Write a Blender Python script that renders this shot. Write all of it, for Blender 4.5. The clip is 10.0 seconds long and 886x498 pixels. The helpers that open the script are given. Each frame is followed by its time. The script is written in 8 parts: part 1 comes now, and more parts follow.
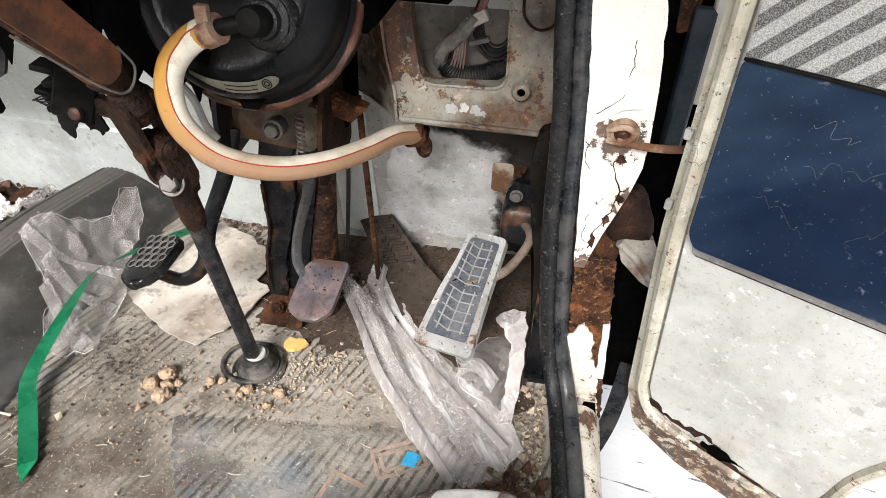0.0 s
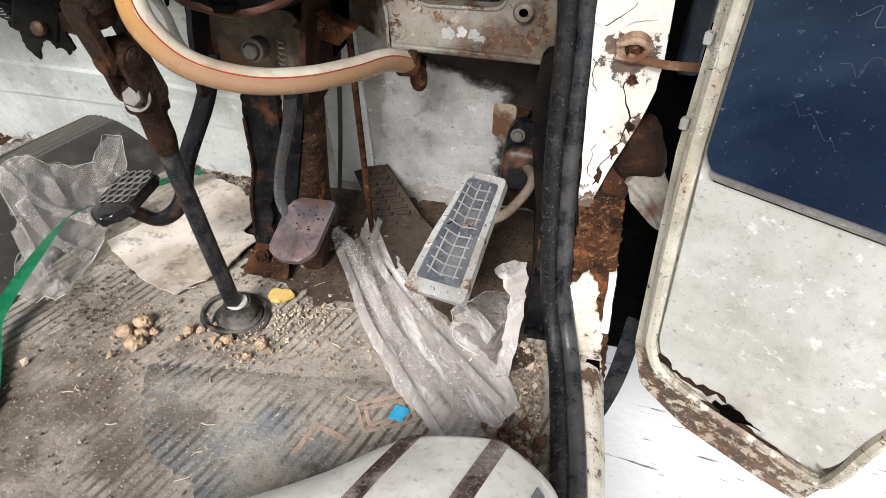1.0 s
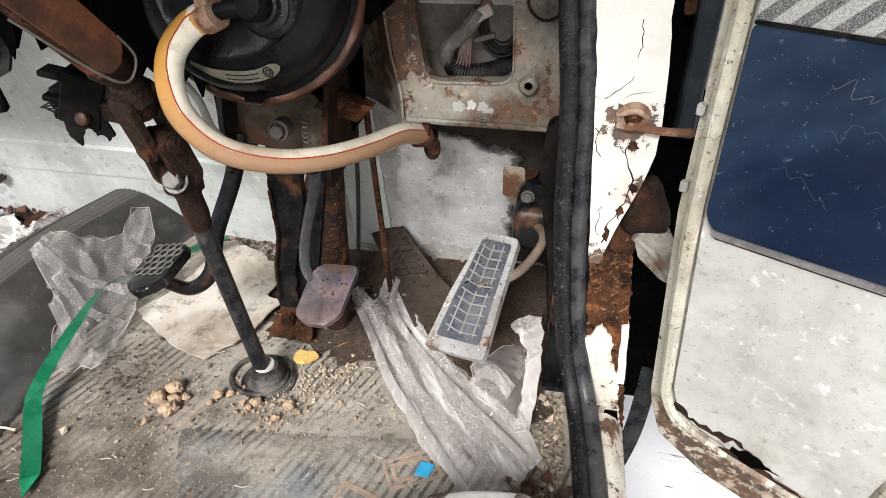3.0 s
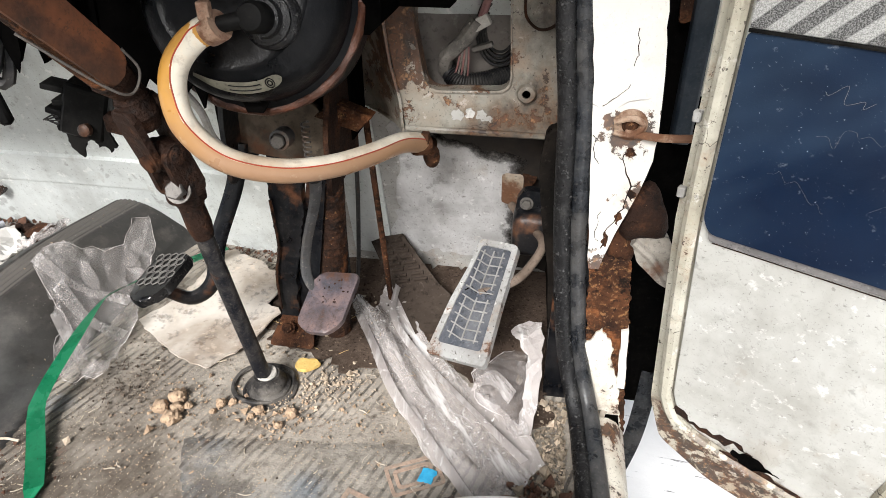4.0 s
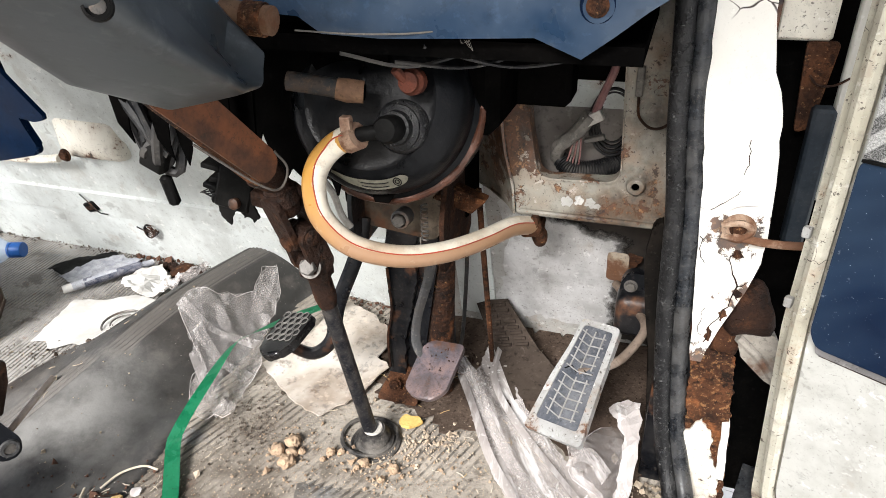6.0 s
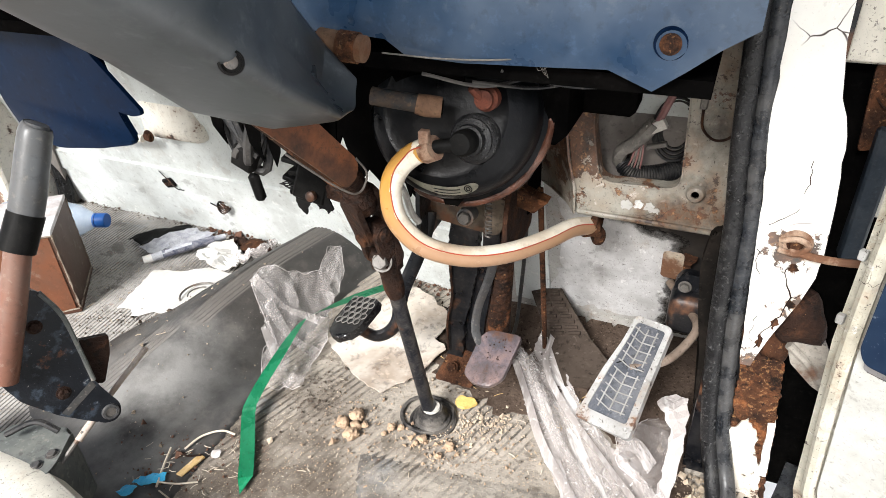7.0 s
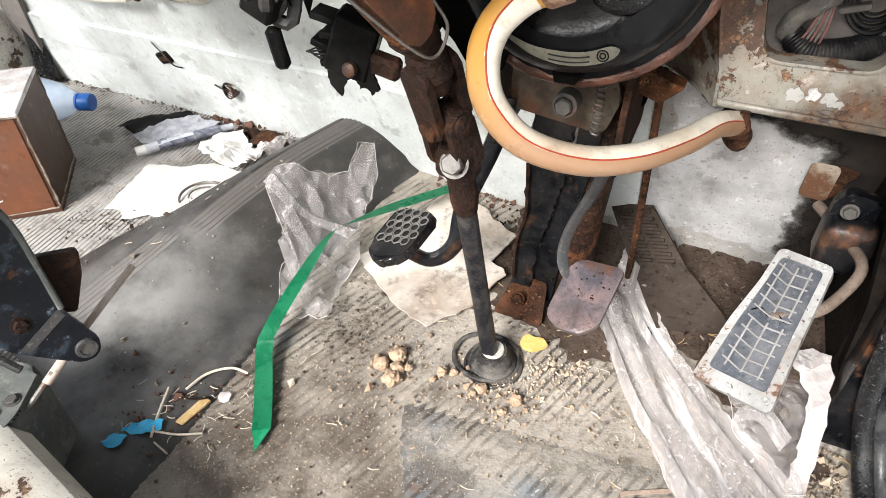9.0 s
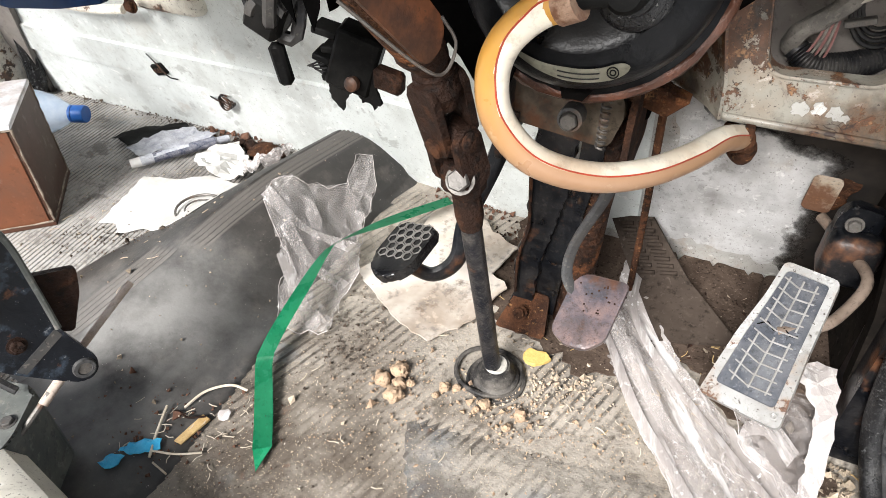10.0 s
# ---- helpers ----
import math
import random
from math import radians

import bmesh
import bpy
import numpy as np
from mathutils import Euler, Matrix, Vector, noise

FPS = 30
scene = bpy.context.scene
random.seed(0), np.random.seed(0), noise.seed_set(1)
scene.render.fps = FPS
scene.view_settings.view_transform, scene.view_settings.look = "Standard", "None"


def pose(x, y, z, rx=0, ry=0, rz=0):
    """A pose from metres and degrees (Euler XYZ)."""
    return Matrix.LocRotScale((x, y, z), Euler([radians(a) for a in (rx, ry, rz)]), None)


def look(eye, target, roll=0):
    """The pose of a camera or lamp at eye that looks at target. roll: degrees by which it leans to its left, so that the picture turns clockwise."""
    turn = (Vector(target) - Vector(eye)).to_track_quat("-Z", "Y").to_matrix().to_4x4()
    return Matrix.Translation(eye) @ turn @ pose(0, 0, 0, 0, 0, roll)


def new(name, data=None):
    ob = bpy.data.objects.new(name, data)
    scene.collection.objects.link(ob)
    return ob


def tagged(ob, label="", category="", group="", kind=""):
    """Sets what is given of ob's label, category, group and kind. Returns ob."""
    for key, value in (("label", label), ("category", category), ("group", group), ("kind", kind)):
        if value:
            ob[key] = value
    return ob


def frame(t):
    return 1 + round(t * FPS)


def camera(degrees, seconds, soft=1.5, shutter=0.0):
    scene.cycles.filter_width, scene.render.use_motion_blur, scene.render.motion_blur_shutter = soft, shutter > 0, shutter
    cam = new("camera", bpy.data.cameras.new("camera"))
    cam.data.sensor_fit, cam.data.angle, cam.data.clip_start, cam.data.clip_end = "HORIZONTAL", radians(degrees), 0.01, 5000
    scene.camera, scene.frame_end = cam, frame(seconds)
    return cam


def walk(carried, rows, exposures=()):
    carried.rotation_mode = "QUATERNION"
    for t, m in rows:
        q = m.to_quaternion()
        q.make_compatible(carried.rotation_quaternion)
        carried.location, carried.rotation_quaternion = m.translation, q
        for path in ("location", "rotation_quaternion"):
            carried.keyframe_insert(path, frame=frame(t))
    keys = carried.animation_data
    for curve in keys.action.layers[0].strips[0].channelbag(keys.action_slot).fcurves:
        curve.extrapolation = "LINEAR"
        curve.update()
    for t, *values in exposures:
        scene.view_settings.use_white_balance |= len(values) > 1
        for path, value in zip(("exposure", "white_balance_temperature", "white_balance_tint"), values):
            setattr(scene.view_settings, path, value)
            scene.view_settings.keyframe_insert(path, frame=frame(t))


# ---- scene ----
cam = camera(67.9, 10.0, soft=0.6)
PATH = [
    (0, (0.313, 0.082, 0.645), (0.097, 1.684, -0.532), 2.8),
    (0.5, (0.319, 0.098, 0.6), (0.071, 1.702, -0.569), 3.0),
    (1, (0.331, 0.097, 0.564), (0.091, 1.683, -0.63), 3.1),
    (1.5, (0.336, 0.094, 0.561), (0.112, 1.692, -0.622), 2.8),
    (2, (0.333, 0.091, 0.575), (0.08, 1.718, -0.561), 1.5),
    (2.5, (0.329, 0.082, 0.589), (0.05, 1.73, -0.509), 0.6),
    (4, (0.324, 0.068, 0.599), (0.041, 1.743, -0.457), -0.1),
    (4.5, (0.326, 0.077, 0.598), (0.063, 1.763, -0.446), -0.3),
    (5, (0.333, 0.082, 0.61), (0.049, 1.785, -0.399), -1.5),
    (5.5, (0.333, 0.073, 0.627), (-0.039, 1.761, -0.379), -1.8),
    (6, (0.322, 0.058, 0.671), (-0.271, 1.699, -0.305), -2.0),
    (6.2, (0.318, 0.047, 0.69), (-0.327, 1.671, -0.282), -1.5),
    (7.3, (0.304, 0.032, 0.729), (-0.404, 1.547, -0.368), -2.8),
    (7.5, (0.295, 0.05, 0.71), (-0.383, 1.564, -0.407), -1.8),
    (8, (0.243, 0.104, 0.66), (-0.444, 1.554, -0.534), -2.8),
    (8.5, (0.191, 0.152, 0.616), (-0.452, 1.542, -0.67), -0.9),
    (9, (0.17, 0.168, 0.61), (-0.493, 1.538, -0.687), -1.1),
    (9.5, (0.156, 0.169, 0.61), (-0.503, 1.562, -0.665), -0.5),
    (10, (0.155, 0.173, 0.612), (-0.491, 1.566, -0.67), -0.8),
]
walk(cam, [(t, look(eye, target, roll)) for t, eye, target, roll in PATH], [(0.0, 1.15), (1.0, 1.0), (2.5, 1.0), (4.0, 1.15), (6.2, 1.4), (7.3, 1.55), (10.0, 1.5)])

# ---- world and light ----
world = bpy.data.worlds.new("overcast_sky")
scene.world = world
world.use_nodes = True
wn = world.node_tree
sky = wn.nodes.new("ShaderNodeTexSky")
sky.sky_type, sky.sun_disc = "NISHITA", False
sky.sun_elevation, sky.sun_rotation = radians(38), radians(187)
sky.air_density, sky.dust_density = 1.0, 3.0
wn.nodes["Background"].inputs["Strength"].default_value = 0.065
haze = wn.nodes.new("ShaderNodeHueSaturation")
haze.inputs["Saturation"].default_value = 0.55
wn.links.new(sky.outputs[0], haze.inputs["Color"])
wn.links.new(haze.outputs[0], wn.nodes["Background"].inputs["Color"])
sun = new("sun", bpy.data.lights.new("sun", "SUN"))
sun.data.energy, sun.data.angle, sun.data.color = 3.0, radians(20), (1.0, 0.99, 0.98)
sun.matrix_world = look((-0.12, -1.0, 0.78), (0, 0, 0))

# ---- materials ----


def rgb(c):
    return (c[0], c[1], c[2], 1.0)


class Nodes:
    """A node material: a principled surface whose colour is built up in layers."""

    def __init__(self, name, rough=0.6, metal=0.0):
        self.m = bpy.data.materials.new(name)
        self.m.use_nodes = True
        self.t = self.m.node_tree
        self.b = self.t.nodes["Principled BSDF"]
        self.b.inputs["Roughness"].default_value = rough
        self.b.inputs["Metallic"].default_value = metal
        self.co = self.t.nodes.new("ShaderNodeTexCoord").outputs["Object"]
        self.col = None

    def add(self, kind, **sockets):
        n = self.t.nodes.new("ShaderNode" + kind)
        for k, v in sockets.items():
            self.put(n.inputs[k.replace("_", " ")], v)
        return n

    def put(self, socket, v):
        if isinstance(v, bpy.types.NodeSocket):
            self.t.links.new(v, socket)
        else:
            socket.default_value = v

    def stretch(self, x, y, z, rz=0.0, ry=0.0):
        n = self.add("Mapping", Vector=self.co, Rotation=(0, ry, rz))
        n = self.add("Mapping", Vector=n.outputs[0], Scale=(x, y, z))
        return n.outputs[0]

    def noise(self, scale, detail=4.0, rough=0.6, co=None):
        n = self.add("TexNoise", Vector=co or self.co, Scale=scale, Detail=detail, Roughness=rough)
        return n.outputs[0]

    def ramp(self, fac, lo, hi):
        n = self.add("MapRange", Value=fac)
        n.inputs[1].default_value, n.inputs[2].default_value = lo, hi
        return n.outputs[0]

    def mul(self, a, b):
        n = self.add("Math")
        n.operation = "MULTIPLY"
        self.put(n.inputs[0], a)
        self.put(n.inputs[1], b)
        return n.outputs[0]

    def plus(self, a, b):
        n = self.add("Math")
        n.operation = "ADD"
        self.put(n.inputs[0], a)
        self.put(n.inputs[1], b)
        return n.outputs[0]

    def most(self, a, b):
        n = self.add("Math")
        n.operation = "MAXIMUM"
        self.put(n.inputs[0], a)
        self.put(n.inputs[1], b)
        return n.outputs[0]

    def dot(self, v):
        n = self.add("VectorMath")
        n.operation = "DOT_PRODUCT"
        self.put(n.inputs[0], self.co)
        n.inputs[1].default_value = v
        return n.outputs["Value"]

    def rusted(self, fac):
        """Scaly rust of several tones where fac says."""
        c = self.mix(RUST_DARK, RUST, self.ramp(self.noise(40.0, 6.0), 0.38, 0.6))
        c = self.mix(c, RUST_LIGHT, self.ramp(self.noise(170.0, 5.0), 0.56, 0.68))
        c = self.mix(c, (0.012, 0.008, 0.007), self.ramp(self.noise(110.0, 6.0), 0.56, 0.66))
        self.col = self.mix(self.col, c, fac)

    def mix(self, a, b, fac):
        n = self.add("MixRGB")
        self.put(n.inputs[0], fac)
        self.put(n.inputs[1], rgb(a) if isinstance(a, tuple) else a)
        self.put(n.inputs[2], rgb(b) if isinstance(b, tuple) else b)
        return n.outputs[0]

    def base(self, c1, c2, scale, lo=0.35, hi=0.65, co=None):
        self.col = self.mix(c1, c2, self.ramp(self.noise(scale, co=co), lo, hi))
        return self

    def layer(self, c, scale, lo, hi, strength=1.0, detail=5.0, co=None):
        fac = self.ramp(self.noise(scale, detail, 0.65, co), lo, hi)
        self.col = self.mix(self.col, c, self.mul(fac, strength))
        return fac

    def cracks(self, c, scale, width, where_scale=6.0, lo=0.5, hi=0.56):
        warp = self.add("TexNoise", Vector=self.co, Scale=scale * 1.5, Detail=3.0)
        v = self.add("VectorMath")
        v.operation = "MULTIPLY_ADD"
        self.put(v.inputs[0], warp.outputs[1])
        v.inputs[1].default_value = (0.03, 0.03, 0.03)
        self.put(v.inputs[2], self.co)
        n = self.add("TexVoronoi", Vector=v.outputs[0], Scale=scale)
        n.feature = "DISTANCE_TO_EDGE"
        line = self.ramp(n.outputs[0], width, width * 0.3)
        fac = self.mul(line, self.ramp(self.noise(where_scale, 2.0), lo + 0.05, hi + 0.05))
        self.col = self.mix(self.col, c, fac)
        return fac

    def bump(self, fac, strength=0.3, distance=0.002):
        n = self.add("Bump", Height=fac, Strength=strength, Distance=distance)
        if self.b.inputs["Normal"].is_linked:
            self.put(n.inputs["Normal"], self.b.inputs["Normal"].links[0].from_socket)
        self.put(self.b.inputs["Normal"], n.outputs[0])

    def rough(self, lo, hi, scale):
        n = self.add("MapRange", Value=self.noise(scale))
        n.inputs[1].default_value, n.inputs[2].default_value = 0.35, 0.65
        n.inputs[3].default_value, n.inputs[4].default_value = lo, hi
        self.put(self.b.inputs["Roughness"], n.outputs[0])

    def done(self):
        if self.col is not None:
            self.put(self.b.inputs["Base Color"], self.col)
        return self.m


RUST = (0.118, 0.048, 0.022)
RUST_DARK = (0.024, 0.012, 0.008)
RUST_LIGHT = (0.30, 0.155, 0.068)
GRIME = (0.15, 0.13, 0.105)


def painted(name, c1, c2, rust_lo=0.62, rust_hi=0.70, rust_scale=9.0, cracks=0.0, grime=0.5, rough=0.45, speck=0.5, stains=(), edge=None, soot_shade=0.0, soot_lo=0.50):
    """Old paint: blotches, runs of grime, pin holes, scratches and rust that breaks through."""
    n = Nodes(name, rough)
    n.base(c1, c2, 7.0)
    n.layer(GRIME, 14.0, 0.5, 0.85, grime)
    n.layer(GRIME, 5.0, 0.50, 0.8, grime * 0.8, co=n.stretch(3, 3, 0.6))
    n.layer((0.10, 0.085, 0.07), 46.0, 0.56, 0.74, grime * 0.7, detail=7.0)
    n.layer((0.93, 0.92, 0.89), 60.0, 0.60, 0.66, 0.35)
    n.layer((0.17, 0.16, 0.145), 20.0, 0.615, 0.645, min(0.85, grime * 1.1), detail=11.0)
    n.layer((0.30, 0.24, 0.18), 9.0, 0.60, 0.635, grime * 0.6, detail=11.0, co=n.stretch(1.4, 1.4, 0.7))
    if soot_shade:
        n.layer((0.050, 0.040, 0.031), 9.0, soot_lo, soot_lo + 0.12, soot_shade, detail=9.0)
        n.layer((0.03, 0.025, 0.02), 36.0, 0.60, 0.66, soot_shade, detail=8.0)
    f = n.ramp(n.noise(rust_scale, 6.0, 0.7), rust_lo - 0.06, rust_hi)
    g = n.ramp(n.noise(rust_scale, 8.0, 0.72), rust_lo, rust_hi)
    for centre, reach, power in stains:
        d = n.add("VectorMath", )
        d.operation = "DISTANCE"
        n.put(d.inputs[0], n.co)
        d.inputs[1].default_value = centre
        near = n.ramp(d.outputs["Value"], reach * 1.5, 0.0)
        g = n.most(g, n.ramp(n.plus(n.mul(near, 0.5 * power), n.noise(42.0, 9.0, 0.72)), 0.80, 0.86))
        f = n.most(f, n.mul(n.ramp(d.outputs["Value"], reach * 1.3, reach * 0.3), n.ramp(n.noise(30.0, 5.0), 0.40, 0.62)))
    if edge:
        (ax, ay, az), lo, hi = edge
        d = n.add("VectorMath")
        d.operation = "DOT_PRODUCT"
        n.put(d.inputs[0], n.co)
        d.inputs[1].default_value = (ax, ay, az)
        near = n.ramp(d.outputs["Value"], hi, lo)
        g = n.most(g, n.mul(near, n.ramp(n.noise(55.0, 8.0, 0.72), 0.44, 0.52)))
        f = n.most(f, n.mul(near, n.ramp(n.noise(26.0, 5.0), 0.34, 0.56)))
    g = n.ramp(g, 0.25, 0.45)
    n.col = n.mix(n.col, RUST_LIGHT, n.mul(f, 0.38))
    n.rusted(n.mul(g, 0.92))
    n.layer(RUST_DARK, 90.0, 0.66, 0.70, speck)
    n.layer((0.05, 0.035, 0.028), 260.0, 0.65, 0.69, speck * 0.9, detail=2.0)
    n.layer((0.12, 0.105, 0.09), 120.0, 0.60, 0.70, speck * 0.45, detail=5.0, co=n.stretch(1.2, 1.2, 0.45, 0.4, 0.5))
    n.layer((0.09, 0.08, 0.07), 420.0, 0.60, 0.68, speck * 0.5, detail=3.0)
    if cracks:
        n.cracks(RUST_DARK, cracks, 0.009)
    n.bump(g, 0.5, 0.002)
    n.bump(n.noise(160.0), 0.18, 0.001)
    n.rough(rough - 0.12, rough + 0.2, 12.0)
    return n.done()


def plain(name, c1, c2, scale=30.0, rough=0.6, metal=0.0, dust=0.0, bump=0.25, rust=0.0, dust_c=(0.34, 0.30, 0.25), rlo=0.1, spec=0.35, grain=0.4):
    n = Nodes(name, rough, metal)
    n.b.inputs["Specular IOR Level"].default_value = spec
    n.base(c1, c2, scale)
    if grain:
        n.layer(tuple(c * 0.35 for c in c1), scale * 7.0, 0.54, 0.66, grain, detail=6.0)
        n.layer(tuple(min(0.9, c * 1.7 + 0.004) for c in c2), scale * 9.0, 0.58, 0.68, grain * 0.8, detail=4.0)
    if rust:
        n.layer(RUST, scale * 0.6, 0.62 - rust * 0.3, 0.72 - rust * 0.25, 0.9)
        n.layer(RUST_LIGHT, scale * 2.2, 0.6, 0.75, rust * 0.7)
    if dust:
        n.layer(dust_c, scale * 0.5, 0.45, 0.75, dust)
        n.layer(dust_c, scale * 6.0, 0.58, 0.7, dust)
    if bump:
        n.bump(n.noise(scale * 5.0), bump, 0.0012)
    n.rough(max(0.05, rough - rlo), min(1.0, rough + rlo), scale)
    return n.done()


def corroded(name, dark, bright, rough=0.9, pits=0.0):
    """Scaly rust; dark and bright shift the balance of its tones."""
    n = Nodes(name, rough)
    n.b.inputs["Specular IOR Level"].default_value = 0.15
    n.base(RUST_DARK, RUST, 34.0, dark - 0.16, dark + 0.16)
    n.layer((0.010, 0.007, 0.006), 70.0, 0.52, 0.62, 0.85, detail=7.0)
    n.layer(RUST_LIGHT, 150.0, bright, bright + 0.1, 0.75, detail=5.0)
    n.layer((0.40, 0.24, 0.13), 320.0, bright + 0.06, bright + 0.12, 0.6, detail=3.0)
    if pits:
        n.layer((0.26, 0.095, 0.035), 24.0, 0.54, 0.62, pits * 0.8, detail=9.0)
        n.layer((0.008, 0.006, 0.005), 30.0, 0.55, 0.60, pits, detail=9.0)
        n.bump(n.noise(30.0, 8.0), 0.8, 0.008)
    n.bump(n.noise(220.0, 6.0), 0.9, 0.003)
    n.bump(n.noise(60.0, 6.0), 0.8, 0.005)
    return n.done()




def pitted(name):
    """Perished rubber: shiny black, full of small dusty pits."""
    n = Nodes(name, 0.3)
    n.b.inputs["Specular IOR Level"].default_value = 0.4
    n.base((0.003, 0.003, 0.0035), (0.010, 0.010, 0.011), 60.0)
    f = n.layer((0.17, 0.17, 0.17), 240.0, 0.58, 0.68, 0.75, detail=3.0)
    n.layer((0.06, 0.058, 0.055), 30.0, 0.56, 0.72, 0.5)
    n.bump(f, 0.9, 0.003)
    n.bump(n.noise(420.0, 4.0), 0.6, 0.002)
    n.rough(0.22, 0.5, 40.0)
    return n.done()


M_FLAKE = painted("flaking_grey_paint", (0.60, 0.595, 0.59), (0.44, 0.435, 0.43), 0.68, 0.74, 15.0, grime=0.45, speck=0.6, soot_shade=0.22)
M_SOIL = plain("brown_soil", (0.045, 0.031, 0.023), (0.095, 0.070, 0.054), 30.0, 0.95, dust=0.35, bump=0.8, grain=1.0, dust_c=(0.05, 0.032, 0.024), spec=0.1)
WHITE_A, WHITE_B = (0.66, 0.69, 0.675), (0.55, 0.575, 0.56)
M_WALL = painted("wall_paint", WHITE_A, WHITE_B, 0.685, 0.73, 11.0, grime=0.36, speck=0.4)
M_FIRE = painted("firewall_paint", (0.46, 0.45, 0.425), (0.32, 0.31, 0.29), 0.62, 0.70, 13.0, grime=0.5, speck=1.0)
M_PILLAR = painted("pillar_paint", (0.76, 0.75, 0.71), (0.70, 0.68, 0.63), 0.69, 0.74, 13.0, cracks=11.0, grime=0.06, speck=0.12, stains=(((0.012, -0.008, 0.358), 0.036, 1.0), ((0.034, -0.008, 0.29), 0.04, 0.8), ((0.0, -0.008, 0.205), 0.045, 0.95)))
M_LEDGE = painted("scuttle_paint", (0.33, 0.315, 0.27), (0.19, 0.175, 0.145), 0.56, 0.64, 15.0, cracks=20.0, grime=0.85, speck=1.0, soot_shade=0.92, soot_lo=0.46, stains=(((-0.085, -0.01, 0.10), 0.125, 0.95), ((-0.08, 0.05, 0.05), 0.09, 0.9), ((-0.02, -0.02, 0.028), 0.05, 0.45), ((0.020, -0.02, 0.08), 0.05, 0.65), ((0.055, -0.02, 0.17), 0.07, 0.6)))
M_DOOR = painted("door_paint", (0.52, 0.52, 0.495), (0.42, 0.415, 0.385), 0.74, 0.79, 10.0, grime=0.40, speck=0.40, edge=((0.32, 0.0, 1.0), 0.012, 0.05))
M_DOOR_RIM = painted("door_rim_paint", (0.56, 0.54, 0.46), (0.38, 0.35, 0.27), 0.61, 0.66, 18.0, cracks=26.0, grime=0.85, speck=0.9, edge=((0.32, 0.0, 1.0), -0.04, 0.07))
M_ROT = painted("rotten_sill_paint", (0.72, 0.69, 0.61), (0.60, 0.56, 0.48), 0.56, 0.62, 15.0, cracks=16.0, grime=0.4, speck=0.8)
M_RUST = corroded("rust", 0.52, 0.60)
M_RUST_D = corroded("dark_rust", 0.66, 0.66, 0.8)
M_FOOT = corroded("flaking_rust", 0.50, 0.56, pits=0.9)
M_BROWN = corroded("brown_bracket_metal", 0.72, 0.68, 0.6)
M_COLUMN = corroded("rusty_column_paint", 0.70, 0.57, 0.7, pits=0.7)
M_PLATE = plain("orange_rusted_plate", (0.19, 0.066, 0.026), (0.085, 0.032, 0.016), 30.0, 0.6, dust=0.9, dust_c=(0.03, 0.02, 0.014), bump=0.4, grain=0.7)
M_BLACK = plain("dirty_black_metal", (0.002, 0.0025, 0.004), (0.006, 0.007, 0.009), 25.0, 0.36, 0.0, dust=0.18, rust=0.26, spec=0.30, grain=0.8, bump=0.6, dust_c=(0.13, 0.11, 0.095))
M_BOOT = plain("dusty_boot_rubber", (0.020, 0.019, 0.019), (0.045, 0.042, 0.040), 50.0, 0.6, dust=0.55, bump=0.7, spec=0.2, grain=0.9, dust_c=(0.26, 0.235, 0.205))
M_BOOST = plain("black_enamel", (0.0014, 0.0017, 0.0022), (0.004, 0.0047, 0.006), 16.0, 0.36, 0.0, dust=0.25, bump=0.9, dust_c=(0.022, 0.018, 0.016), spec=0.15)
M_PLASTIC = plain("black_plastic", (0.003, 0.003, 0.003), (0.007, 0.007, 0.007), 30.0, 0.5, dust=0.02, spec=0.06)
M_RUBBER = plain("grey_rubber_seal", (0.010, 0.0115, 0.014), (0.030, 0.034, 0.040), 40.0, 0.30, dust=0.16, bump=0.6, spec=0.35, grain=0.9)
M_STRIP = plain("slate_rubber_strip", (0.014, 0.020, 0.028), (0.026, 0.034, 0.045), 30.0, 0.6, dust=0.05, spec=0.2)
M_RUBBER_B = pitted("pitted_rubber_seal")
M_SHAFT = plain("pitted_steel_shaft", (0.006, 0.008, 0.013), (0.022, 0.022, 0.026), 55.0, 0.42, 0.3, dust=0.25, rust=0.10, bump=0.9, grain=1.0)
M_STEEL = plain("dull_steel", (0.13, 0.12, 0.11), (0.06, 0.055, 0.05), 50.0, 0.5, 0.3, dust=0.25, rust=0.2, grain=0.8)
M_GREYBAR = plain("grey_painted_bar", (0.075, 0.075, 0.076), (0.03, 0.03, 0.031), 30.0, 0.5, 0.1, spec=0.25, dust=0.3, rust=0.16, grain=0.8)
M_ALLOY = painted("worn_pedal_frame", (0.44, 0.44, 0.43), (0.27, 0.265, 0.255), 0.57, 0.66, 34.0, grime=0.8, rough=0.45, speck=1.0)
M_PADRUB = plain("pedal_rubber", (0.045, 0.050, 0.062), (0.085, 0.092, 0.108), 30.0, 0.6, dust=0.3, bump=0.5, dust_c=(0.26, 0.25, 0.24), grain=0.8)
M_RIDGE = plain("worn_ridge", (0.34, 0.33, 0.32), (0.20, 0.195, 0.185), 60.0, 0.6, dust=0.2)
M_PINK = plain("worn_brake_rubber", (0.19, 0.13, 0.12), (0.060, 0.062, 0.080), 38.0, 0.4, dust=0.9, rust=0.12, bump=0.6, dust_c=(0.05, 0.035, 0.03), grain=1.0)
M_GLOSS = plain("wet_black_rubber", (0.004, 0.004, 0.005), (0.010, 0.010, 0.011), 30.0, 0.14, dust=0.05, bump=0.1, spec=0.5)
M_HEXLINE = plain("dusty_rubber_ridge", (0.20, 0.19, 0.175), (0.09, 0.085, 0.08), 60.0, 0.6)
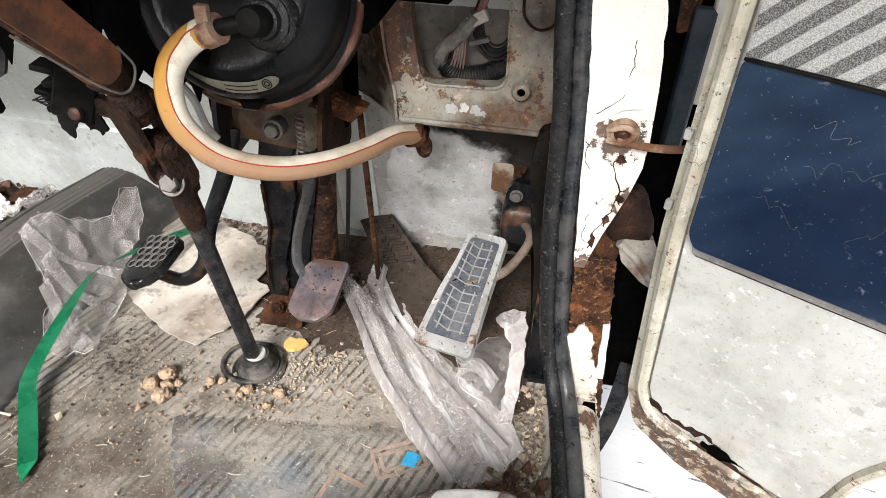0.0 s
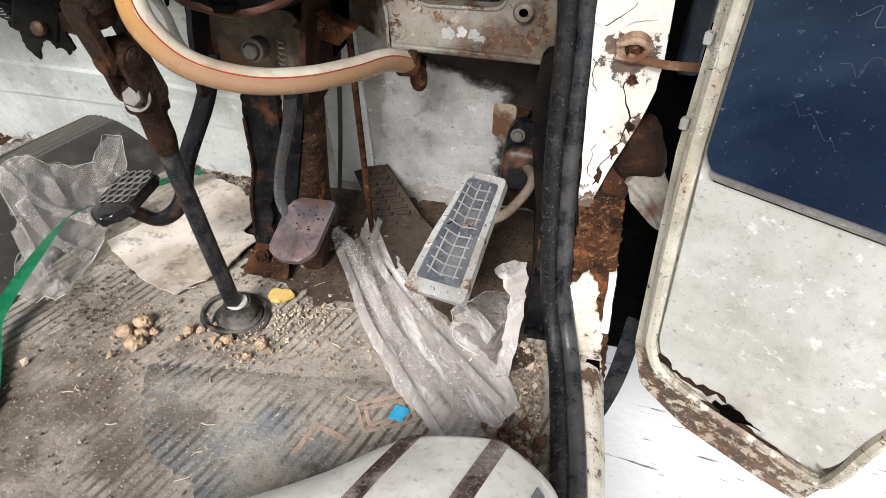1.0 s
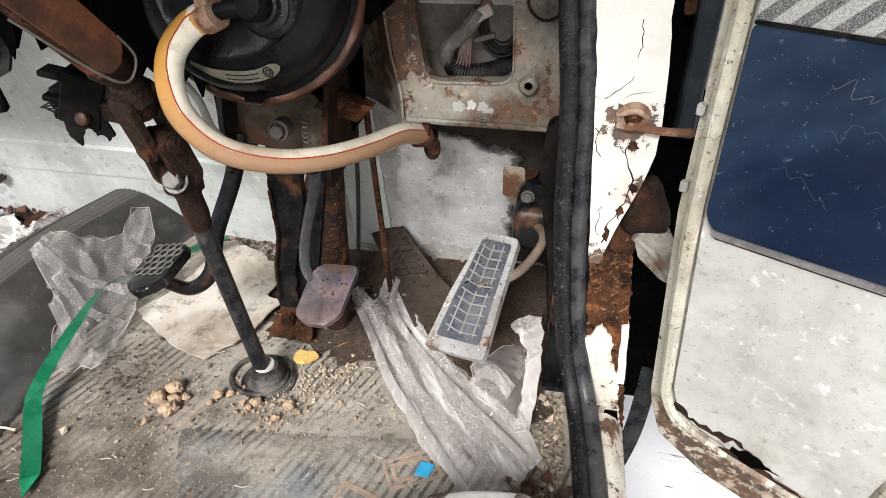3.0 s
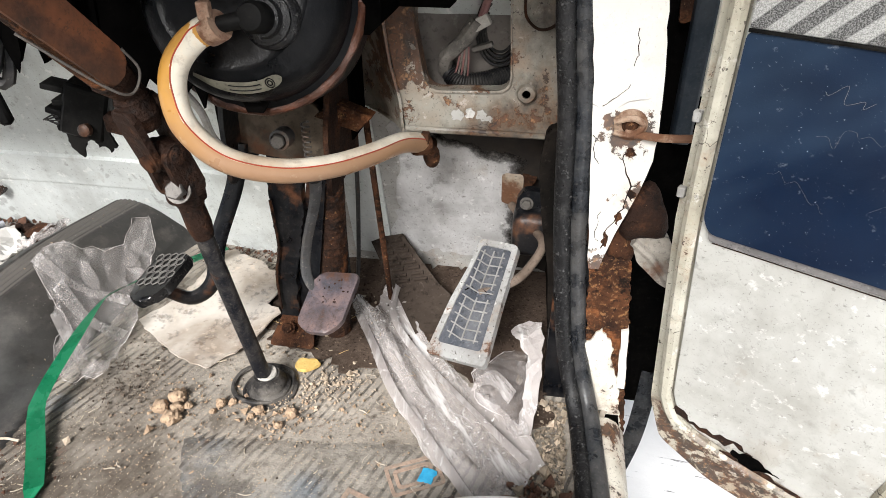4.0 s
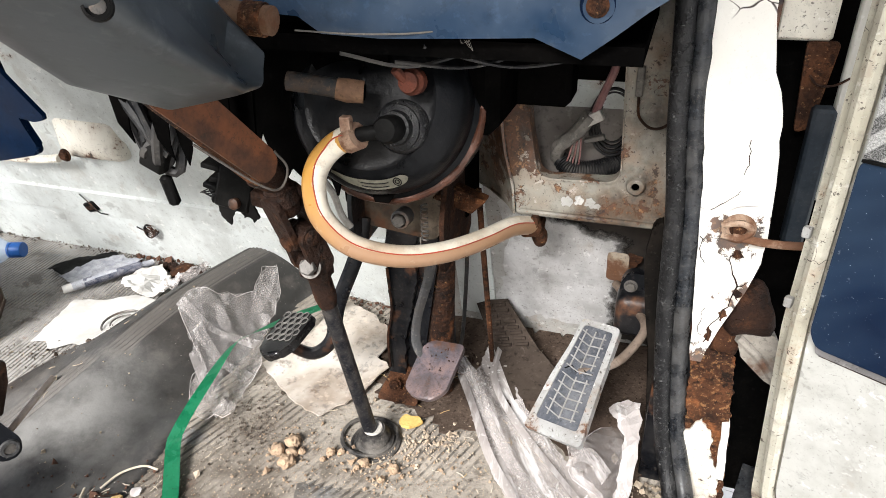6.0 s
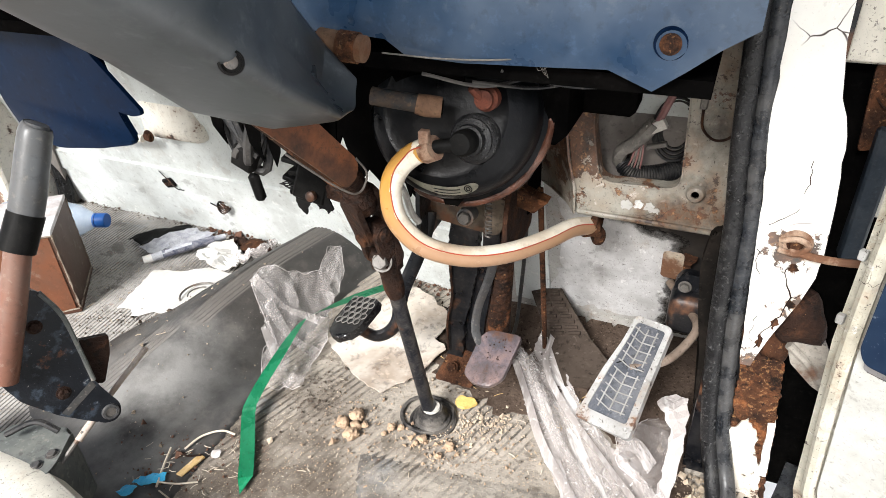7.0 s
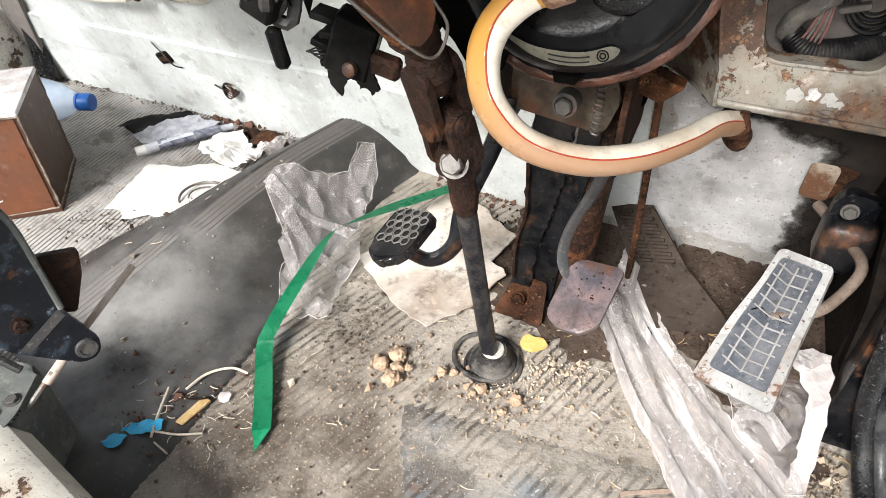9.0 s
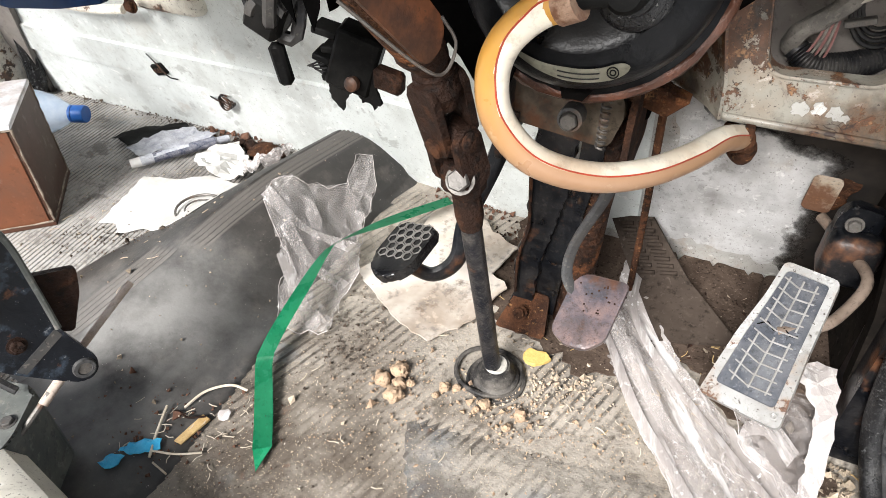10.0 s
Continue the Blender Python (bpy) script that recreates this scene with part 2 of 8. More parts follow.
M_HOSE_W = plain("pale_hose_band", (0.70, 0.65, 0.55), (0.46, 0.37, 0.27), 12.0, 0.4, dust=0.4, bump=0.1, dust_c=(0.26, 0.16, 0.10), grain=0.3)
M_CLAMP = plain("tan_hose_clamp", (0.40, 0.28, 0.20), (0.22, 0.12, 0.08), 60.0, 0.5, 0.2, bump=0.5, rust=0.3, grain=0.7)
M_REDLINE = plain("red_hose_stripe", (0.42, 0.045, 0.02), (0.28, 0.055, 0.03), 40.0, 0.5)
M_DASH = plain("blue_dash_plastic", (0.011, 0.031, 0.068), (0.030, 0.056, 0.100), 12.0, 0.34, spec=0.45, dust=0.25, bump=0.12, dust_c=(0.12, 0.14, 0.16))
M_NAVY = plain("navy_panel", (0.001, 0.0055, 0.019), (0.002, 0.010, 0.030), 10.0, 0.4, dust=0.0, bump=0.1, spec=0.06)
M_COWL = plain("grey_cowl_plastic", (0.022, 0.027, 0.030), (0.052, 0.058, 0.062), 8.0, 0.36, dust=0.5, bump=0.15, dust_c=(0.135, 0.142, 0.145), spec=0.5)
M_CARD = plain("damp_cardboard", (0.66, 0.61, 0.555), (0.44, 0.37, 0.30), 9.0, 0.85, dust=0.6, dust_c=(0.10, 0.06, 0.038), bump=0.4, grain=0.75)
M_PAPER = plain("dirty_paper", (0.66, 0.65, 0.63), (0.52, 0.50, 0.47), 14.0, 0.8, dust=0.25, bump=0.2, dust_c=(0.4, 0.38, 0.36), grain=0.15)
M_NEWS = plain("crumpled_print", (0.52, 0.53, 0.56), (0.30, 0.31, 0.36), 60.0, 0.7, dust=0.2, bump=0.2, grain=0.6)
M_INK = plain("print_ink", (0.03, 0.04, 0.08), (0.26, 0.26, 0.29), 110.0, 0.6, grain=0.9)
M_GREEN = plain("green_strap", (0.012, 0.19, 0.085), (0.02, 0.27, 0.125), 20.0, 0.3, dust=0.12, bump=0.15, dust_c=(0.2, 0.38, 0.27), grain=0.3)
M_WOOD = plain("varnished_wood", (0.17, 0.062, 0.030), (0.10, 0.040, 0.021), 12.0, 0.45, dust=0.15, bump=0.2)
M_WOOD_D = plain("dark_brown_wood", (0.080, 0.034, 0.020), (0.045, 0.021, 0.014), 12.0, 0.5, dust=0.25, bump=0.2)
M_WOOD_TOP = plain("scuffed_board", (0.70, 0.69, 0.70), (0.50, 0.46, 0.45), 30.0, 0.6, dust=0.25, dust_c=(0.3, 0.2, 0.16))
M_CLAY = plain("dry_clay", (0.46, 0.335, 0.225), (0.28, 0.19, 0.125), 60.0, 0.95, grain=0.8, bump=0.9, dust=0.2)
M_CRUMB = plain("grit", (0.33, 0.27, 0.20), (0.17, 0.135, 0.10), 120.0, 0.9, bump=0.2)
M_PALE = plain("pale_grit", (0.54, 0.45, 0.345), (0.36, 0.28, 0.205), 120.0, 0.9, bump=0.2)
M_DIRT = plain("dark_grit", (0.115, 0.085, 0.064), (0.05, 0.038, 0.03), 120.0, 0.9, bump=0.2)
M_REDGRIT = plain("rust_flakes", (0.15, 0.075, 0.048), (0.08, 0.04, 0.027), 120.0, 0.9, bump=0.2)
M_YELLOW = plain("yellow_foam", (0.70, 0.49, 0.16), (0.55, 0.36, 0.11), 60.0, 0.9, bump=0.5)
M_CHIPWOOD = plain("split_wood", (0.58, 0.42, 0.20), (0.40, 0.26, 0.11), 60.0, 0.8, bump=0.5)
M_CYAN = plain("blue_scrap_plastic", (0.03, 0.34, 0.62), (0.07, 0.44, 0.70), 60.0, 0.4, grain=0.2)
M_CAP = plain("blue_cap_plastic", (0.015, 0.085, 0.32), (0.02, 0.11, 0.38), 60.0, 0.4, bump=0.05, grain=0.1)
M_STICK = plain("dry_twig", (0.60, 0.54, 0.45), (0.45, 0.38, 0.29), 60.0, 0.85)
M_GRIP = plain("grey_grip_plastic", (0.09, 0.095, 0.10), (0.05, 0.052, 0.056), 18.0, 0.4, dust=0.2, bump=0.12)
M_LEVER = plain("brown_lever_paint", (0.16, 0.07, 0.045), (0.11, 0.05, 0.035), 18.0, 0.5, dust=0.25, bump=0.2)
M_CABLE = plain("wire_loom", (0.006, 0.006, 0.007), (0.022, 0.022, 0.023), 30.0, 0.5, dust=0.15, spec=0.25)
M_EDGEWOOD = plain("chipped_board_edge", (0.30, 0.25, 0.20), (0.10, 0.07, 0.05), 60.0, 0.85, grain=0.8)
M_TAPE = plain("dusty_loom_tape", (0.19, 0.175, 0.155), (0.07, 0.065, 0.06), 40.0, 0.7, dust=0.3, grain=0.8)
M_PINKW = plain("pink_wire", (0.24, 0.12, 0.11), (0.15, 0.07, 0.07), 40.0, 0.5)
M_VINYL_W = plain("soiled_white_vinyl", (0.84, 0.82, 0.79), (0.72, 0.69, 0.65), 14.0, 0.45, dust=0.32, bump=0.2, dust_c=(0.16, 0.09, 0.06), grain=0.25)
M_BAND = plain("soiled_seam", (0.045, 0.028, 0.024), (0.13, 0.09, 0.075), 60.0, 0.7, dust=0.75, dust_c=(0.50, 0.45, 0.42), grain=1.0, bump=0.8)
M_GREYPAD = plain("grey_blue_pad", (0.12, 0.135, 0.15), (0.2, 0.21, 0.22), 20.0, 0.5, dust=0.2)
# near-black for the shade under the dash, in gaps and in holes
M_DARK = plain("near_black_fill", (0.0015, 0.0015, 0.0015), (0.0035, 0.0032, 0.003), 20.0, 0.95, spec=0.0)
# brown-black with the shade of footwell and wiring cavity put into it
M_SHADE_BROWN = plain("shade_brown_lining", (0.006, 0.0055, 0.005), (0.018, 0.0145, 0.012), 20.0, 0.9, spec=0.03, grain=0.8)
M_PIPE = plain("mottled_pipe", (0.022, 0.026, 0.028), (0.07, 0.045, 0.03), 40.0, 0.7, rust=0.3, spec=0.2, grain=0.6)
M_MOUNT = plain("grey_green_steel", (0.07, 0.076, 0.072), (0.13, 0.138, 0.13), 14.0, 0.5, dust=0.3, rust=0.08, grain=0.6)
M_LABEL = plain("yellowed_label", (0.27, 0.255, 0.20), (0.17, 0.16, 0.12), 30.0, 0.55, dust=0.3, dust_c=(0.06, 0.06, 0.05), grain=0.5)


def mat_chipped():
    """Blue-black paint with bare flecks and rust along the chips."""
    n = Nodes("chipped_black_paint", 0.4)
    n.b.inputs["Specular IOR Level"].default_value = 0.3
    n.base((0.004, 0.005, 0.008), (0.010, 0.012, 0.016), 22.0)
    n.layer(RUST, 26.0, 0.57, 0.62, 0.85, detail=10.0)
    n.layer((0.04, 0.055, 0.075), 60.0, 0.52, 0.62, 0.8, detail=9.0)
    n.layer((0.22, 0.22, 0.22), 120.0, 0.665, 0.69, 0.6, detail=8.0)
    n.layer((0.05, 0.055, 0.065), 40.0, 0.60, 0.70, 0.6, detail=8.0)
    n.layer((0.42, 0.40, 0.38), 330.0, 0.70, 0.72, 0.7, detail=3.0)
    n.bump(n.noise(150.0), 0.5, 0.0015)
    return n.done()


M_CHIP = mat_chipped()


def mat_hose():
    """Old clear-yellow hose: deep yellow at its upper end, turning tan along the lower run."""
    n = Nodes("yellowed_hose", 0.32)
    n.base((0.52, 0.27, 0.05), (0.42, 0.21, 0.045), 14.0)
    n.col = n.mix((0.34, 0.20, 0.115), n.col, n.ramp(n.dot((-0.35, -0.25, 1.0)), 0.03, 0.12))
    n.layer((0.24, 0.13, 0.07), 16.0, 0.52, 0.72, 0.45)
    n.layer((0.16, 0.085, 0.05), 120.0, 0.60, 0.70, 0.35, detail=6.0)
    n.layer((0.62, 0.47, 0.30), 60.0, 0.62, 0.72, 0.4)
    n.bump(n.noise(140.0), 0.12, 0.001)
    n.rough(0.24, 0.45, 20.0)
    return n.done()


M_HOSE = mat_hose()


def mat_vinyl():
    n = Nodes("blue_vinyl", 0.4)
    n.b.inputs["Specular IOR Level"].default_value = 0.17
    n.base((0.0016, 0.006, 0.020), (0.0034, 0.012, 0.034), 6.0)
    # pale slanting clouds: the vinyl's sheen painted into its colour
    n.layer((0.040, 0.072, 0.120), 3.6, 0.50, 0.74, 0.65, detail=3.0, co=n.stretch(0.8, 0.8, 2.2, 0.0, 0.75))
    n.layer((0.004, 0.009, 0.02), 5.5, 0.54, 0.70, 0.6, detail=3.0)
    n.layer((0.30, 0.34, 0.40), 120.0, 0.63, 0.72, 0.3, detail=6.0)
    n.layer((0.55, 0.58, 0.62), 520.0, 0.745, 0.765, 0.8, detail=2.0)
    n.layer((0.30, 0.33, 0.38), 300.0, 0.66, 0.74, 0.5, detail=6.0, co=n.stretch(1.6, 1.6, 0.5, 0.0, 0.9))
    n.bump(n.noise(420.0), 0.18, 0.001)
    n.rough(0.34, 0.62, 8.0)
    return n.done()


def ribs(n, turn, lo, hi, pitch):
    """A mask that follows the ribs of the mat: 1 on a groove, 0 on a rib."""
    w = n.add("TexWave", Vector=n.stretch(1, 1, 1, turn), Scale=math.pi / 10 / pitch, Distortion=0.8, Detail=3.0, Detail_Scale=0.6)
    w.inputs["Phase Offset"].default_value = -math.pi / 2
    return n.ramp(w.outputs[1], hi, lo)


def mat_floor(name, turn, light, dirt, worn_lo, worn_hi, blue=0.60, pitch=0.0115, soil=(), tint=()):
    """Ribbed rubber: trodden dust on the ribs, a darker colour in the open grooves."""
    n = Nodes(name, 0.85)
    n.b.inputs["Specular IOR Level"].default_value = 0.25
    n.base(tuple(c * 0.62 for c in light), light, 9.0)
    n.layer(tuple(min(0.8, c * 1.28) for c in light), 3.3, 0.40, 0.66, 0.85)
    n.layer(tuple(min(0.8, c * 1.4) for c in light), 30.0, 0.5, 0.72, 0.5)
    n.layer(dirt, 5.1, 0.54, 0.70, 0.75, co=n.stretch(1.6, 0.7, 1, turn))
    n.layer((0.28, 0.325, 0.375), 6.3, blue, blue + 0.12, 0.75)
    for centre, reach, power in tint:
        d = n.add("VectorMath")
        d.operation = "DISTANCE"
        n.put(d.inputs[0], n.co)
        d.inputs[1].default_value = centre
        near = n.mul(n.ramp(d.outputs["Value"], reach * 1.3, reach * 0.4), n.ramp(n.noise(11.0, 8.0, 0.68), 0.34, 0.54))
        n.col = n.mix(n.col, (0.135, 0.165, 0.195), n.mul(near, power))
    groove = n.mul(ribs(n, turn, 0.10, 0.50, pitch), n.ramp(n.noise(4.2, 5.0, 0.7), worn_lo, worn_hi))
    n.col = n.mix(n.col, (0.035, 0.032, 0.030), n.mul(groove, 0.8))
    for centre, reach, power in soil:
        d = n.add("VectorMath")
        d.operation = "DISTANCE"
        n.put(d.inputs[0], n.co)
        d.inputs[1].default_value = centre
        near = n.mul(n.ramp(d.outputs["Value"], reach * 1.3, reach * 0.45), n.ramp(n.noise(8.0, 8.0, 0.68), 0.36, 0.56))
        n.col = n.mix(n.col, (0.086, 0.066, 0.050), n.mul(near, power))
    n.layer(dirt, 16.0, 0.565, 0.60, 0.6, detail=11.0)
    n.layer(dirt, 60.0, 0.52, 0.68, 0.6, detail=8.0)
    n.layer(tuple(c * 0.5 for c in dirt), 150.0, 0.57, 0.68, 0.45, detail=6.0)
    n.layer((0.03, 0.024, 0.02), 240.0, 0.66, 0.71, 0.5, detail=3.0)
    n.layer((0.62, 0.57, 0.50), 260.0, 0.69, 0.72, 0.7, detail=2.0)
    n.layer((0.52, 0.42, 0.30), 340.0, 0.635, 0.665, 0.7, detail=2.0)
    n.layer((0.02, 0.017, 0.015), 480.0, 0.66, 0.70, 0.4, detail=2.0)
    n.layer((0.18, 0.085, 0.05), 34.0, 0.64, 0.72, 0.5)
    n.bump(n.noise(240.0, 6.0), 0.55, 0.002)
    n.bump(n.noise(40.0), 0.5, 0.004)
    return n.done()


def mat_hump():
    n = Nodes("grey_rubber_mat", 0.5)
    n.b.inputs["Specular IOR Level"].default_value = 0.6
    n.base((0.019, 0.0175, 0.016), (0.038, 0.034, 0.031), 7.0)
    n.layer((0.20, 0.185, 0.165), 3.6, 0.52, 0.74, 0.22)
    n.layer((0.016, 0.016, 0.019), 6.0, 0.50, 0.66, 0.9)
    n.layer((0.26, 0.225, 0.19), 12.0, 0.56, 0.70, 0.35, detail=7.0)
    n.layer((0.15, 0.13, 0.11), 44.0, 0.54, 0.74, 0.4, detail=7.0)
    n.layer((0.03, 0.026, 0.022), 180.0, 0.60, 0.66, 0.6, detail=4.0)
    n.layer((0.55, 0.51, 0.46), 260.0, 0.72, 0.74, 0.8, detail=2.0)
    w = n.add("TexWave", Vector=n.stretch(1, 1, 1, math.atan(0.24)), Scale=math.pi / 10 / 0.008363, Distortion=0.0)
    w.inputs["Phase Offset"].default_value = 0.731 - math.pi / 2
    line = n.ramp(w.outputs[1], 0.60, 0.25)
    across, ahead = n.dot((1, -0.24, 0)), n.dot((0, 1, 0))
    crest = n.mul(n.mul(n.ramp(across, -0.622, -0.620), n.ramp(across, -0.578, -0.580)), n.ramp(ahead, 0.655, 0.675))
    flank = n.mul(n.mul(n.ramp(across, -0.652, -0.650), n.ramp(across, -0.607, -0.609)), n.mul(n.ramp(ahead, 0.48, 0.50), n.ramp(ahead, 0.645, 0.63)))
    band = n.most(crest, flank)
    for centre, reach, power in (((-0.44, 0.52, 0.05), 0.15, 0.95), ((-0.36, 0.60, 0.06), 0.09, 0.55), ((-0.37, 0.40, 0.02), 0.10, 0.6)):
        d = n.add("VectorMath")
        d.operation = "DISTANCE"
        n.put(d.inputs[0], n.co)
        d.inputs[1].default_value = centre
        dusty = n.mul(n.ramp(d.outputs["Value"], reach * 1.25, reach * 0.3), n.ramp(n.noise(9.0, 7.0, 0.65), 0.34, 0.58))
        n.col = n.mix(n.col, (0.21, 0.205, 0.195), n.mul(dusty, power))
    n.col = n.mix(n.col, (0.17, 0.155, 0.14), n.mul(band, 0.55))
    # grooves painted dark, since their own shade is too faint
    n.col = n.mix(n.col, (0.007, 0.0065, 0.006), n.mul(line, band))
    n.bump(n.noise(200.0), 0.4, 0.0012)
    n.rough(0.34, 0.62, 6.0)
    return n.done()


def mat_film(name, turn, clear, dull, shine=1.0):
    """Dusty thin film: hazy along its folds, creased, streaked with painted glints, clear between."""
    n = Nodes(name, 0.14)
    n.b.inputs["Specular IOR Level"].default_value = 0.9
    n.base((0.80, 0.745, 0.72), (0.64, 0.585, 0.56), 14.0)
    n.layer((0.42, 0.30, 0.20), 16.0, 0.64, 0.75, 0.35)
    along = n.stretch(0.14, 1.0, 1.0, turn)
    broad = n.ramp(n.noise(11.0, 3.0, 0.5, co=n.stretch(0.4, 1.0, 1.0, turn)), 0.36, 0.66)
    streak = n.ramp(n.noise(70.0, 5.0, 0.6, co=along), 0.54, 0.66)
    warp = n.add("TexNoise", Vector=n.co, Scale=24.0, Detail=3.0)
    w = n.add("VectorMath")
    w.operation = "MULTIPLY_ADD"
    n.put(w.inputs[0], warp.outputs[1])
    w.inputs[1].default_value = (0.03, 0.03, 0.03)
    n.put(w.inputs[2], n.stretch(0.3, 1.0, 1.0, turn))
    v = n.add("TexVoronoi", Vector=w.outputs[0], Scale=30.0)
    v.feature = "DISTANCE_TO_EDGE"
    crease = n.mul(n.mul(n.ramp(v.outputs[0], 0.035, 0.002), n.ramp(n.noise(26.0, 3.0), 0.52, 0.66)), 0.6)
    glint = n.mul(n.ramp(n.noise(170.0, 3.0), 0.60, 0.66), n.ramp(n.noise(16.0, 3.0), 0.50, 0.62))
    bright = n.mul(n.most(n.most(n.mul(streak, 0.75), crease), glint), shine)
    # reflections painted as near-white streaks and glints
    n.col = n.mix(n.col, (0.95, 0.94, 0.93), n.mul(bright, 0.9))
    a = n.add("MapRange", Value=n.plus(n.mul(broad, 0.45), n.mul(bright, 0.6)))
    a.inputs[3].default_value, a.inputs[4].default_value = clear, dull
    n.put(n.b.inputs["Alpha"], a.outputs[0])
    n.bump(v.outputs[0], 0.3, 0.006)
    n.bump(n.noise(70.0, 6.0, co=n.stretch(0.3, 1, 1, turn)), 0.8, 0.006)
    return n.done()


def mat_fabric():
    n = Nodes("striped_tweed", 0.95)
    co = n.stretch(1, 1, 1, 0.0, radians(50))
    w = n.add("TexWave", Vector=co, Scale=18.0, Distortion=0.15, Detail=1.0)
    w.bands_direction = "Z"
    stripe = n.ramp(w.outputs[1], 0.42, 0.58)
    light = n.mix((0.44, 0.44, 0.425), (0.26, 0.26, 0.25), n.ramp(n.noise(1000.0, 2.0), 0.42, 0.58))
    dark = n.mix((0.06, 0.06, 0.058), (0.22, 0.22, 0.215), n.ramp(n.noise(1000.0, 2.0), 0.44, 0.60))
    n.col = n.mix(dark, light, stripe)
    n.bump(n.noise(600.0), 0.8, 0.0015)
    return n.done()


def mat_ground():
    n = Nodes("bleached_concrete", 0.8)
    n.base((0.86, 0.85, 0.83), (0.78, 0.77, 0.75), 3.0)
    n.layer((0.10, 0.095, 0.09), 42.0, 0.63, 0.66, 0.9, co=n.stretch(0.22, 2.4, 1, radians(8)))
    n.bump(n.noise(50.0), 0.4, 0.004)
    return n.done()


def mat_clear():
    n = Nodes("clear_bottle_plastic", 0.08)
    n.base((0.62, 0.72, 0.84), (0.48, 0.60, 0.76), 40.0)
    n.bump(n.noise(60.0), 0.6, 0.004)
    n.b.inputs["Alpha"].default_value = 0.46
    return n.done()


M_FLOOR = mat_floor("dusty_ribbed_rubber", radians(18), (0.36, 0.322, 0.275), (0.105, 0.087, 0.070), 0.48, 0.58, soil=(((-0.16, 0.45, 0.0), 0.145, 0.85), ((-0.03, 0.40, 0.0), 0.09, 0.85), ((-0.18, 0.61, 0.0), 0.07, 0.85), ((-0.02, 0.60, 0.0), 0.06, 0.35), ((0.19, 0.56, 0.0), 0.08, 0.4)))
M_FLOOR2 = mat_floor("worn_overlay_rubber", radians(18), (0.36, 0.325, 0.28), (0.12, 0.105, 0.09), 0.43, 0.54, 0.70, soil=(((-0.04, 0.53, 0.0), 0.07, 0.75), ((0.02, 0.45, 0.0), 0.06, 0.55), ((0.05, 0.57, 0.0), 0.05, 0.35)), tint=(((-0.02, 0.47, 0.0), 0.055, 0.95), ((0.05, 0.43, 0.0), 0.06, 0.9), ((-0.04, 0.535, 0.0), 0.035, 0.8), ((0.10, 0.50, 0.0), 0.03, 0.7), ((0.15, 0.47, 0.0), 0.035, 0.6)))
M_PFLOOR = mat_floor("grey_ribbed_rubber", radians(-6), (0.36, 0.345, 0.325), (0.11, 0.10, 0.09), 0.36, 0.50, pitch=0.0078)
M_HUMP, M_FABRIC, M_GROUND, M_CLEAR, M_BLUE = mat_hump(), mat_fabric(), mat_ground(), mat_clear(), mat_vinyl()
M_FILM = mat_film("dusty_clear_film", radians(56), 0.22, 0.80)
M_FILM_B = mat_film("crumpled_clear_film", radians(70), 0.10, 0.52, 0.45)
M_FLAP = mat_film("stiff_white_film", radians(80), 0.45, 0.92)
M_BROWN_MAT = plain("brown_rubber_mat", (0.030, 0.022, 0.017), (0.055, 0.042, 0.034), 14.0, 0.8, dust_c=(0.14, 0.11, 0.085), spec=0.1, dust=0.2, bump=0.5, grain=0.8)

# ---- building helpers ----
HOME = {}


def thing(name, label, category, base=(0, 0, 0), m=None, group="", kind=""):
    ob = new(name)
    m = m or Matrix.Translation(base)
    ob.matrix_basis, HOME[ob] = m, m
    ob.empty_display_size = 0.02
    return tagged(ob, label, category, group, kind)


def finish(bm, smooth):
    bmesh.ops.recalc_face_normals(bm, faces=bm.faces)
    if smooth:
        for f in bm.faces:
            f.smooth = True
        for e in bm.edges:
            if len(e.link_faces) == 2 and e.calc_face_angle(0) > radians(38):
                e.smooth = False


def part(name, bm, material, parent, label="", smooth=True, kind=""):
    """One mesh, given in world places, under a thing or under a part."""
    finish(bm, smooth)
    bm.transform(HOME[parent].inverted())
    me = bpy.data.meshes.new(name)
    bm.to_mesh(me)
    bm.free()
    me.materials.append(material)
    ob = new(name, me)
    ob.parent = parent
    HOME[ob] = HOME[parent]
    return tagged(ob, label, kind=kind)


def single(name, bm, material, label, category, base=(0, 0, 0), smooth=True, group="", kind=""):
    """A thing or a piece of the setting that is one mesh."""
    finish(bm, smooth)
    m = Matrix.Translation(base)
    bm.transform(m.inverted())
    me = bpy.data.meshes.new(name)
    bm.to_mesh(me)
    bm.free()
    me.materials.append(material)
    ob = new(name, me)
    ob.matrix_basis, HOME[ob] = m, m
    return tagged(ob, label, category, group, kind)


def axes(o, u, v):
    """A pose with x along u, y near v and z across both."""
    u = Vector(u).normalized()
    w = u.cross(Vector(v)).normalized()
    v = w.cross(u)
    m = Matrix((u, v, w)).transposed().to_4x4()
    m.translation = o
    return m


def box(lo, hi, m=None, bevel=0.0, bm=None, seg=1):
    bm = bm or bmesh.new()
    c = [(a + b) / 2 for a, b in zip(lo, hi)]
    d = [abs(b - a) for a, b in zip(lo, hi)]
    mat = (m or Matrix()) @ Matrix.Translation(c) @ Matrix.Diagonal((*d, 1))
    got = bmesh.ops.create_cube(bm, size=1.0, matrix=mat)
    if bevel:
        edges = list({e for v in got["verts"] for e in v.link_edges})
        bmesh.ops.bevel(bm, geom=edges, offset=bevel, segments=seg, affect="EDGES", profile=0.5)
    return bm


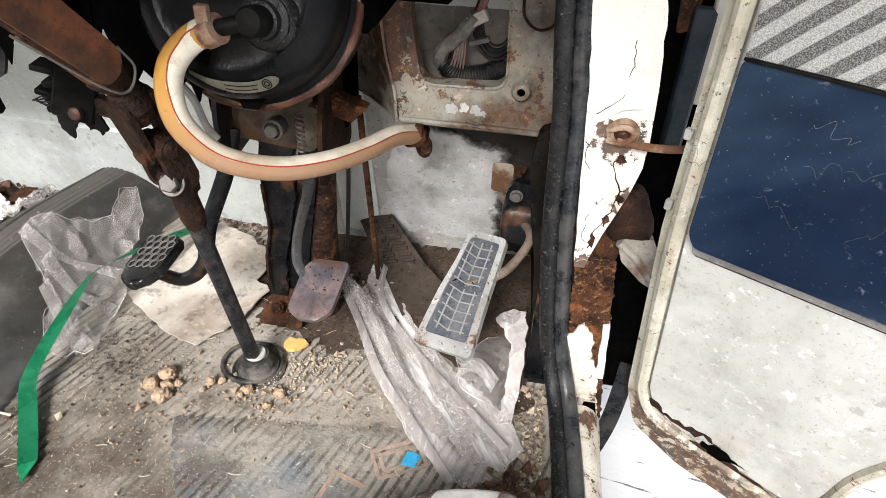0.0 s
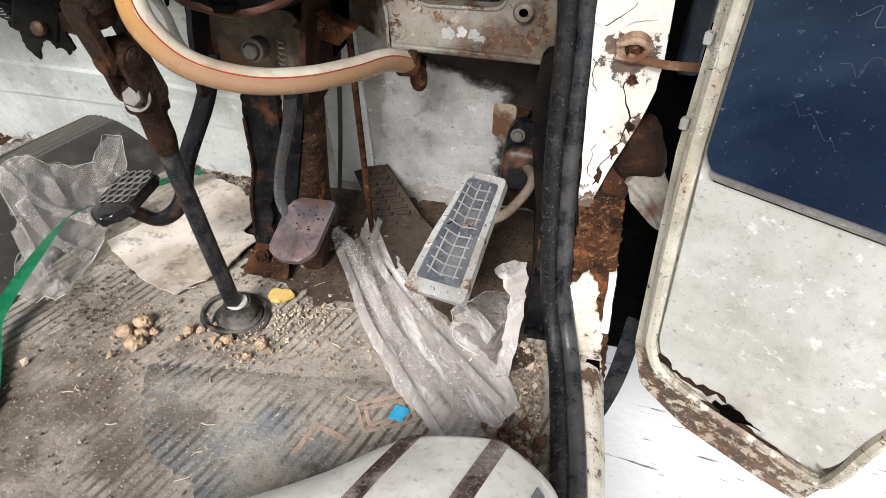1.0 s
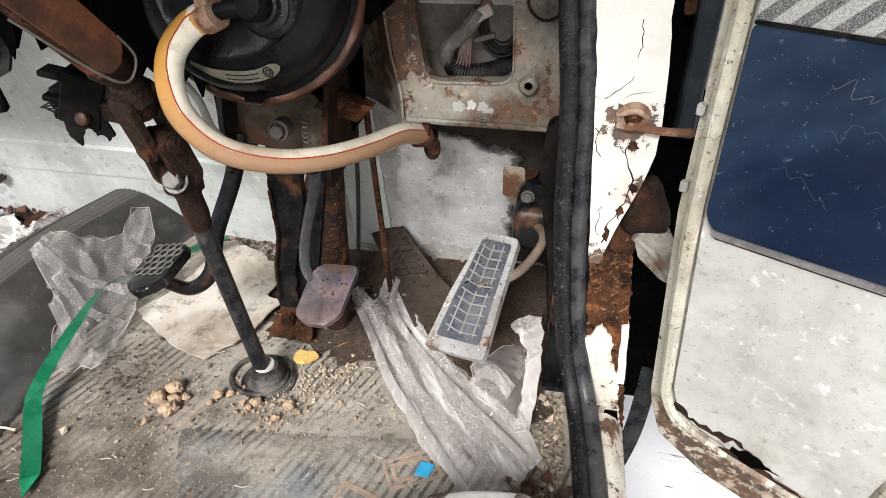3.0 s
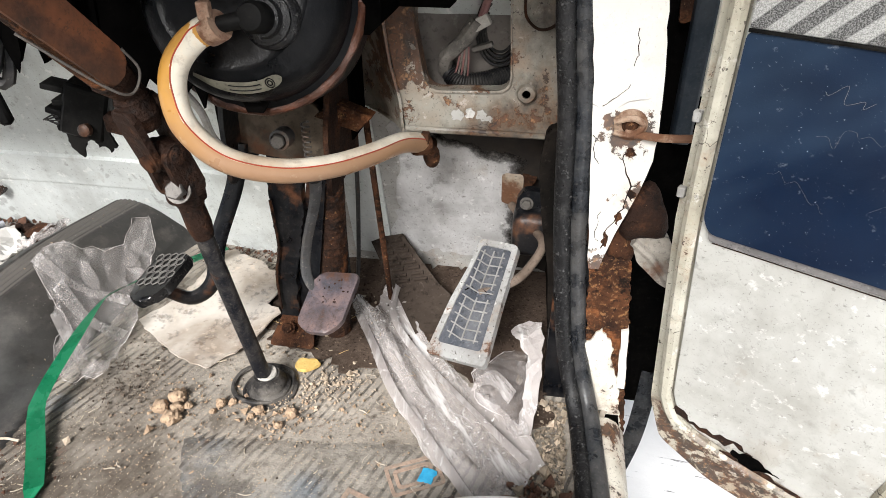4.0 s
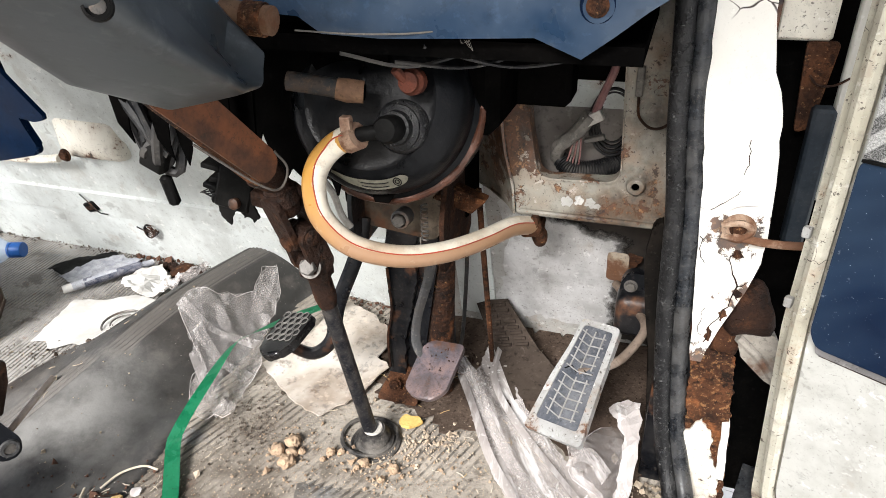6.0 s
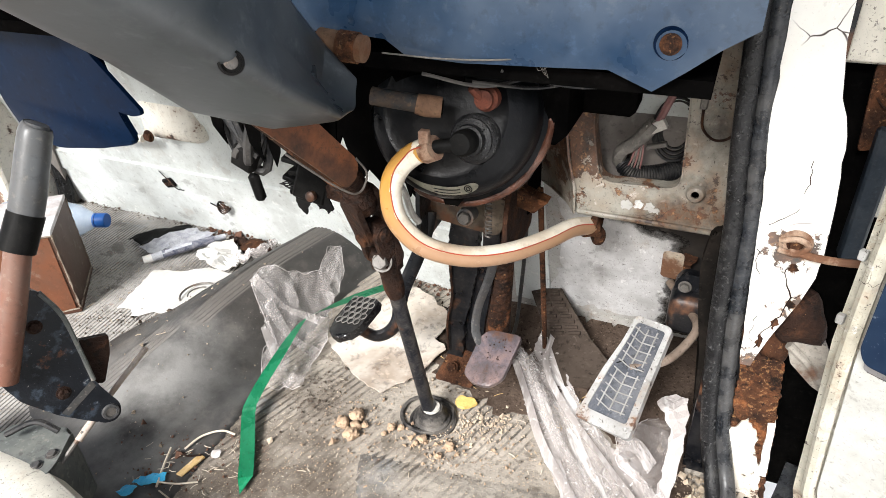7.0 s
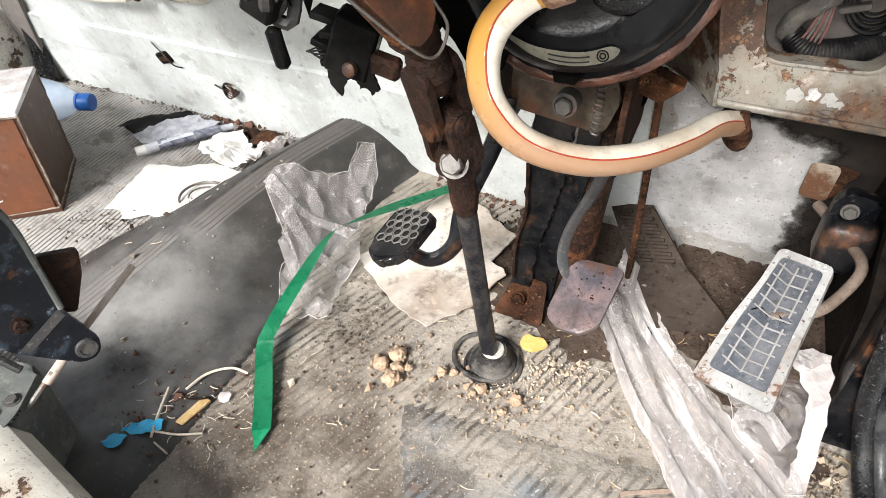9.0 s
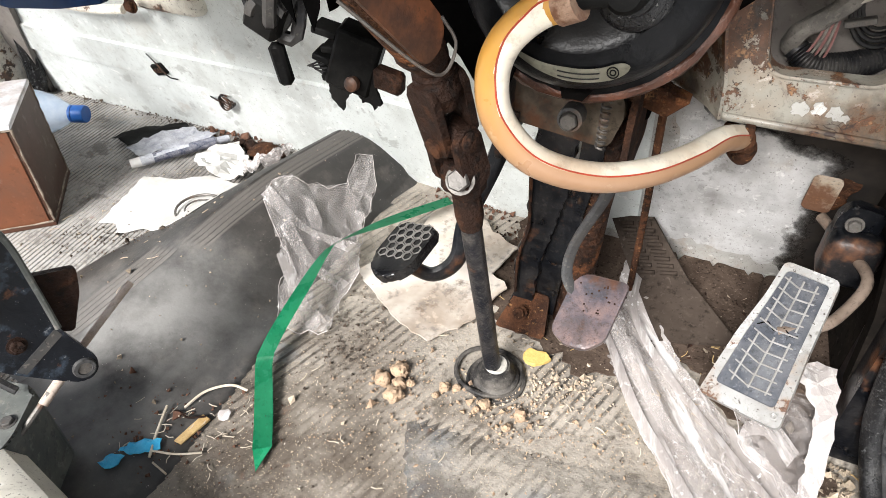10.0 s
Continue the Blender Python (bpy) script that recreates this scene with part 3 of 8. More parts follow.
def spline(points, per=8):
    p = [Vector(q) for q in points]
    p = [2 * p[0] - p[1]] + p + [2 * p[-1] - p[-2]]
    out = []
    for i in range(1, len(p) - 2):
        a, b, c, d = p[i - 1:i + 3]
        for k in range(per):
            t = k / per
            out.append(0.5 * (2 * b + (c - a) * t + (2 * a - 5 * b + 4 * c - d) * t * t + (3 * b - a - 3 * c + d) * t ** 3))
    out.append(p[-2])
    return out


def tube(points, r, n=10, per=8, bm=None, rough=0.0, flat=1.0, smooth=True):
    """A swept round bar; r is a number or one radius a point."""
    bm = bm or bmesh.new()
    pts = spline(points, per) if smooth and len(points) > 2 else [Vector(q) for q in points]
    rs = [r] * len(points) if isinstance(r, (int, float)) else r
    side, rings = None, []
    for i, q in enumerate(pts):
        d = (pts[min(i + 1, len(pts) - 1)] - pts[max(i - 1, 0)]).normalized()
        if side is None:
            side = d.orthogonal().normalized()
        side = (side - d * side.dot(d)).normalized()
        other = d.cross(side)
        f = i / (len(pts) - 1) * (len(rs) - 1)
        k = min(int(f), len(rs) - 2) if len(rs) > 1 else 0
        rad = rs[k] + (rs[min(k + 1, len(rs) - 1)] - rs[k]) * (f - k)
        ring = []
        for j in range(n):
            a = 2 * math.pi * j / n
            rr = rad * (1 + (rough * noise.noise(q * 90 + Vector((j, 0, 0))) if rough else 0))
            ring.append(bm.verts.new(q + side * math.cos(a) * rr + other * math.sin(a) * rr * flat))
        rings.append(ring)
    for a, b in zip(rings, rings[1:]):
        for j in range(n):
            bm.faces.new((a[j], a[(j + 1) % n], b[(j + 1) % n], b[j]))
    bm.faces.new(rings[0][::-1])
    bm.faces.new(rings[-1])
    return bm


def lathe(profile, m, n=32, bm=None):
    """Turns (radius, height) pairs round the z axis of m."""
    bm = bm or bmesh.new()
    rings = []
    for r, z in profile:
        if r < 1e-5:
            rings.append([bm.verts.new(m @ Vector((0, 0, z)))])
        else:
            rings.append([bm.verts.new(m @ Vector((r * math.cos(2 * math.pi * j / n), r * math.sin(2 * math.pi * j / n), z))) for j in range(n)])
    for a, b in zip(rings, rings[1:]):
        for j in range(n):
            k = (j + 1) % n
            if len(a) == 1 and len(b) > 1:
                bm.faces.new((a[0], b[k], b[j]))
            elif len(b) == 1 and len(a) > 1:
                bm.faces.new((a[j], a[k], b[0]))
            elif len(a) > 1:
                bm.faces.new((a[j], a[k], b[k], b[j]))
    for ring in (rings[0], rings[-1]):
        if len(ring) > 1:
            bm.faces.new(ring)
    return bm


def prism(outline, m, z0, z1, bevel=0.0, bm=None, seg=1):
    """An outline in the x, y of m, raised from z0 to z1."""
    bm = bm or bmesh.new()
    bot = [bm.verts.new(m @ Vector((x, y, z0))) for x, y in outline]
    top = [bm.verts.new(m @ Vector((x, y, z1))) for x, y in outline]
    n = len(outline)
    faces = [bm.faces.new(bot[::-1]), bm.faces.new(top)]
    for i in range(n):
        faces.append(bm.faces.new((bot[i], bot[(i + 1) % n], top[(i + 1) % n], top[i])))
    if bevel:
        edges = list({e for v in bot + top for e in v.link_edges})
        bmesh.ops.bevel(bm, geom=edges, offset=bevel, segments=seg, affect="EDGES", profile=0.5)
    return bm


def rounded(outline, r, k=4):
    """The outline with its corners cut round."""
    out = []
    n = len(outline)
    for i in range(n):
        a, b, c = (Vector(outline[(i + j) % n]) for j in (-1, 0, 1))
        p = b + (a - b).normalized() * min(r, (a - b).length / 2)
        q = b + (c - b).normalized() * min(r, (c - b).length / 2)
        for j in range(k + 1):
            t = j / k
            out.append(tuple((1 - t) ** 2 * p + 2 * t * (1 - t) * b + t * t * q))
    return out


def rim(outer, inner, m, z0, z1, bm=None):
    """A frame between two outlines of as many points."""
    bm = bm or bmesh.new()
    n = len(outer)
    v = [[bm.verts.new(m @ Vector((x, y, z))) for x, y in ring] for ring, z in ((outer, z0), (outer, z1), (inner, z1), (inner, z0))]
    for a, b in zip(v, v[1:] + v[:1]):
        for i in range(n):
            bm.faces.new((a[i], a[(i + 1) % n], b[(i + 1) % n], b[i]))
    return bm


def torn(outline, amount, step, seed):
    """The outline with a ragged edge."""
    rnd = random.Random(seed)
    out = []
    for a, b in zip(outline, outline[1:] + outline[:1]):
        a, b = Vector(a), Vector(b)
        k = max(1, int((b - a).length / step))
        d = (b - a).normalized()
        for j in range(k):
            p = a.lerp(b, j / k)
            if j:
                p = p + Vector((-d.y, d.x)) * rnd.gauss(0, amount)
            out.append(p)
    return out


def sheet(outline, height, step, thick, seed=0, ragged=0.0):
    """A thin sheet over an outline of the plan, at height(x, y)."""
    from mathutils import geometry
    rnd = random.Random(seed)
    edge = torn(outline, ragged, step, seed)
    xs, ys = [p.x for p in edge], [p.y for p in edge]
    pts = list(edge)
    x = min(xs)
    while x < max(xs):
        y = min(ys)
        while y < max(ys):
            pts.append(Vector((x + rnd.uniform(-0.4, 0.4) * step, y + rnd.uniform(-0.4, 0.4) * step)))
            y += step
        x += step
    k = len(edge)
    got = geometry.delaunay_2d_cdt(pts, [(i, (i + 1) % k) for i in range(k)], [], 1, step * 0.15)
    bm = bmesh.new()
    vs = [bm.verts.new((p.x, p.y, height(p.x, p.y))) for p in got[0]]
    for f in got[2]:
        if len(set(f)) == 3:
            bm.faces.new([vs[i] for i in f])
    for v in [v for v in bm.verts if not v.link_faces]:
        bm.verts.remove(v)
    bmesh.ops.recalc_face_normals(bm, faces=bm.faces)
    bmesh.ops.solidify(bm, geom=bm.faces[:], thickness=thick)
    return bm


def ribbon(points, width, side, thick=0.0006, per=8):
    """A flat strap along a line; side gives the way of its width."""
    bm = bmesh.new()
    pts = spline(points, per)
    sides = spline(side, per)
    rows = []
    for p, s in zip(pts, sides):
        s = s.normalized() * width / 2
        rows.append((bm.verts.new(p - s), bm.verts.new(p), bm.verts.new(p + s)))
    for a, b in zip(rows, rows[1:]):
        bm.faces.new((a[0], a[1], b[1], b[0]))
        bm.faces.new((a[1], a[2], b[2], b[1]))
    bmesh.ops.solidify(bm, geom=bm.faces[:], thickness=thick)
    return bm


def lump(c, r, seed, squash=0.7, sub=3, crag=0.09):
    bm = bmesh.new()
    bmesh.ops.create_icosphere(bm, subdivisions=sub, radius=1.0)
    for v in bm.verts:
        k = 1 + 0.40 * noise.noise(v.co * 1.2 + Vector((seed, 0, 0))) + crag * noise.noise(v.co * 3.5 + Vector((0, seed, 0)))
        v.co = Vector((v.co.x * r * k, v.co.y * r * k, v.co.z * r * squash * k)) + Vector(c)
    return bm


def bolt(c, axis, r, h, parent, material, name="bolt", label=""):
    """A hexagon head with a washer; axis points out of the surface."""
    m = axes(c, Vector(axis).orthogonal(), Vector(axis).cross(Vector(axis).orthogonal()))
    bm = lathe([(r * 1.3, 0), (r * 1.3, h * 0.2)], m, 20)
    prism([(r * math.cos(a), r * math.sin(a)) for a in [math.pi / 3 * k for k in range(6)]], m, h * 0.2, h, r * 0.12, bm)
    return part(name, bm, material, parent, label)


def smoothstep(a, b, x):
    t = min(1.0, max(0.0, (x - a) / (b - a)))
    return t * t * (3 - 2 * t)


def hump(x, y):
    """Height of the tunnel mat over the floor."""
    c = -0.375 - 0.24 * (0.95 - y)
    w = 0.125 + 0.10 * (0.95 - y)
    d = abs(x - c) / w
    side = 0.0 if d >= 1 else (0.5 + 0.5 * math.cos(math.pi * d)) ** 0.8
    return 0.078 * smoothstep(0.36, 0.86, y) * side


def ground(x, y):
    return max(0.0, hump(x, y)) + (0.0042 if x < -0.262 and y < 0.66 else 0.002)


# ---- the cab: structure ----
M_FIREBEAD = painted("dirty_bead_paint", (0.50, 0.49, 0.46), (0.34, 0.33, 0.30), 0.56, 0.62, 22.0, grime=1.0, speck=1.0)
M_GRIME_RECESS = plain("grimy_trim_and_recess", (0.17, 0.15, 0.135), (0.085, 0.075, 0.068), 16.0, 0.6, dust=0.3, grain=0.7, dust_c=(0.35, 0.33, 0.30))
def mat_shade_smear():
    """Greasy soot and the panel's shade, painted as one veil, thin towards its edge."""
    n = Nodes("shade_and_soot_smear", 0.7)
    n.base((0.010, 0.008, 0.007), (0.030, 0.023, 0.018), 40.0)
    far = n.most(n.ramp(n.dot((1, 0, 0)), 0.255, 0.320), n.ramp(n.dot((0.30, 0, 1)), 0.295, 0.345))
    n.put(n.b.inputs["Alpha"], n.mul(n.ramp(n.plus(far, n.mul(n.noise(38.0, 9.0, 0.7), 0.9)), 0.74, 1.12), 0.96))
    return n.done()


M_SHADE_SMEAR = mat_shade_smear()


def wall_y(z, x=0.0):
    """The front wall leans back towards the driver as it rises, and stands deeper on the passenger's side."""
    return 0.968 + 0.030 * smoothstep(-0.05, -0.35, x) - 0.30 * z


def ribbed(name, x0, x1, turn, pitch, deep, material, label, shift):
    """A ribbed rubber mat; the ribs are worn away in places."""
    ca, sa = math.cos(turn), math.sin(turn)
    qs = np.arange(4 * int(-1.5 / pitch), 4 * int(0.82 / pitch)) * 0.25 * pitch
    rs = np.arange(-0.75, 1.25, 0.014)
    index, verts, faces = {}, [], []

    def vert(i, j):
        if (i, j) not in index:
            q, r = qs[i], rs[j]
            x, y = q * ca + r * sa, -q * sa + r * ca
            s = Vector((x, y, shift))
            worn = smoothstep(-0.02, 0.28, noise.noise(s * 4.2) + 0.3 * noise.noise(s * 15) + 0.15 * noise.noise(s * 60))
            rib = (0.0, 0.8, 1.0, 0.8)[i % 4]
            z = -deep * (1 - rib) * worn - 0.0004 * (1 - worn) + 0.0015 * noise.noise(s * 9) + 0.0004 * noise.noise(s * 70)
            index[(i, j)] = len(verts)
            verts.append((x, y, z))
        return index[(i, j)]

    for i in range(len(qs) - 1):
        for j in range(len(rs) - 1):
            q, r = qs[i], rs[j]
            x, y = q * ca + r * sa, -q * sa + r * ca
            if x0 < x < x1 and 0.22 < y < 1.01:
                faces.append((vert(i, j), vert(i + 1, j), vert(i + 1, j + 1), vert(i, j + 1)))
    me = bpy.data.meshes.new(name)
    me.from_pydata(verts, [], faces)
    me.materials.append(material)
    me.shade_smooth()
    ob = new(name, me)
    return tagged(ob, label, "floor mat", kind="structure")


def build_floor():
    ribbed("floor", -0.47, 0.42, radians(18), 0.0115, 0.0030, M_FLOOR, "dusty grey-brown ribbed rubber mat, worn smooth in patches", 3.1)
    ribbed("floor_passenger", -1.16, -0.46, radians(-6), 0.0078, 0.0026, M_PFLOOR, "grey ribbed rubber mat on the passenger side", 8.4)


def build_hump():
    """The tunnel mat: a low rounded ridge that dies away towards the seats, with grooves along its crest."""
    ds = np.arange(-108, 129) * 0.00215
    ys = np.arange(0.30, 1.005, 0.012)
    verts, faces = [], []
    for d in ds:
        for y in ys:
            x = -0.375 - 0.24 * (0.95 - y) + d
            z = hump(x, y)
            crest = smoothstep(-0.020, -0.017, d) * smoothstep(0.027, 0.024, d) * smoothstep(0.655, 0.675, y)
            flank = smoothstep(-0.052, -0.049, d) * smoothstep(-0.002, -0.005, d) * smoothstep(0.48, 0.50, y) * smoothstep(0.645, 0.63, y)
            groove = 0.0042 * max(crest, flank) * (0.5 + 0.5 * math.cos(2 * math.pi * d / 0.0086)) ** 2
            rim_x = -0.262 - 0.020 * smoothstep(0.45, 0.65, y)
            sink = 1 - smoothstep(0.0012, 0.0045, z) if d < 0 else smoothstep(rim_x - 0.003, rim_x + 0.001, x + 0.004 * noise.noise(Vector((x * 30, y * 30, 4))))
            verts.append((x, y, z - groove + 0.0012 * noise.noise(Vector((x, y, 0)) * 12) + 0.0030 - 0.011 * sink))
    k = len(ys)
    for i in range(len(ds) - 1):
        for j in range(k - 1):
            a = i * k + j
            faces.append((a, a + k, a + k + 1, a + 1))
    me = bpy.data.meshes.new("tunnel_mat")
    me.from_pydata(verts, [], faces)
    me.materials.append(M_HUMP)
    me.shade_smooth()
    ob = new("tunnel_mat", me)
    return tagged(ob, "smooth dark grey rubber mat over the tunnel, grooved along its crest", "floor mat", kind="structure")


def build_front_wall():
    """The front panel, with a pressed bead along the passenger side."""
    bm = bmesh.new()
    prof = [(-0.03, 0.0), (0.110, 0.0), (0.116, 0.0), (0.119, -0.006), (0.123, -0.006), (0.158, -0.006), (0.162, -0.006), (0.166, 0.0), (0.172, 0.0), (0.30, 0.0), (0.307, -0.004), (0.62, -0.004)]
    xs = list(np.arange(-1.16, 0.44, 0.04))
    rows = []
    for z, d in prof:
        rows.append([bm.verts.new((x, wall_y(z, x) + d * (1 if x < 0.02 else 0) + 0.002 * noise.noise(Vector((x * 6, z * 6, 1))), z)) for x in xs])
    for a, b in zip(rows, rows[1:]):
        for i in range(len(xs) - 1):
            bm.faces.new((a[i], a[i + 1], b[i + 1], b[i]))
    bmesh.ops.recalc_face_normals(bm, faces=bm.faces)
    bmesh.ops.solidify(bm, geom=bm.faces[:], thickness=0.012)
    wall = single("wall_front", bm, M_WALL, "off-white painted steel front panel, stained and specked with rust", "wall", kind="structure")
    rnd = random.Random(8)
    # thin dark tubes stand in for the faint shade of the bead's edges
    for z, x0, x1, r in ((0.1690, -0.78, -0.06, 0.0011), (0.1155, -0.62, -0.06, 0.0009)):
        line = [(x, wall_y(z, x) - 0.0124 + 0.002 * noise.noise(Vector((x * 6, z * 6, 1))), z + 0.0006 * rnd.uniform(-1, 1)) for x in np.arange(x0, x1, 0.012)]
        part("crease", tube(line, [r * rnd.uniform(0.35, 1.2) for k in line], 6, 1, smooth=False), M_TAPE, wall, "dark line added along the pressed crease for its shade")
    # grey driver's side skin, a little proud of the wall
    o = torn([(-0.06, -0.01), (0.40, -0.01), (0.40, 0.34), (0.11, 0.36), (0.005, 0.33), (-0.03, 0.2)], 0.003, 0.012, 4)
    m = axes((0, wall_y(0) - 0.0155, 0), (1, 0, 0), (0, -0.30, 1))
    single("wall_front_patch", prism([tuple(p) for p in o], m, -0.001, 0.002), M_FIRE, "grey primed steel behind the pedals, paint flaking off", "wall", kind="structure")
    # dark gusset behind the post, and a footwell side with its deep shade painted in
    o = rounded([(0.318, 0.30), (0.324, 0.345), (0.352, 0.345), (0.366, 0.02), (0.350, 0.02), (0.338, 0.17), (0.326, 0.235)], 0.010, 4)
    single("kick_panel", prism(o, axes((0, 0.722, 0), (1, 0, 0), (0, 0, 1)), -0.02, 0.0, 0.003), M_SHADE_BROWN, "dark pressed side panel of the footwell", "panel", kind="structure")
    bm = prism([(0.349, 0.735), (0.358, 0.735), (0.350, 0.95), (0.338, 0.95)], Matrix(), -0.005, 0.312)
    single("footwell_side", bm, M_SHADE_BROWN, "dark brown side of the footwell, coloured for the deep shade there", "panel", kind="structure", smooth=False)
    # dark sheet: the overhanging panel's shadow painted in, together with grime
    soot_shade = torn([(0.14, 0.33), (0.345, 0.33), (0.345, 0.03), (0.29, 0.03), (0.22, 0.12), (0.16, 0.19)], 0.002, 0.006, 15)
    single("wall_shade_grime", prism([tuple(p) for p in soot_shade], m, 0.0042, 0.0048), M_SHADE_SMEAR, "dark grime and painted shade under the rusty panel", "grime", kind="structure")
    bead = [(x, wall_y(0.022, x) - 0.004 + 0.002 * noise.noise(Vector((x * 9, 0, 0))), 0.022 + 0.003 * noise.noise(Vector((x * 7, 4, 0)))) for x in np.arange(-1.10, -0.40, 0.03)]
    single("wall_bead", tube(bead, 0.007, 8, 2, flat=0.8), M_FIREBEAD, "dirty pressed bead along the foot of the front panel", "bead", kind="structure")
    # a chipped island of lighter paint
    o = torn([(0.110, 0.115), (0.121, 0.14), (0.116, 0.18), (0.126, 0.22), (0.118, 0.26), (0.12, 0.30), (0.20, 0.31), (0.30, 0.30), (0.33, 0.18), (0.27, 0.045), (0.16, 0.055), (0.10, 0.04), (0.085, 0.065)], 0.004, 0.009, 8)
    single("trim", prism([tuple(p) for p in o], m, 0.0, 0.0035), M_FLAKE, "lighter flaking paint on the front panel", "paint", kind="structure")


def shell():
    """The rest of the cab, mostly unseen, which closes the place round the camera and shapes the light."""
    # unseen rear panel, opened wide so the sun reaches floor and front wall
    bm = box((-1.2, -0.62, -0.1), (0.40, -0.58, 0.34))
    box((-1.2, -0.62, 1.44), (0.40, -0.58, 1.5), bm=bm)
    box((-1.2, -0.62, 0.34), (-1.13, -0.58, 1.44), bm=bm)
    box((0.30, -0.62, 0.34), (0.40, -0.58, 1.44), bm=bm)
    single("wall_rear", bm, M_WALL, "unseen white steel rear panel of the cab, opened wide for the sun", "wall", smooth=False, kind="structure")
    # unseen roof, its height and front edge chosen for the sunlight
    single("ceiling", box((-1.2, -0.62, 1.5), (0.50, 0.36, 1.52)), M_WALL, "unseen white steel cab roof, set to let the sun in", "ceiling", smooth=False, kind="structure")
    bm = box((-1.20, -0.58, -0.1), (-1.165, 1.0, -0.004))
    box((-1.20, -0.58, -0.004), (-1.165, -0.36, 1.5), bm=bm)
    box((-1.20, 0.92, -0.004), (-1.165, 1.0, 0.76), bm=bm)
    single("wall_left", bm, M_WALL, "white painted steel frame of the far door opening", "wall", smooth=False, kind="structure")
    for x in (-1.18, 0.44):
        single("windscreen_post", tube([(x, 0.36, 1.5), (x, 0.90, 0.76)], 0.03, 8, 1), M_WALL, "white painted windscreen post", "pillar", kind="structure")
    single("ground", prism([(-40, -40), (60, -40), (60, 60), (-40, 60)], Matrix(), -0.62, -0.52), M_GROUND, "pale sunlit concrete ground with short dark streaks", "ground", smooth=False, kind="structure")
    # underbody below the mat
    single("floor_pan", box((-1.16, -0.55, -0.06), (0.44, 0.99, -0.006)), M_DARK, "dark steel floor pan under the mat", "floor", smooth=False, kind="structure")


def build_left_pillar():
    m = axes((0, wall_y(0, -1) - 0.012, 0), (1, 0, 0), (0, -0.30, 1))
    strip = [(-1.158, -0.02), (-1.106, -0.02), (-1.075, 0.09), (-1.030, 0.20), (-0.97, 0.36), (-1.03, 0.36), (-1.09, 0.20), (-1.13, 0.09)]
    single("pillar_trim", prism(strip, m, 0.0, 0.012, 0.002), M_GRIME_RECESS, "grey-brown grimy strip up the far door post", "trim", kind="structure")
    bm = tube([(-1.05, 0.93, 0.42), (-1.075, 0.945, 0.2), (-1.10, 0.955, 0.03), (-1.11, 0.90, 0.0), (-1.11, 0.6, 0.0)], 0.017, 8, 6)
    single("pillar_seal", bm, M_RUBBER_B, "dark dusty rubber seal along the far door opening", "seal", kind="structure")
    bm = box((-1.165, 0.84, -0.02), (-1.115, 0.97, 0.55), bevel=0.006)
    single("pillar_left", bm, M_ROT, "chipped white steel pillar at the far door", "pillar", kind="structure")
    # closed far door with its fittings
    d = thing("door_left", "open far-side cab door with grey pull strap and lever", "door", (-1.35, 0.95, 0.1), kind="structure")
    q = axes((-1.21, 0.97, 0.0), (-0.95, -0.30, 0), (0, 0, 1))
    part("door_skin", box((0.0, -0.05, -0.03), (0.8, 0.55, 0.0), q, 0.006), M_DOOR, d)
    part("pull_strap", tube([q @ Vector(v) for v in ((0.03, 0.14, 0.005), (0.08, 0.15, 0.03), (0.16, 0.15, 0.03), (0.22, 0.14, 0.005))], 0.012, 8), M_GREYBAR, d, "grey pull strap")
    part("window_crank", tube([q @ Vector(v) for v in ((0.06, 0.06, 0.0), (0.06, 0.06, 0.03), (0.12, 0.04, 0.03))], 0.009, 8, smooth=False), M_GREYBAR, d, "dull metal crank")
    part("crank_knob", lathe([(0, 0), (0.02, 0.002), (0.022, 0.02), (0.012, 0.03), (0, 0.03)], q @ Matrix.Translation((0.05, 0.24, 0.0)), 18), M_PLASTIC, d)


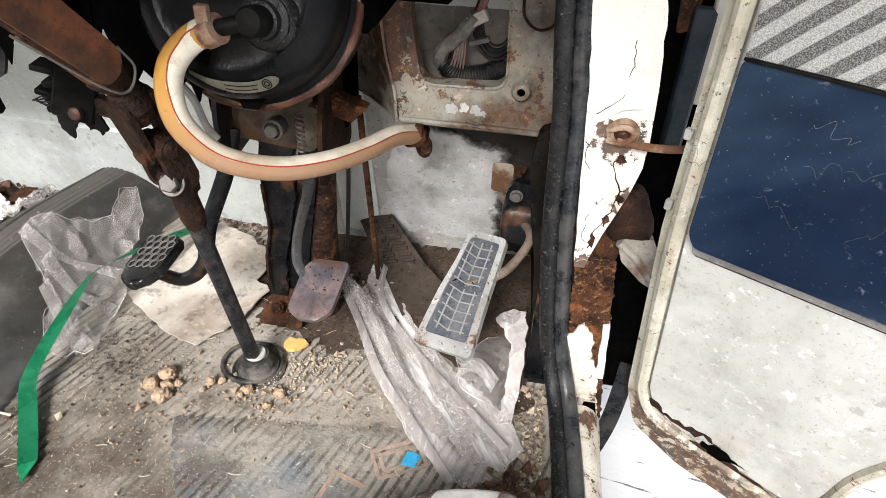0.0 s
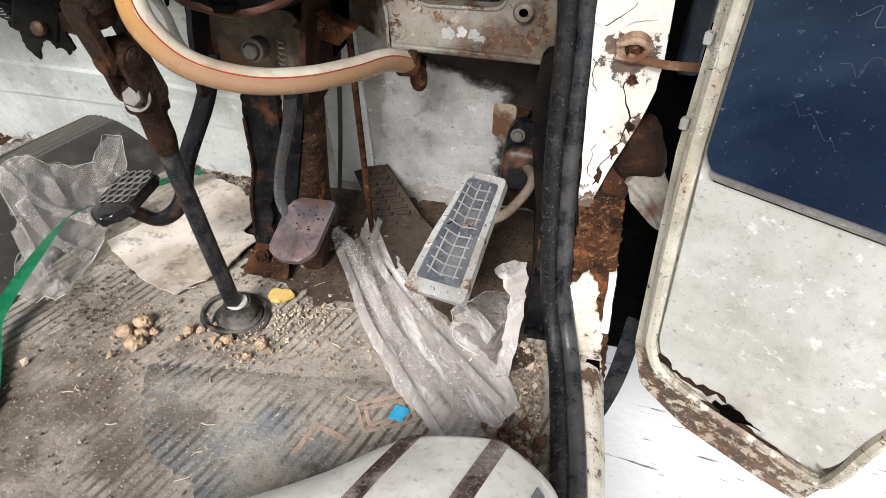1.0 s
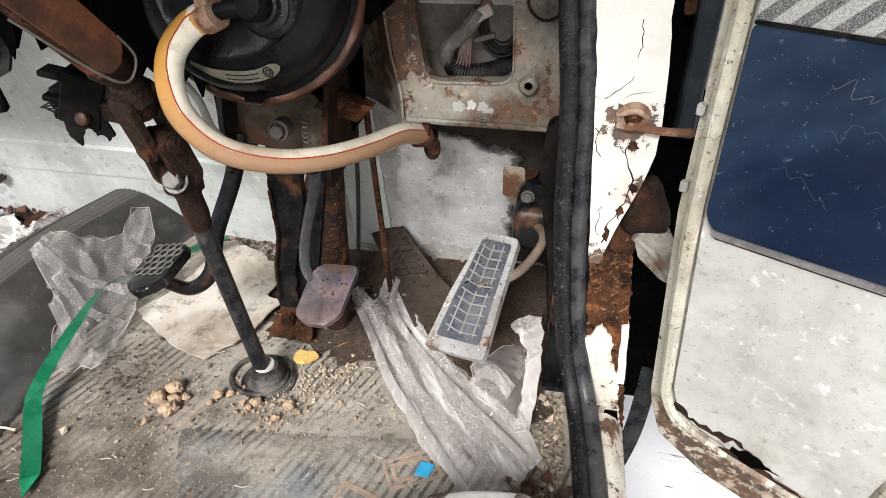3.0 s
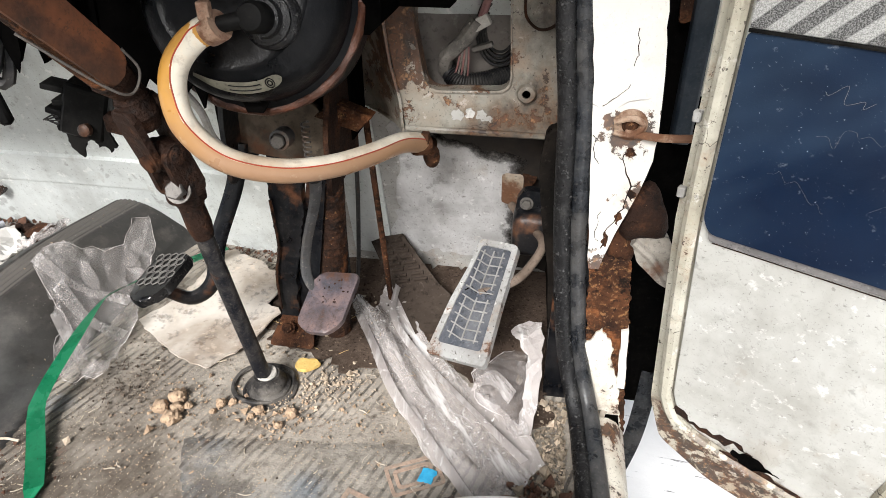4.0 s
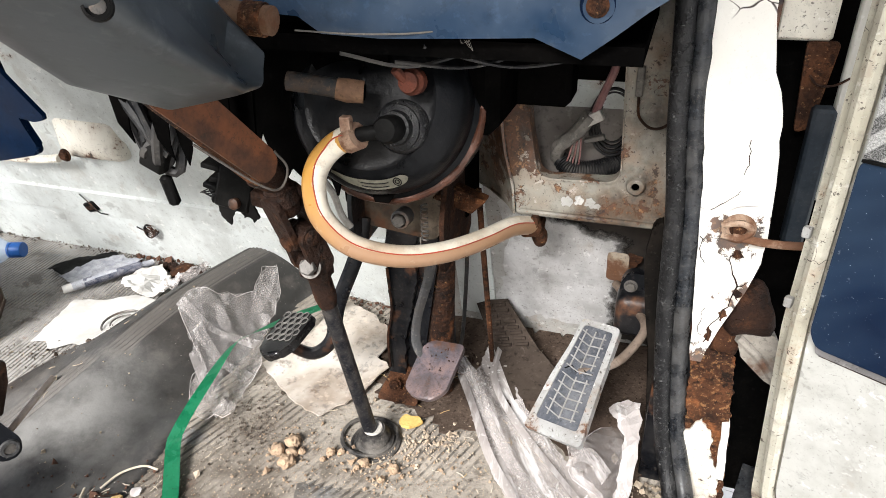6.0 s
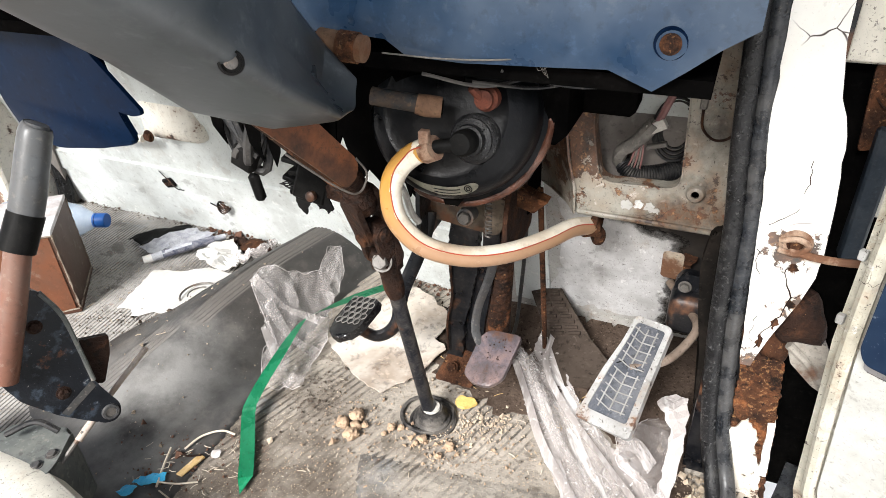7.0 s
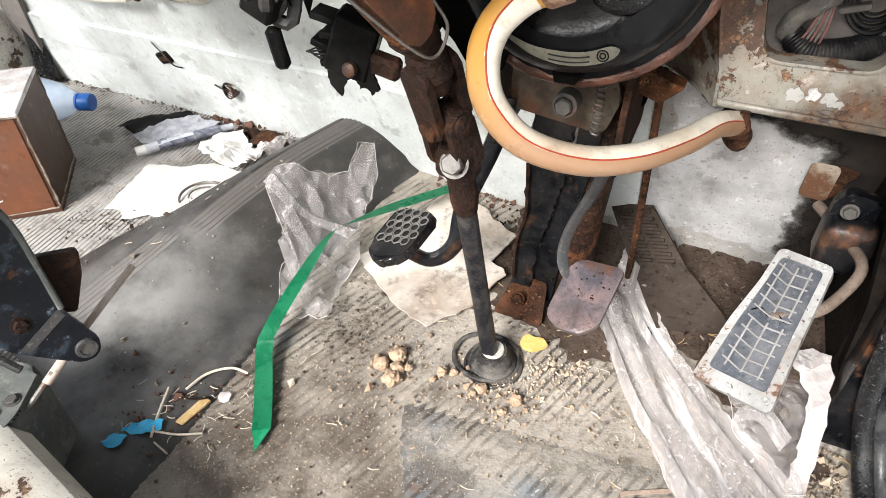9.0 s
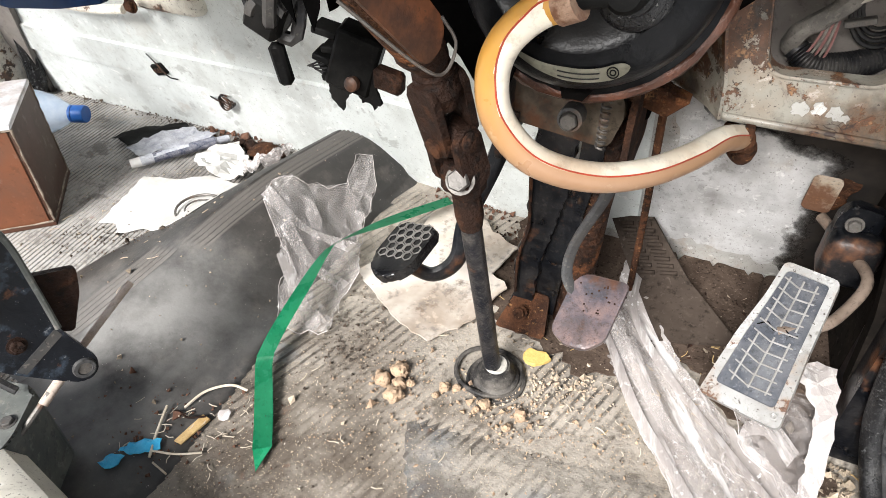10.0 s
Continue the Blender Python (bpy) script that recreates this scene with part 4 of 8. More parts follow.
def build_pillar():
    """The A-post: a white folded steel post, eaten by rust at its foot, that runs into the sill."""
    zs = [1.20, 0.80, 0.57, 0.52, 0.487, 0.42, 0.36, 0.335, 0.30, 0.262, 0.235, 0.205]
    left = [0.33, 0.34, 0.349, 0.351, 0.352, 0.361, 0.366, 0.368, 0.371, 0.374, 0.377, 0.380]
    right = [0.375, 0.385, 0.395, 0.404, 0.416, 0.424, 0.428, 0.427, 0.419, 0.406, 0.398, 0.391]
    m = axes((0, 0.683, 0), (1, 0, 0), (0, 0, 1))
    o = [(x, z) for x, z in zip(left, zs)] + [(x, z) for x, z in zip(right[::-1], zs[::-1])]
    o = [tuple(p) for p in torn(o, 0.0004, 0.012, 3)]
    p = thing("pillar_right", "white painted door post, cracked and rusted through at its foot", "pillar", (0.39, 0.69, 0.0), kind="structure")
    part("post_face", prism(o, m, 0.0, 0.0035), M_PILLAR, p)
    # cracks in the old paint, rust bleeding along the longest
    rnd = random.Random(12)
    for line, r in (([(0.403, 0.345), (0.398, 0.334), (0.412, 0.305), (0.403, 0.274), (0.392, 0.251), (0.390, 0.224)], 0.0007), ([(0.397, 0.408), (0.386, 0.396), (0.369, 0.383)], 0.0004), ([(0.412, 0.305), (0.424, 0.316)], 0.0005), ([(0.369, 0.357), (0.370, 0.338), (0.379, 0.323)], 0.0004), ([(0.395, 0.46), (0.399, 0.436), (0.393, 0.42)], 0.0004), ([(0.384, 0.275), (0.381, 0.25), (0.386, 0.236)], 0.0004)):
        jag = []
        for a, b in zip(line, line[1:]):
            for k in range(4):
                f = k / 4
                jag.append((a[0] + (b[0] - a[0]) * f + rnd.uniform(-1, 1) * 0.0016, 0.6794, a[1] + (b[1] - a[1]) * f + rnd.uniform(-1, 1) * 0.0016))
        part("crack", tube(jag, [r * rnd.uniform(0.5, 1.3) for k in jag], 5, 1, smooth=False), M_RUST_D, p, "rust-dark crack in the paint")
    for x, z, sx, sz, seed in ((0.404, 0.340, 0.0045, 0.007, 41), (0.412, 0.296, 0.0045, 0.007, 42), (0.403, 0.268, 0.003, 0.009, 43), (0.393, 0.243, 0.003, 0.010, 44)):
        out = torn([(x - sx, z), (x - 0.3 * sx, z + sz), (x + sx, z + 0.4 * sz), (x + 0.5 * sx, z - sz)], 0.0018, 0.0025, seed)
        part("rust_bloom", prism([tuple(q) for q in out], m, 0.0035, 0.0039), M_RUST, p, "rust breaking through the paint")
    part("post_inner", box((0.346, 0.692, 0.0), (0.40, 0.76, 1.2)), M_BLACK, p, smooth=False)
    # the foot: rusted core and paint that still clings to it
    core = [(0.380, 0.215), (0.392, 0.225), (0.425, 0.215), (0.432, 0.14), (0.440, 0.05), (0.447, 0.0), (0.452, -0.05), (0.415, -0.05), (0.402, 0.0), (0.393, 0.05), (0.388, 0.10), (0.384, 0.17)]
    part("rusted_foot", prism([tuple(q) for q in torn(core, 0.0011, 0.004, 5)], m, -0.002, 0.0015), M_FOOT, p, "flaking brown rust")
    flake = [(0.387, 0.10), (0.405, 0.125), (0.418, 0.105), (0.423, 0.07), (0.432, 0.05), (0.440, 0.0), (0.446, -0.04), (0.418, -0.04), (0.404, 0.0), (0.395, 0.05)]
    part("foot_paint", prism([tuple(q) for q in torn(flake, 0.0012, 0.004, 6)], m, 0.0015, 0.0045), M_ROT, p, "blistered cream paint")
    edge = [(0.426, 0.125), (0.434, 0.128), (0.441, 0.04), (0.432, 0.04)]
    part("foot_lip", prism([tuple(q) for q in torn(edge, 0.0005, 0.008, 7)], m, -0.006, 0.006), M_PILLAR, p)
    # sill from the foot of the post towards the seat
    bm = bmesh.new()
    prof = [(0.402, 0.004), (0.425, 0.006), (0.436, 0.0), (0.446, -0.014), (0.449, -0.075), (0.40, -0.075)]
    rows = []
    for y in list(np.arange(-0.58, 0.70, 0.04)):
        rows.append([bm.verts.new((x + 0.0016 * noise.noise(Vector((x * 30, y * 9, 2))), y, z + 0.0018 * noise.noise(Vector((x * 40, y * 22, 5))))) for x, z in prof])
    for a, b in zip(rows, rows[1:]):
        for i in range(len(prof)):
            bm.faces.new((a[i], a[(i + 1) % len(prof)], b[(i + 1) % len(prof)], b[i]))
    bm.faces.new(rows[0])
    bm.faces.new(rows[-1])
    single("sill", bm, M_ROT, "blistered white door sill streaked with rust", "sill", kind="structure")


def build_seal():
    """The double rubber seal round the door opening, down the post and along the sill."""
    line = [(0.312, 0.69, 1.15), (0.318, 0.69, 0.8), (0.333, 0.692, 0.50), (0.345, 0.692, 0.378), (0.352, 0.692, 0.25), (0.364, 0.690, 0.13), (0.374, 0.684, 0.07), (0.388, 0.655, 0.026), (0.395, 0.60, 0.014), (0.400, 0.52, 0.012), (0.402, 0.40, 0.012), (0.402, 0.2, 0.012), (0.402, -0.3, 0.012)]
    s = thing("door_seal", "perished grey double rubber seal along the door post and sill", "rubber seal", (0.39, 0.6, 0.0), kind="structure")
    part("pitted_bead", tube([(x - 0.004, y - 0.010, z) for x, y, z in line], 0.0095, 14, 40, rough=0.015), M_RUBBER_B, s, "pitted black inner bead")
    part("smooth_lip", tube([(x + 0.013, y - 0.006, z + 0.001) for x, y, z in line], 0.0105, 12, 10, flat=0.8), M_RUBBER, s, "smooth grey outer lip")


def build_scuttle():
    """The boxed panel over the pedals, with a rounded hole for the wiring."""
    s = thing("scuttle_panel", "rust-stained cream panel with a rounded wiring hole", "panel", (0.26, 0.8, 0.32), kind="structure")
    m = axes((0, 0.766, 0), (1, 0, 0), (0, 0.02, 1))
    outer = rounded([(0.162, 0.314), (0.352, 0.318), (0.352, 0.72), (0.115, 0.72), (0.143, 0.42)], 0.010, 5)
    inner = rounded([(0.186, 0.360), (0.282, 0.364), (0.272, 0.56), (0.19, 0.56), (0.171, 0.44)], 0.018, 5)
    part("face", rim(outer, inner, m, -0.006, 0.0), M_LEDGE, s)
    flange_in = [(x * 0.97 + 0.0068, z * 0.97 + 0.0135) for x, z in inner]
    # back wall in a darker grey: the shade inside the hole, as colour
    part("cavity_back", box((0.150, 0.826, 0.325), (0.345, 0.833, 0.56)), M_GRIME_RECESS, s, "grey back of the wiring cavity, toned down for the shade inside")
    part("hole_flange", rim(inner, flange_in, m, -0.018, 0.004), M_LEDGE, s, "rusty raised lip of the hole")
    bm = prism([(0.163, 0.768), (0.354, 0.768), (0.354, 0.90), (0.085, 0.90), (0.080, 0.864)], Matrix(), 0.3125, 0.3195, 0.002)
    part("underside", bm, M_LEDGE, s)
    bm = bmesh.new()
    rows = []
    for z, x in ((0.314, 0.163), (0.35, 0.158), (0.39, 0.150), (0.42, 0.144), (0.55, 0.133), (0.72, 0.116)):
        rows.append([bm.verts.new((x - 0.088 * t ** 1.3 + 0.004 * noise.noise(Vector((t * 4, z * 30, 1))), 0.767 + 0.098 * t, z)) for t in (0.0, 0.2, 0.4, 0.6, 0.8, 1.0)])
    for lo, hi in zip(rows, rows[1:]):
        for i in range(5):
            bm.faces.new((lo[i], lo[i + 1], hi[i + 1], hi[i]))
    bmesh.ops.recalc_face_normals(bm, faces=bm.faces)
    bmesh.ops.solidify(bm, geom=bm.faces[:], thickness=0.003)
    part("side", bm, M_LEDGE, s, "rust-streaked side of the panel")
    # plate coloured dark for the shade deep in the cavity
    part("back", box((0.15, 0.325, 0.008), (0.354, 0.66, 0.011), axes((0, wall_y(0), 0), (1, 0, 0), (0, -0.30, 1))), M_SHADE_BROWN, s, smooth=False)
    # raised boss with a bolt hole
    h = axes((0.298, 0.766, 0.366), (1, 0, 0), (0, 0, 1))
    part("boss", lathe([(0.0045, 0.001), (0.0045, 0.004), (0.009, 0.004), (0.011, 0.0005)], h, 20), M_LEDGE, s)
    part("bolt_hole", lathe([(0, 0.0015), (0.0044, 0.0015)], h, 16), M_DARK, s)
    for k, (x, z, r) in enumerate(((0.222, 0.335, 0.007), (0.236, 0.338, 0.006), (0.249, 0.336, 0.0065), (0.258, 0.332, 0.004))):
        o = [tuple(q) for q in torn([(x - r, z - 0.6 * r), (x + 0.5 * r, z - r), (x + r, z + 0.3 * r), (x + 0.2 * r, z + 1.1 * r), (x - 0.7 * r, z + 0.8 * r)], 0.0012, 0.0025, 11 + k)]
        part("paint_chip", prism(o, m, 0.0, 0.0006), M_FIRE, s, "chipped pale paint")


build_floor()
build_hump()
build_front_wall()
shell()
build_left_pillar()
build_pillar()
build_seal()
build_scuttle()


# ---- the open door ----
U, N = Vector((0.89, -0.4559, 0)), Vector((0.4559, 0.89, 0))
DOOR = Matrix((U, N, Vector((0, 0, 1)))).transposed().to_4x4()


def door_face(z):
    """How far the door's inner face stands off, which swells out towards its foot."""
    return 0.742 + 0.235 * max(0.0, 0.31 - z)


def door_sheet(outline, lift, thick, bend=True, inner=None, step=0.02, bevel=0.0):
    """A panel of the door over an outline in its own length and height."""
    from mathutils import geometry
    pts = [Vector(p) for p in outline]
    edge, k = [], 0
    for a, b in zip(pts, pts[1:] + pts[:1]):
        n = max(1, int((b - a).length / step))
        edge += [a.lerp(b, j / n) for j in range(n)]
    loops = [(i, (i + 1) % len(edge)) for i in range(len(edge))]
    xs, zs = [p.x for p in edge], [p.y for p in edge]
    grid = [Vector((x, z)) for x in np.arange(min(xs), max(xs), step) for z in np.arange(min(zs), max(zs), step)]
    got = geometry.delaunay_2d_cdt(edge + grid, loops, [], 1, 1e-5)
    bm = bmesh.new()
    vs = [bm.verts.new(DOOR @ Vector((p.x, door_face(p.y) - lift, p.y))) for p in got[0]]
    for f in got[2]:
        bm.faces.new([vs[i] for i in f])
    for v in [v for v in bm.verts if not v.link_faces]:
        bm.verts.remove(v)
    for f in bm.faces:
        f.normal_update()
        if f.normal.dot(N) > 0:
            f.normal_flip()
    bmesh.ops.solidify(bm, geom=bm.faces[:], thickness=thick)
    return bm


M_BANDGREY = plain("grimy_seam_edge", (0.20, 0.19, 0.19), (0.09, 0.085, 0.085), 40.0, 0.6, dust=0.4, grain=0.9, dust_c=(0.42, 0.40, 0.38))


def build_door():
    d = thing("door_right", "open white cab door with blue vinyl pad, rusty along its lower edge", "door", m=Matrix.Translation((0.47, 0.63, 0.0)), kind="structure")
    shape = rounded([(0.118, 0.85), (0.112, 0.03), (0.128, -0.040), (0.192, -0.082), (0.288, -0.105), (0.334, -0.110), (0.350, -0.025), (0.366, 0.07), (0.41, 0.2), (0.50, 0.27), (0.80, 0.30), (0.80, 0.85)], 0.012, 3)
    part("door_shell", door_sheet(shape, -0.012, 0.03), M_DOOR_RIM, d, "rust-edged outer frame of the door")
    inner = rounded([(0.140, 0.85), (0.1405, 0.06), (0.160, 0.026), (0.20, 0.010), (0.320, -0.020), (0.338, 0.0), (0.353, 0.10), (0.40, 0.22), (0.49, 0.29), (0.79, 0.32), (0.79, 0.85)], 0.022, 4)
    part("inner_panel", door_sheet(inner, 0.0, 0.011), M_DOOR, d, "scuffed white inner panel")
    # turned rim round the panel
    loop = [DOOR @ Vector((s, door_face(z) + 0.001, z)) for s, z in [(0.131, 0.84), (0.131, 0.5), (0.131, 0.3), (0.131, 0.1), (0.134, 0.055), (0.152, 0.018), (0.20, -0.004), (0.26, -0.018), (0.328, -0.035), (0.346, -0.01), (0.359, 0.095), (0.405, 0.21)]]
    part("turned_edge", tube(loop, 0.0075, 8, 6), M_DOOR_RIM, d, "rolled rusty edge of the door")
    # torn rust hole near the lower edge
    hole = [tuple(q) for q in torn([(0.212, 0.010), (0.230, 0.020), (0.246, 0.014), (0.266, 0.003), (0.250, 0.002), (0.238, -0.006), (0.224, -0.001)], 0.0022, 0.005, 2)]
    part("rust_hole", door_sheet(hole, 0.0015, 0.001, step=0.006), M_DARK, d, "torn rust hole in the panel")
    for k, (a, b) in enumerate([((0.16, 0.030), (0.235, 0.020)), ((0.20, 0.004), (0.30, -0.020)), ((0.145, 0.05), (0.165, 0.028))]):
        st = [tuple(q) for q in torn([(a[0], a[1]), ((a[0] + b[0]) / 2, (a[1] + b[1]) / 2 + 0.008), b, ((a[0] + b[0]) / 2, (a[1] + b[1]) / 2 - 0.004)], 0.003, 0.007, 20 + k)]
        part("rust_scab", door_sheet(st, 0.0008, 0.0008, step=0.006), M_RUST_D, d, "flaking rust scab")
    pad = rounded([(0.1425, 0.481), (0.1425, 0.325), (0.150, 0.312), (0.80, 0.300), (0.80, 0.475)], 0.006, 3)
    part("vinyl_pad", door_sheet(pad, 0.009, 0.010), M_BLUE, d, "dark blue vinyl pad with dust and threads")
    band = rounded([(0.1440, 0.330), (0.1500, 0.302), (0.80, 0.290), (0.80, 0.301), (0.152, 0.313)], 0.003, 2)
    part("pad_edge", door_sheet(band, 0.005, 0.005), M_BANDGREY, d, "grimy grey lower edge of the pad")
    part("pad_seam", tube([DOOR @ Vector((s, door_face(z) - 0.0015, z)) for s, z in [(0.152, 0.299), (0.30, 0.295), (0.5, 0.292), (0.8, 0.286)]], 0.0005, 6, 4), M_RUST_D, d)
    cloth = [(0.1435, 0.85), (0.1435, 0.4835), (0.80, 0.4775), (0.80, 0.85)]
    ob = part("cloth_panel", door_sheet(cloth, 0.0085, 0.008), M_FABRIC, d, "grey cloth with diagonal pale stripes")
    part("cloth_seam", tube([DOOR @ Vector((s, door_face(0.48) - 0.010, z)) for s, z in [(0.1435, 0.482), (0.3, 0.4805), (0.8, 0.476)]], 0.0016, 6, 4), M_PLASTIC, d)
    for z in (0.405, 0.335):
        part("edge_clip", box((-0.004, -0.004, -0.005), (0.003, 0.003, 0.005), DOOR @ Matrix.Translation((0.116, 0.752, z)), 0.001), M_ALLOY, d, "white plastic clip")
    rnd = random.Random(5)
    for cs, cz, r in ((0.235, 0.420, 0.030), (0.262, 0.462, 0.022), (0.205, 0.372, 0.024), (0.29, 0.40, 0.034)):
        lean = rnd.uniform(-1.2, 1.2)
        loop = [DOOR @ Vector((cs + r * (k / 5 - 1) + 0.10 * r * rnd.uniform(-1, 1), door_face(0.45) - 0.0100, cz + lean * r * (k / 5 - 1) + 0.22 * r * rnd.uniform(-1, 1))) for k in range(11)]
        part("cobweb", tube(loop, 0.00006, 4, 5), M_BANDGREY, d, "pale cobweb thread on the vinyl")
    thread = [DOOR @ Vector((0.205 + 0.03 * k / 6 + 0.004 * rnd.uniform(-1, 1), door_face(0.45) - 0.0105, 0.452 - 0.010 * k / 6 + 0.006 * rnd.uniform(-1, 1))) for k in range(7)]
    part("loose_thread", tube(thread, 0.00012, 5, 6), M_BANDGREY, d, "pale loose thread on the vinyl")


build_door()


M_STRAPTAN = plain("peeling_tan_paint", (0.46, 0.34, 0.25), (0.24, 0.14, 0.085), 50.0, 0.7, rust=0.62, bump=0.6, grain=0.8)


M_CASTING = plain("dirty_cast_metal", (0.34, 0.31, 0.27), (0.20, 0.18, 0.155), 30.0, 0.7, rust=0.25, dust=0.3, bump=0.6, grain=0.8, dust_c=(0.08, 0.06, 0.05))


def build_hinges():
    """Check strap, hinges and dark body behind the post."""
    c = thing("check_strap", "rusty door check strap bolted to the post", "door check", (0.402, 0.68, 0.36), kind="structure")
    m = axes((0.401, 0.682, 0.370), (1, 0, 0), (0, 0, 1))
    part("anchor_plate", lathe([(0.017, -0.001), (0.015, 0.003), (0.011, 0.0045), (0.009, 0.003), (0, 0.003)], axes((0.401, 0.681, 0.370), (1, 0, 0), (0, 0, 1)), 24), M_STRAPTAN, c, "rust-caked anchor plate")
    part("strap", tube([(0.396, 0.674, 0.366), (0.42, 0.672, 0.362), (0.452, 0.675, 0.361), (0.492, 0.684, 0.362)], 0.0042, 8, 6, flat=0.7), M_STRAPTAN, c, "peeling flat strap")
    part("loop_end", tube([(0.385, 0.675, 0.374), (0.402, 0.672, 0.379), (0.412, 0.673, 0.372), (0.402, 0.672, 0.363), (0.386, 0.674, 0.364)], 0.0030, 8, 6), M_STRAPTAN, c)
    bolt((0.400, 0.677, 0.371), (0, -1, 0), 0.006, 0.005, c, M_RUST)
    h = thing("lower_hinge", "pale steel lower door hinge coated in rust", "hinge", (0.45, 0.71, 0.2), kind="structure")
    part("leaf", prism(rounded([(-0.026, 0.034), (0.016, 0.028), (0.034, -0.006), (0.032, -0.040), (0.014, -0.030), (-0.012, -0.006)], 0.003), axes((0.444, 0.705, 0.212), (1, 0, 0.0), (0, 0.1, 1)), -0.006, 0.006, 0.002), M_CASTING, h)
    part("leaf_rib", tube([(0.425, 0.698, 0.232), (0.448, 0.697, 0.212), (0.470, 0.698, 0.182)], 0.005, 8, 4), M_CASTING, h)
    part("rust_cake", lump((0.430, 0.712, 0.262), 0.026, 3, 1.25), M_RUST_D, h, "crumbling dark rust")
    part("rust_cake", lump((0.410, 0.705, 0.222), 0.018, 7, 1.3), M_RUST, h, "crumbling brown rust")
    bolt((0.421, 0.690, 0.258), (-0.2, -1, 0), 0.006, 0.005, h, M_RUST_D)
    u = thing("upper_hinge", "rusty upper door hinge", "hinge", (0.43, 0.76, 0.5), kind="structure")
    part("leaf", box((0.404, 0.738, 0.535), (0.452, 0.752, 0.61), bevel=0.003), M_ROT, u)
    part("arm", prism(rounded([(0.0, 0.07), (0.028, 0.07), (0.020, -0.01), (0.006, -0.016)], 0.005), axes((0.432, 0.745, 0.465), (1, 0, 0), (0, 0, 1)), 0, 0.006, 0.001), M_RUST, u)
    part("wire", tube([(0.440, 0.738, 0.505), (0.448, 0.735, 0.497), (0.462, 0.737, 0.497), (0.474, 0.741, 0.503)], 0.0012, 6), M_RUST_D, u)
    # solid box coloured near-black: the shade of the hinge gap
    single("body_side", box((0.36, 0.765, -0.06), (0.50, 0.80, 1.2)), M_DARK, "near-black body side that stands in for the shaded gap behind the door post", "body panel", smooth=False, kind="structure")
    single("gap_seal", box((0.448, 0.722, 0.335), (0.468, 0.742, 0.478), bevel=0.003), M_STRIP, "flat dark rubber strip in the hinge gap", "seal", kind="structure")
    bm = box((0.468, 0.742, 0.38), (0.50, 0.752, 1.0), bevel=0.002)
    single("wing_edge", bm, M_PILLAR, "white edge of the front wing beyond the door gap", "wing", kind="structure")
    f = ribbon([(0.473, 0.700, 0.05), (0.471, 0.698, 0.0), (0.466, 0.692, -0.05), (0.455, 0.684, -0.10), (0.440, 0.678, -0.15)], 0.022, [(1, -0.2, 0), (1, -0.2, 0), (1, -0.3, 0), (1, -0.3, 0.2), (1, -0.3, 0.3)], 0.004)
    single("hanging_flap", f, M_RUBBER, "loose grey rubber flap hanging below the post", "rubber flap", (0.47, 0.7, -0.05))


build_hinges()
# ---- pedals and steering ----
M_PLATETAN = plain("cream_rusted_plate", (0.40, 0.34, 0.27), (0.26, 0.19, 0.13), 40.0, 0.7, rust=0.5, bump=0.6, grain=0.8)
M_TANRING = plain("soiled_plastic", (0.52, 0.50, 0.46), (0.34, 0.32, 0.29), 60.0, 0.6, dust=0.3)
M_STEM = plain("tan_stem", (0.22, 0.17, 0.135), (0.11, 0.08, 0.06), 30.0, 0.6, rust=0.2, grain=0.7, bump=0.4)
M_PIPERUST = corroded("dark_pipe_rust", 0.62, 0.63, 0.6, pits=0.6)
M_REDRUST = plain("red_oxide", (0.11, 0.03, 0.016), (0.045, 0.017, 0.012), 60.0, 0.75, bump=0.6, grain=0.8, spec=0.2)


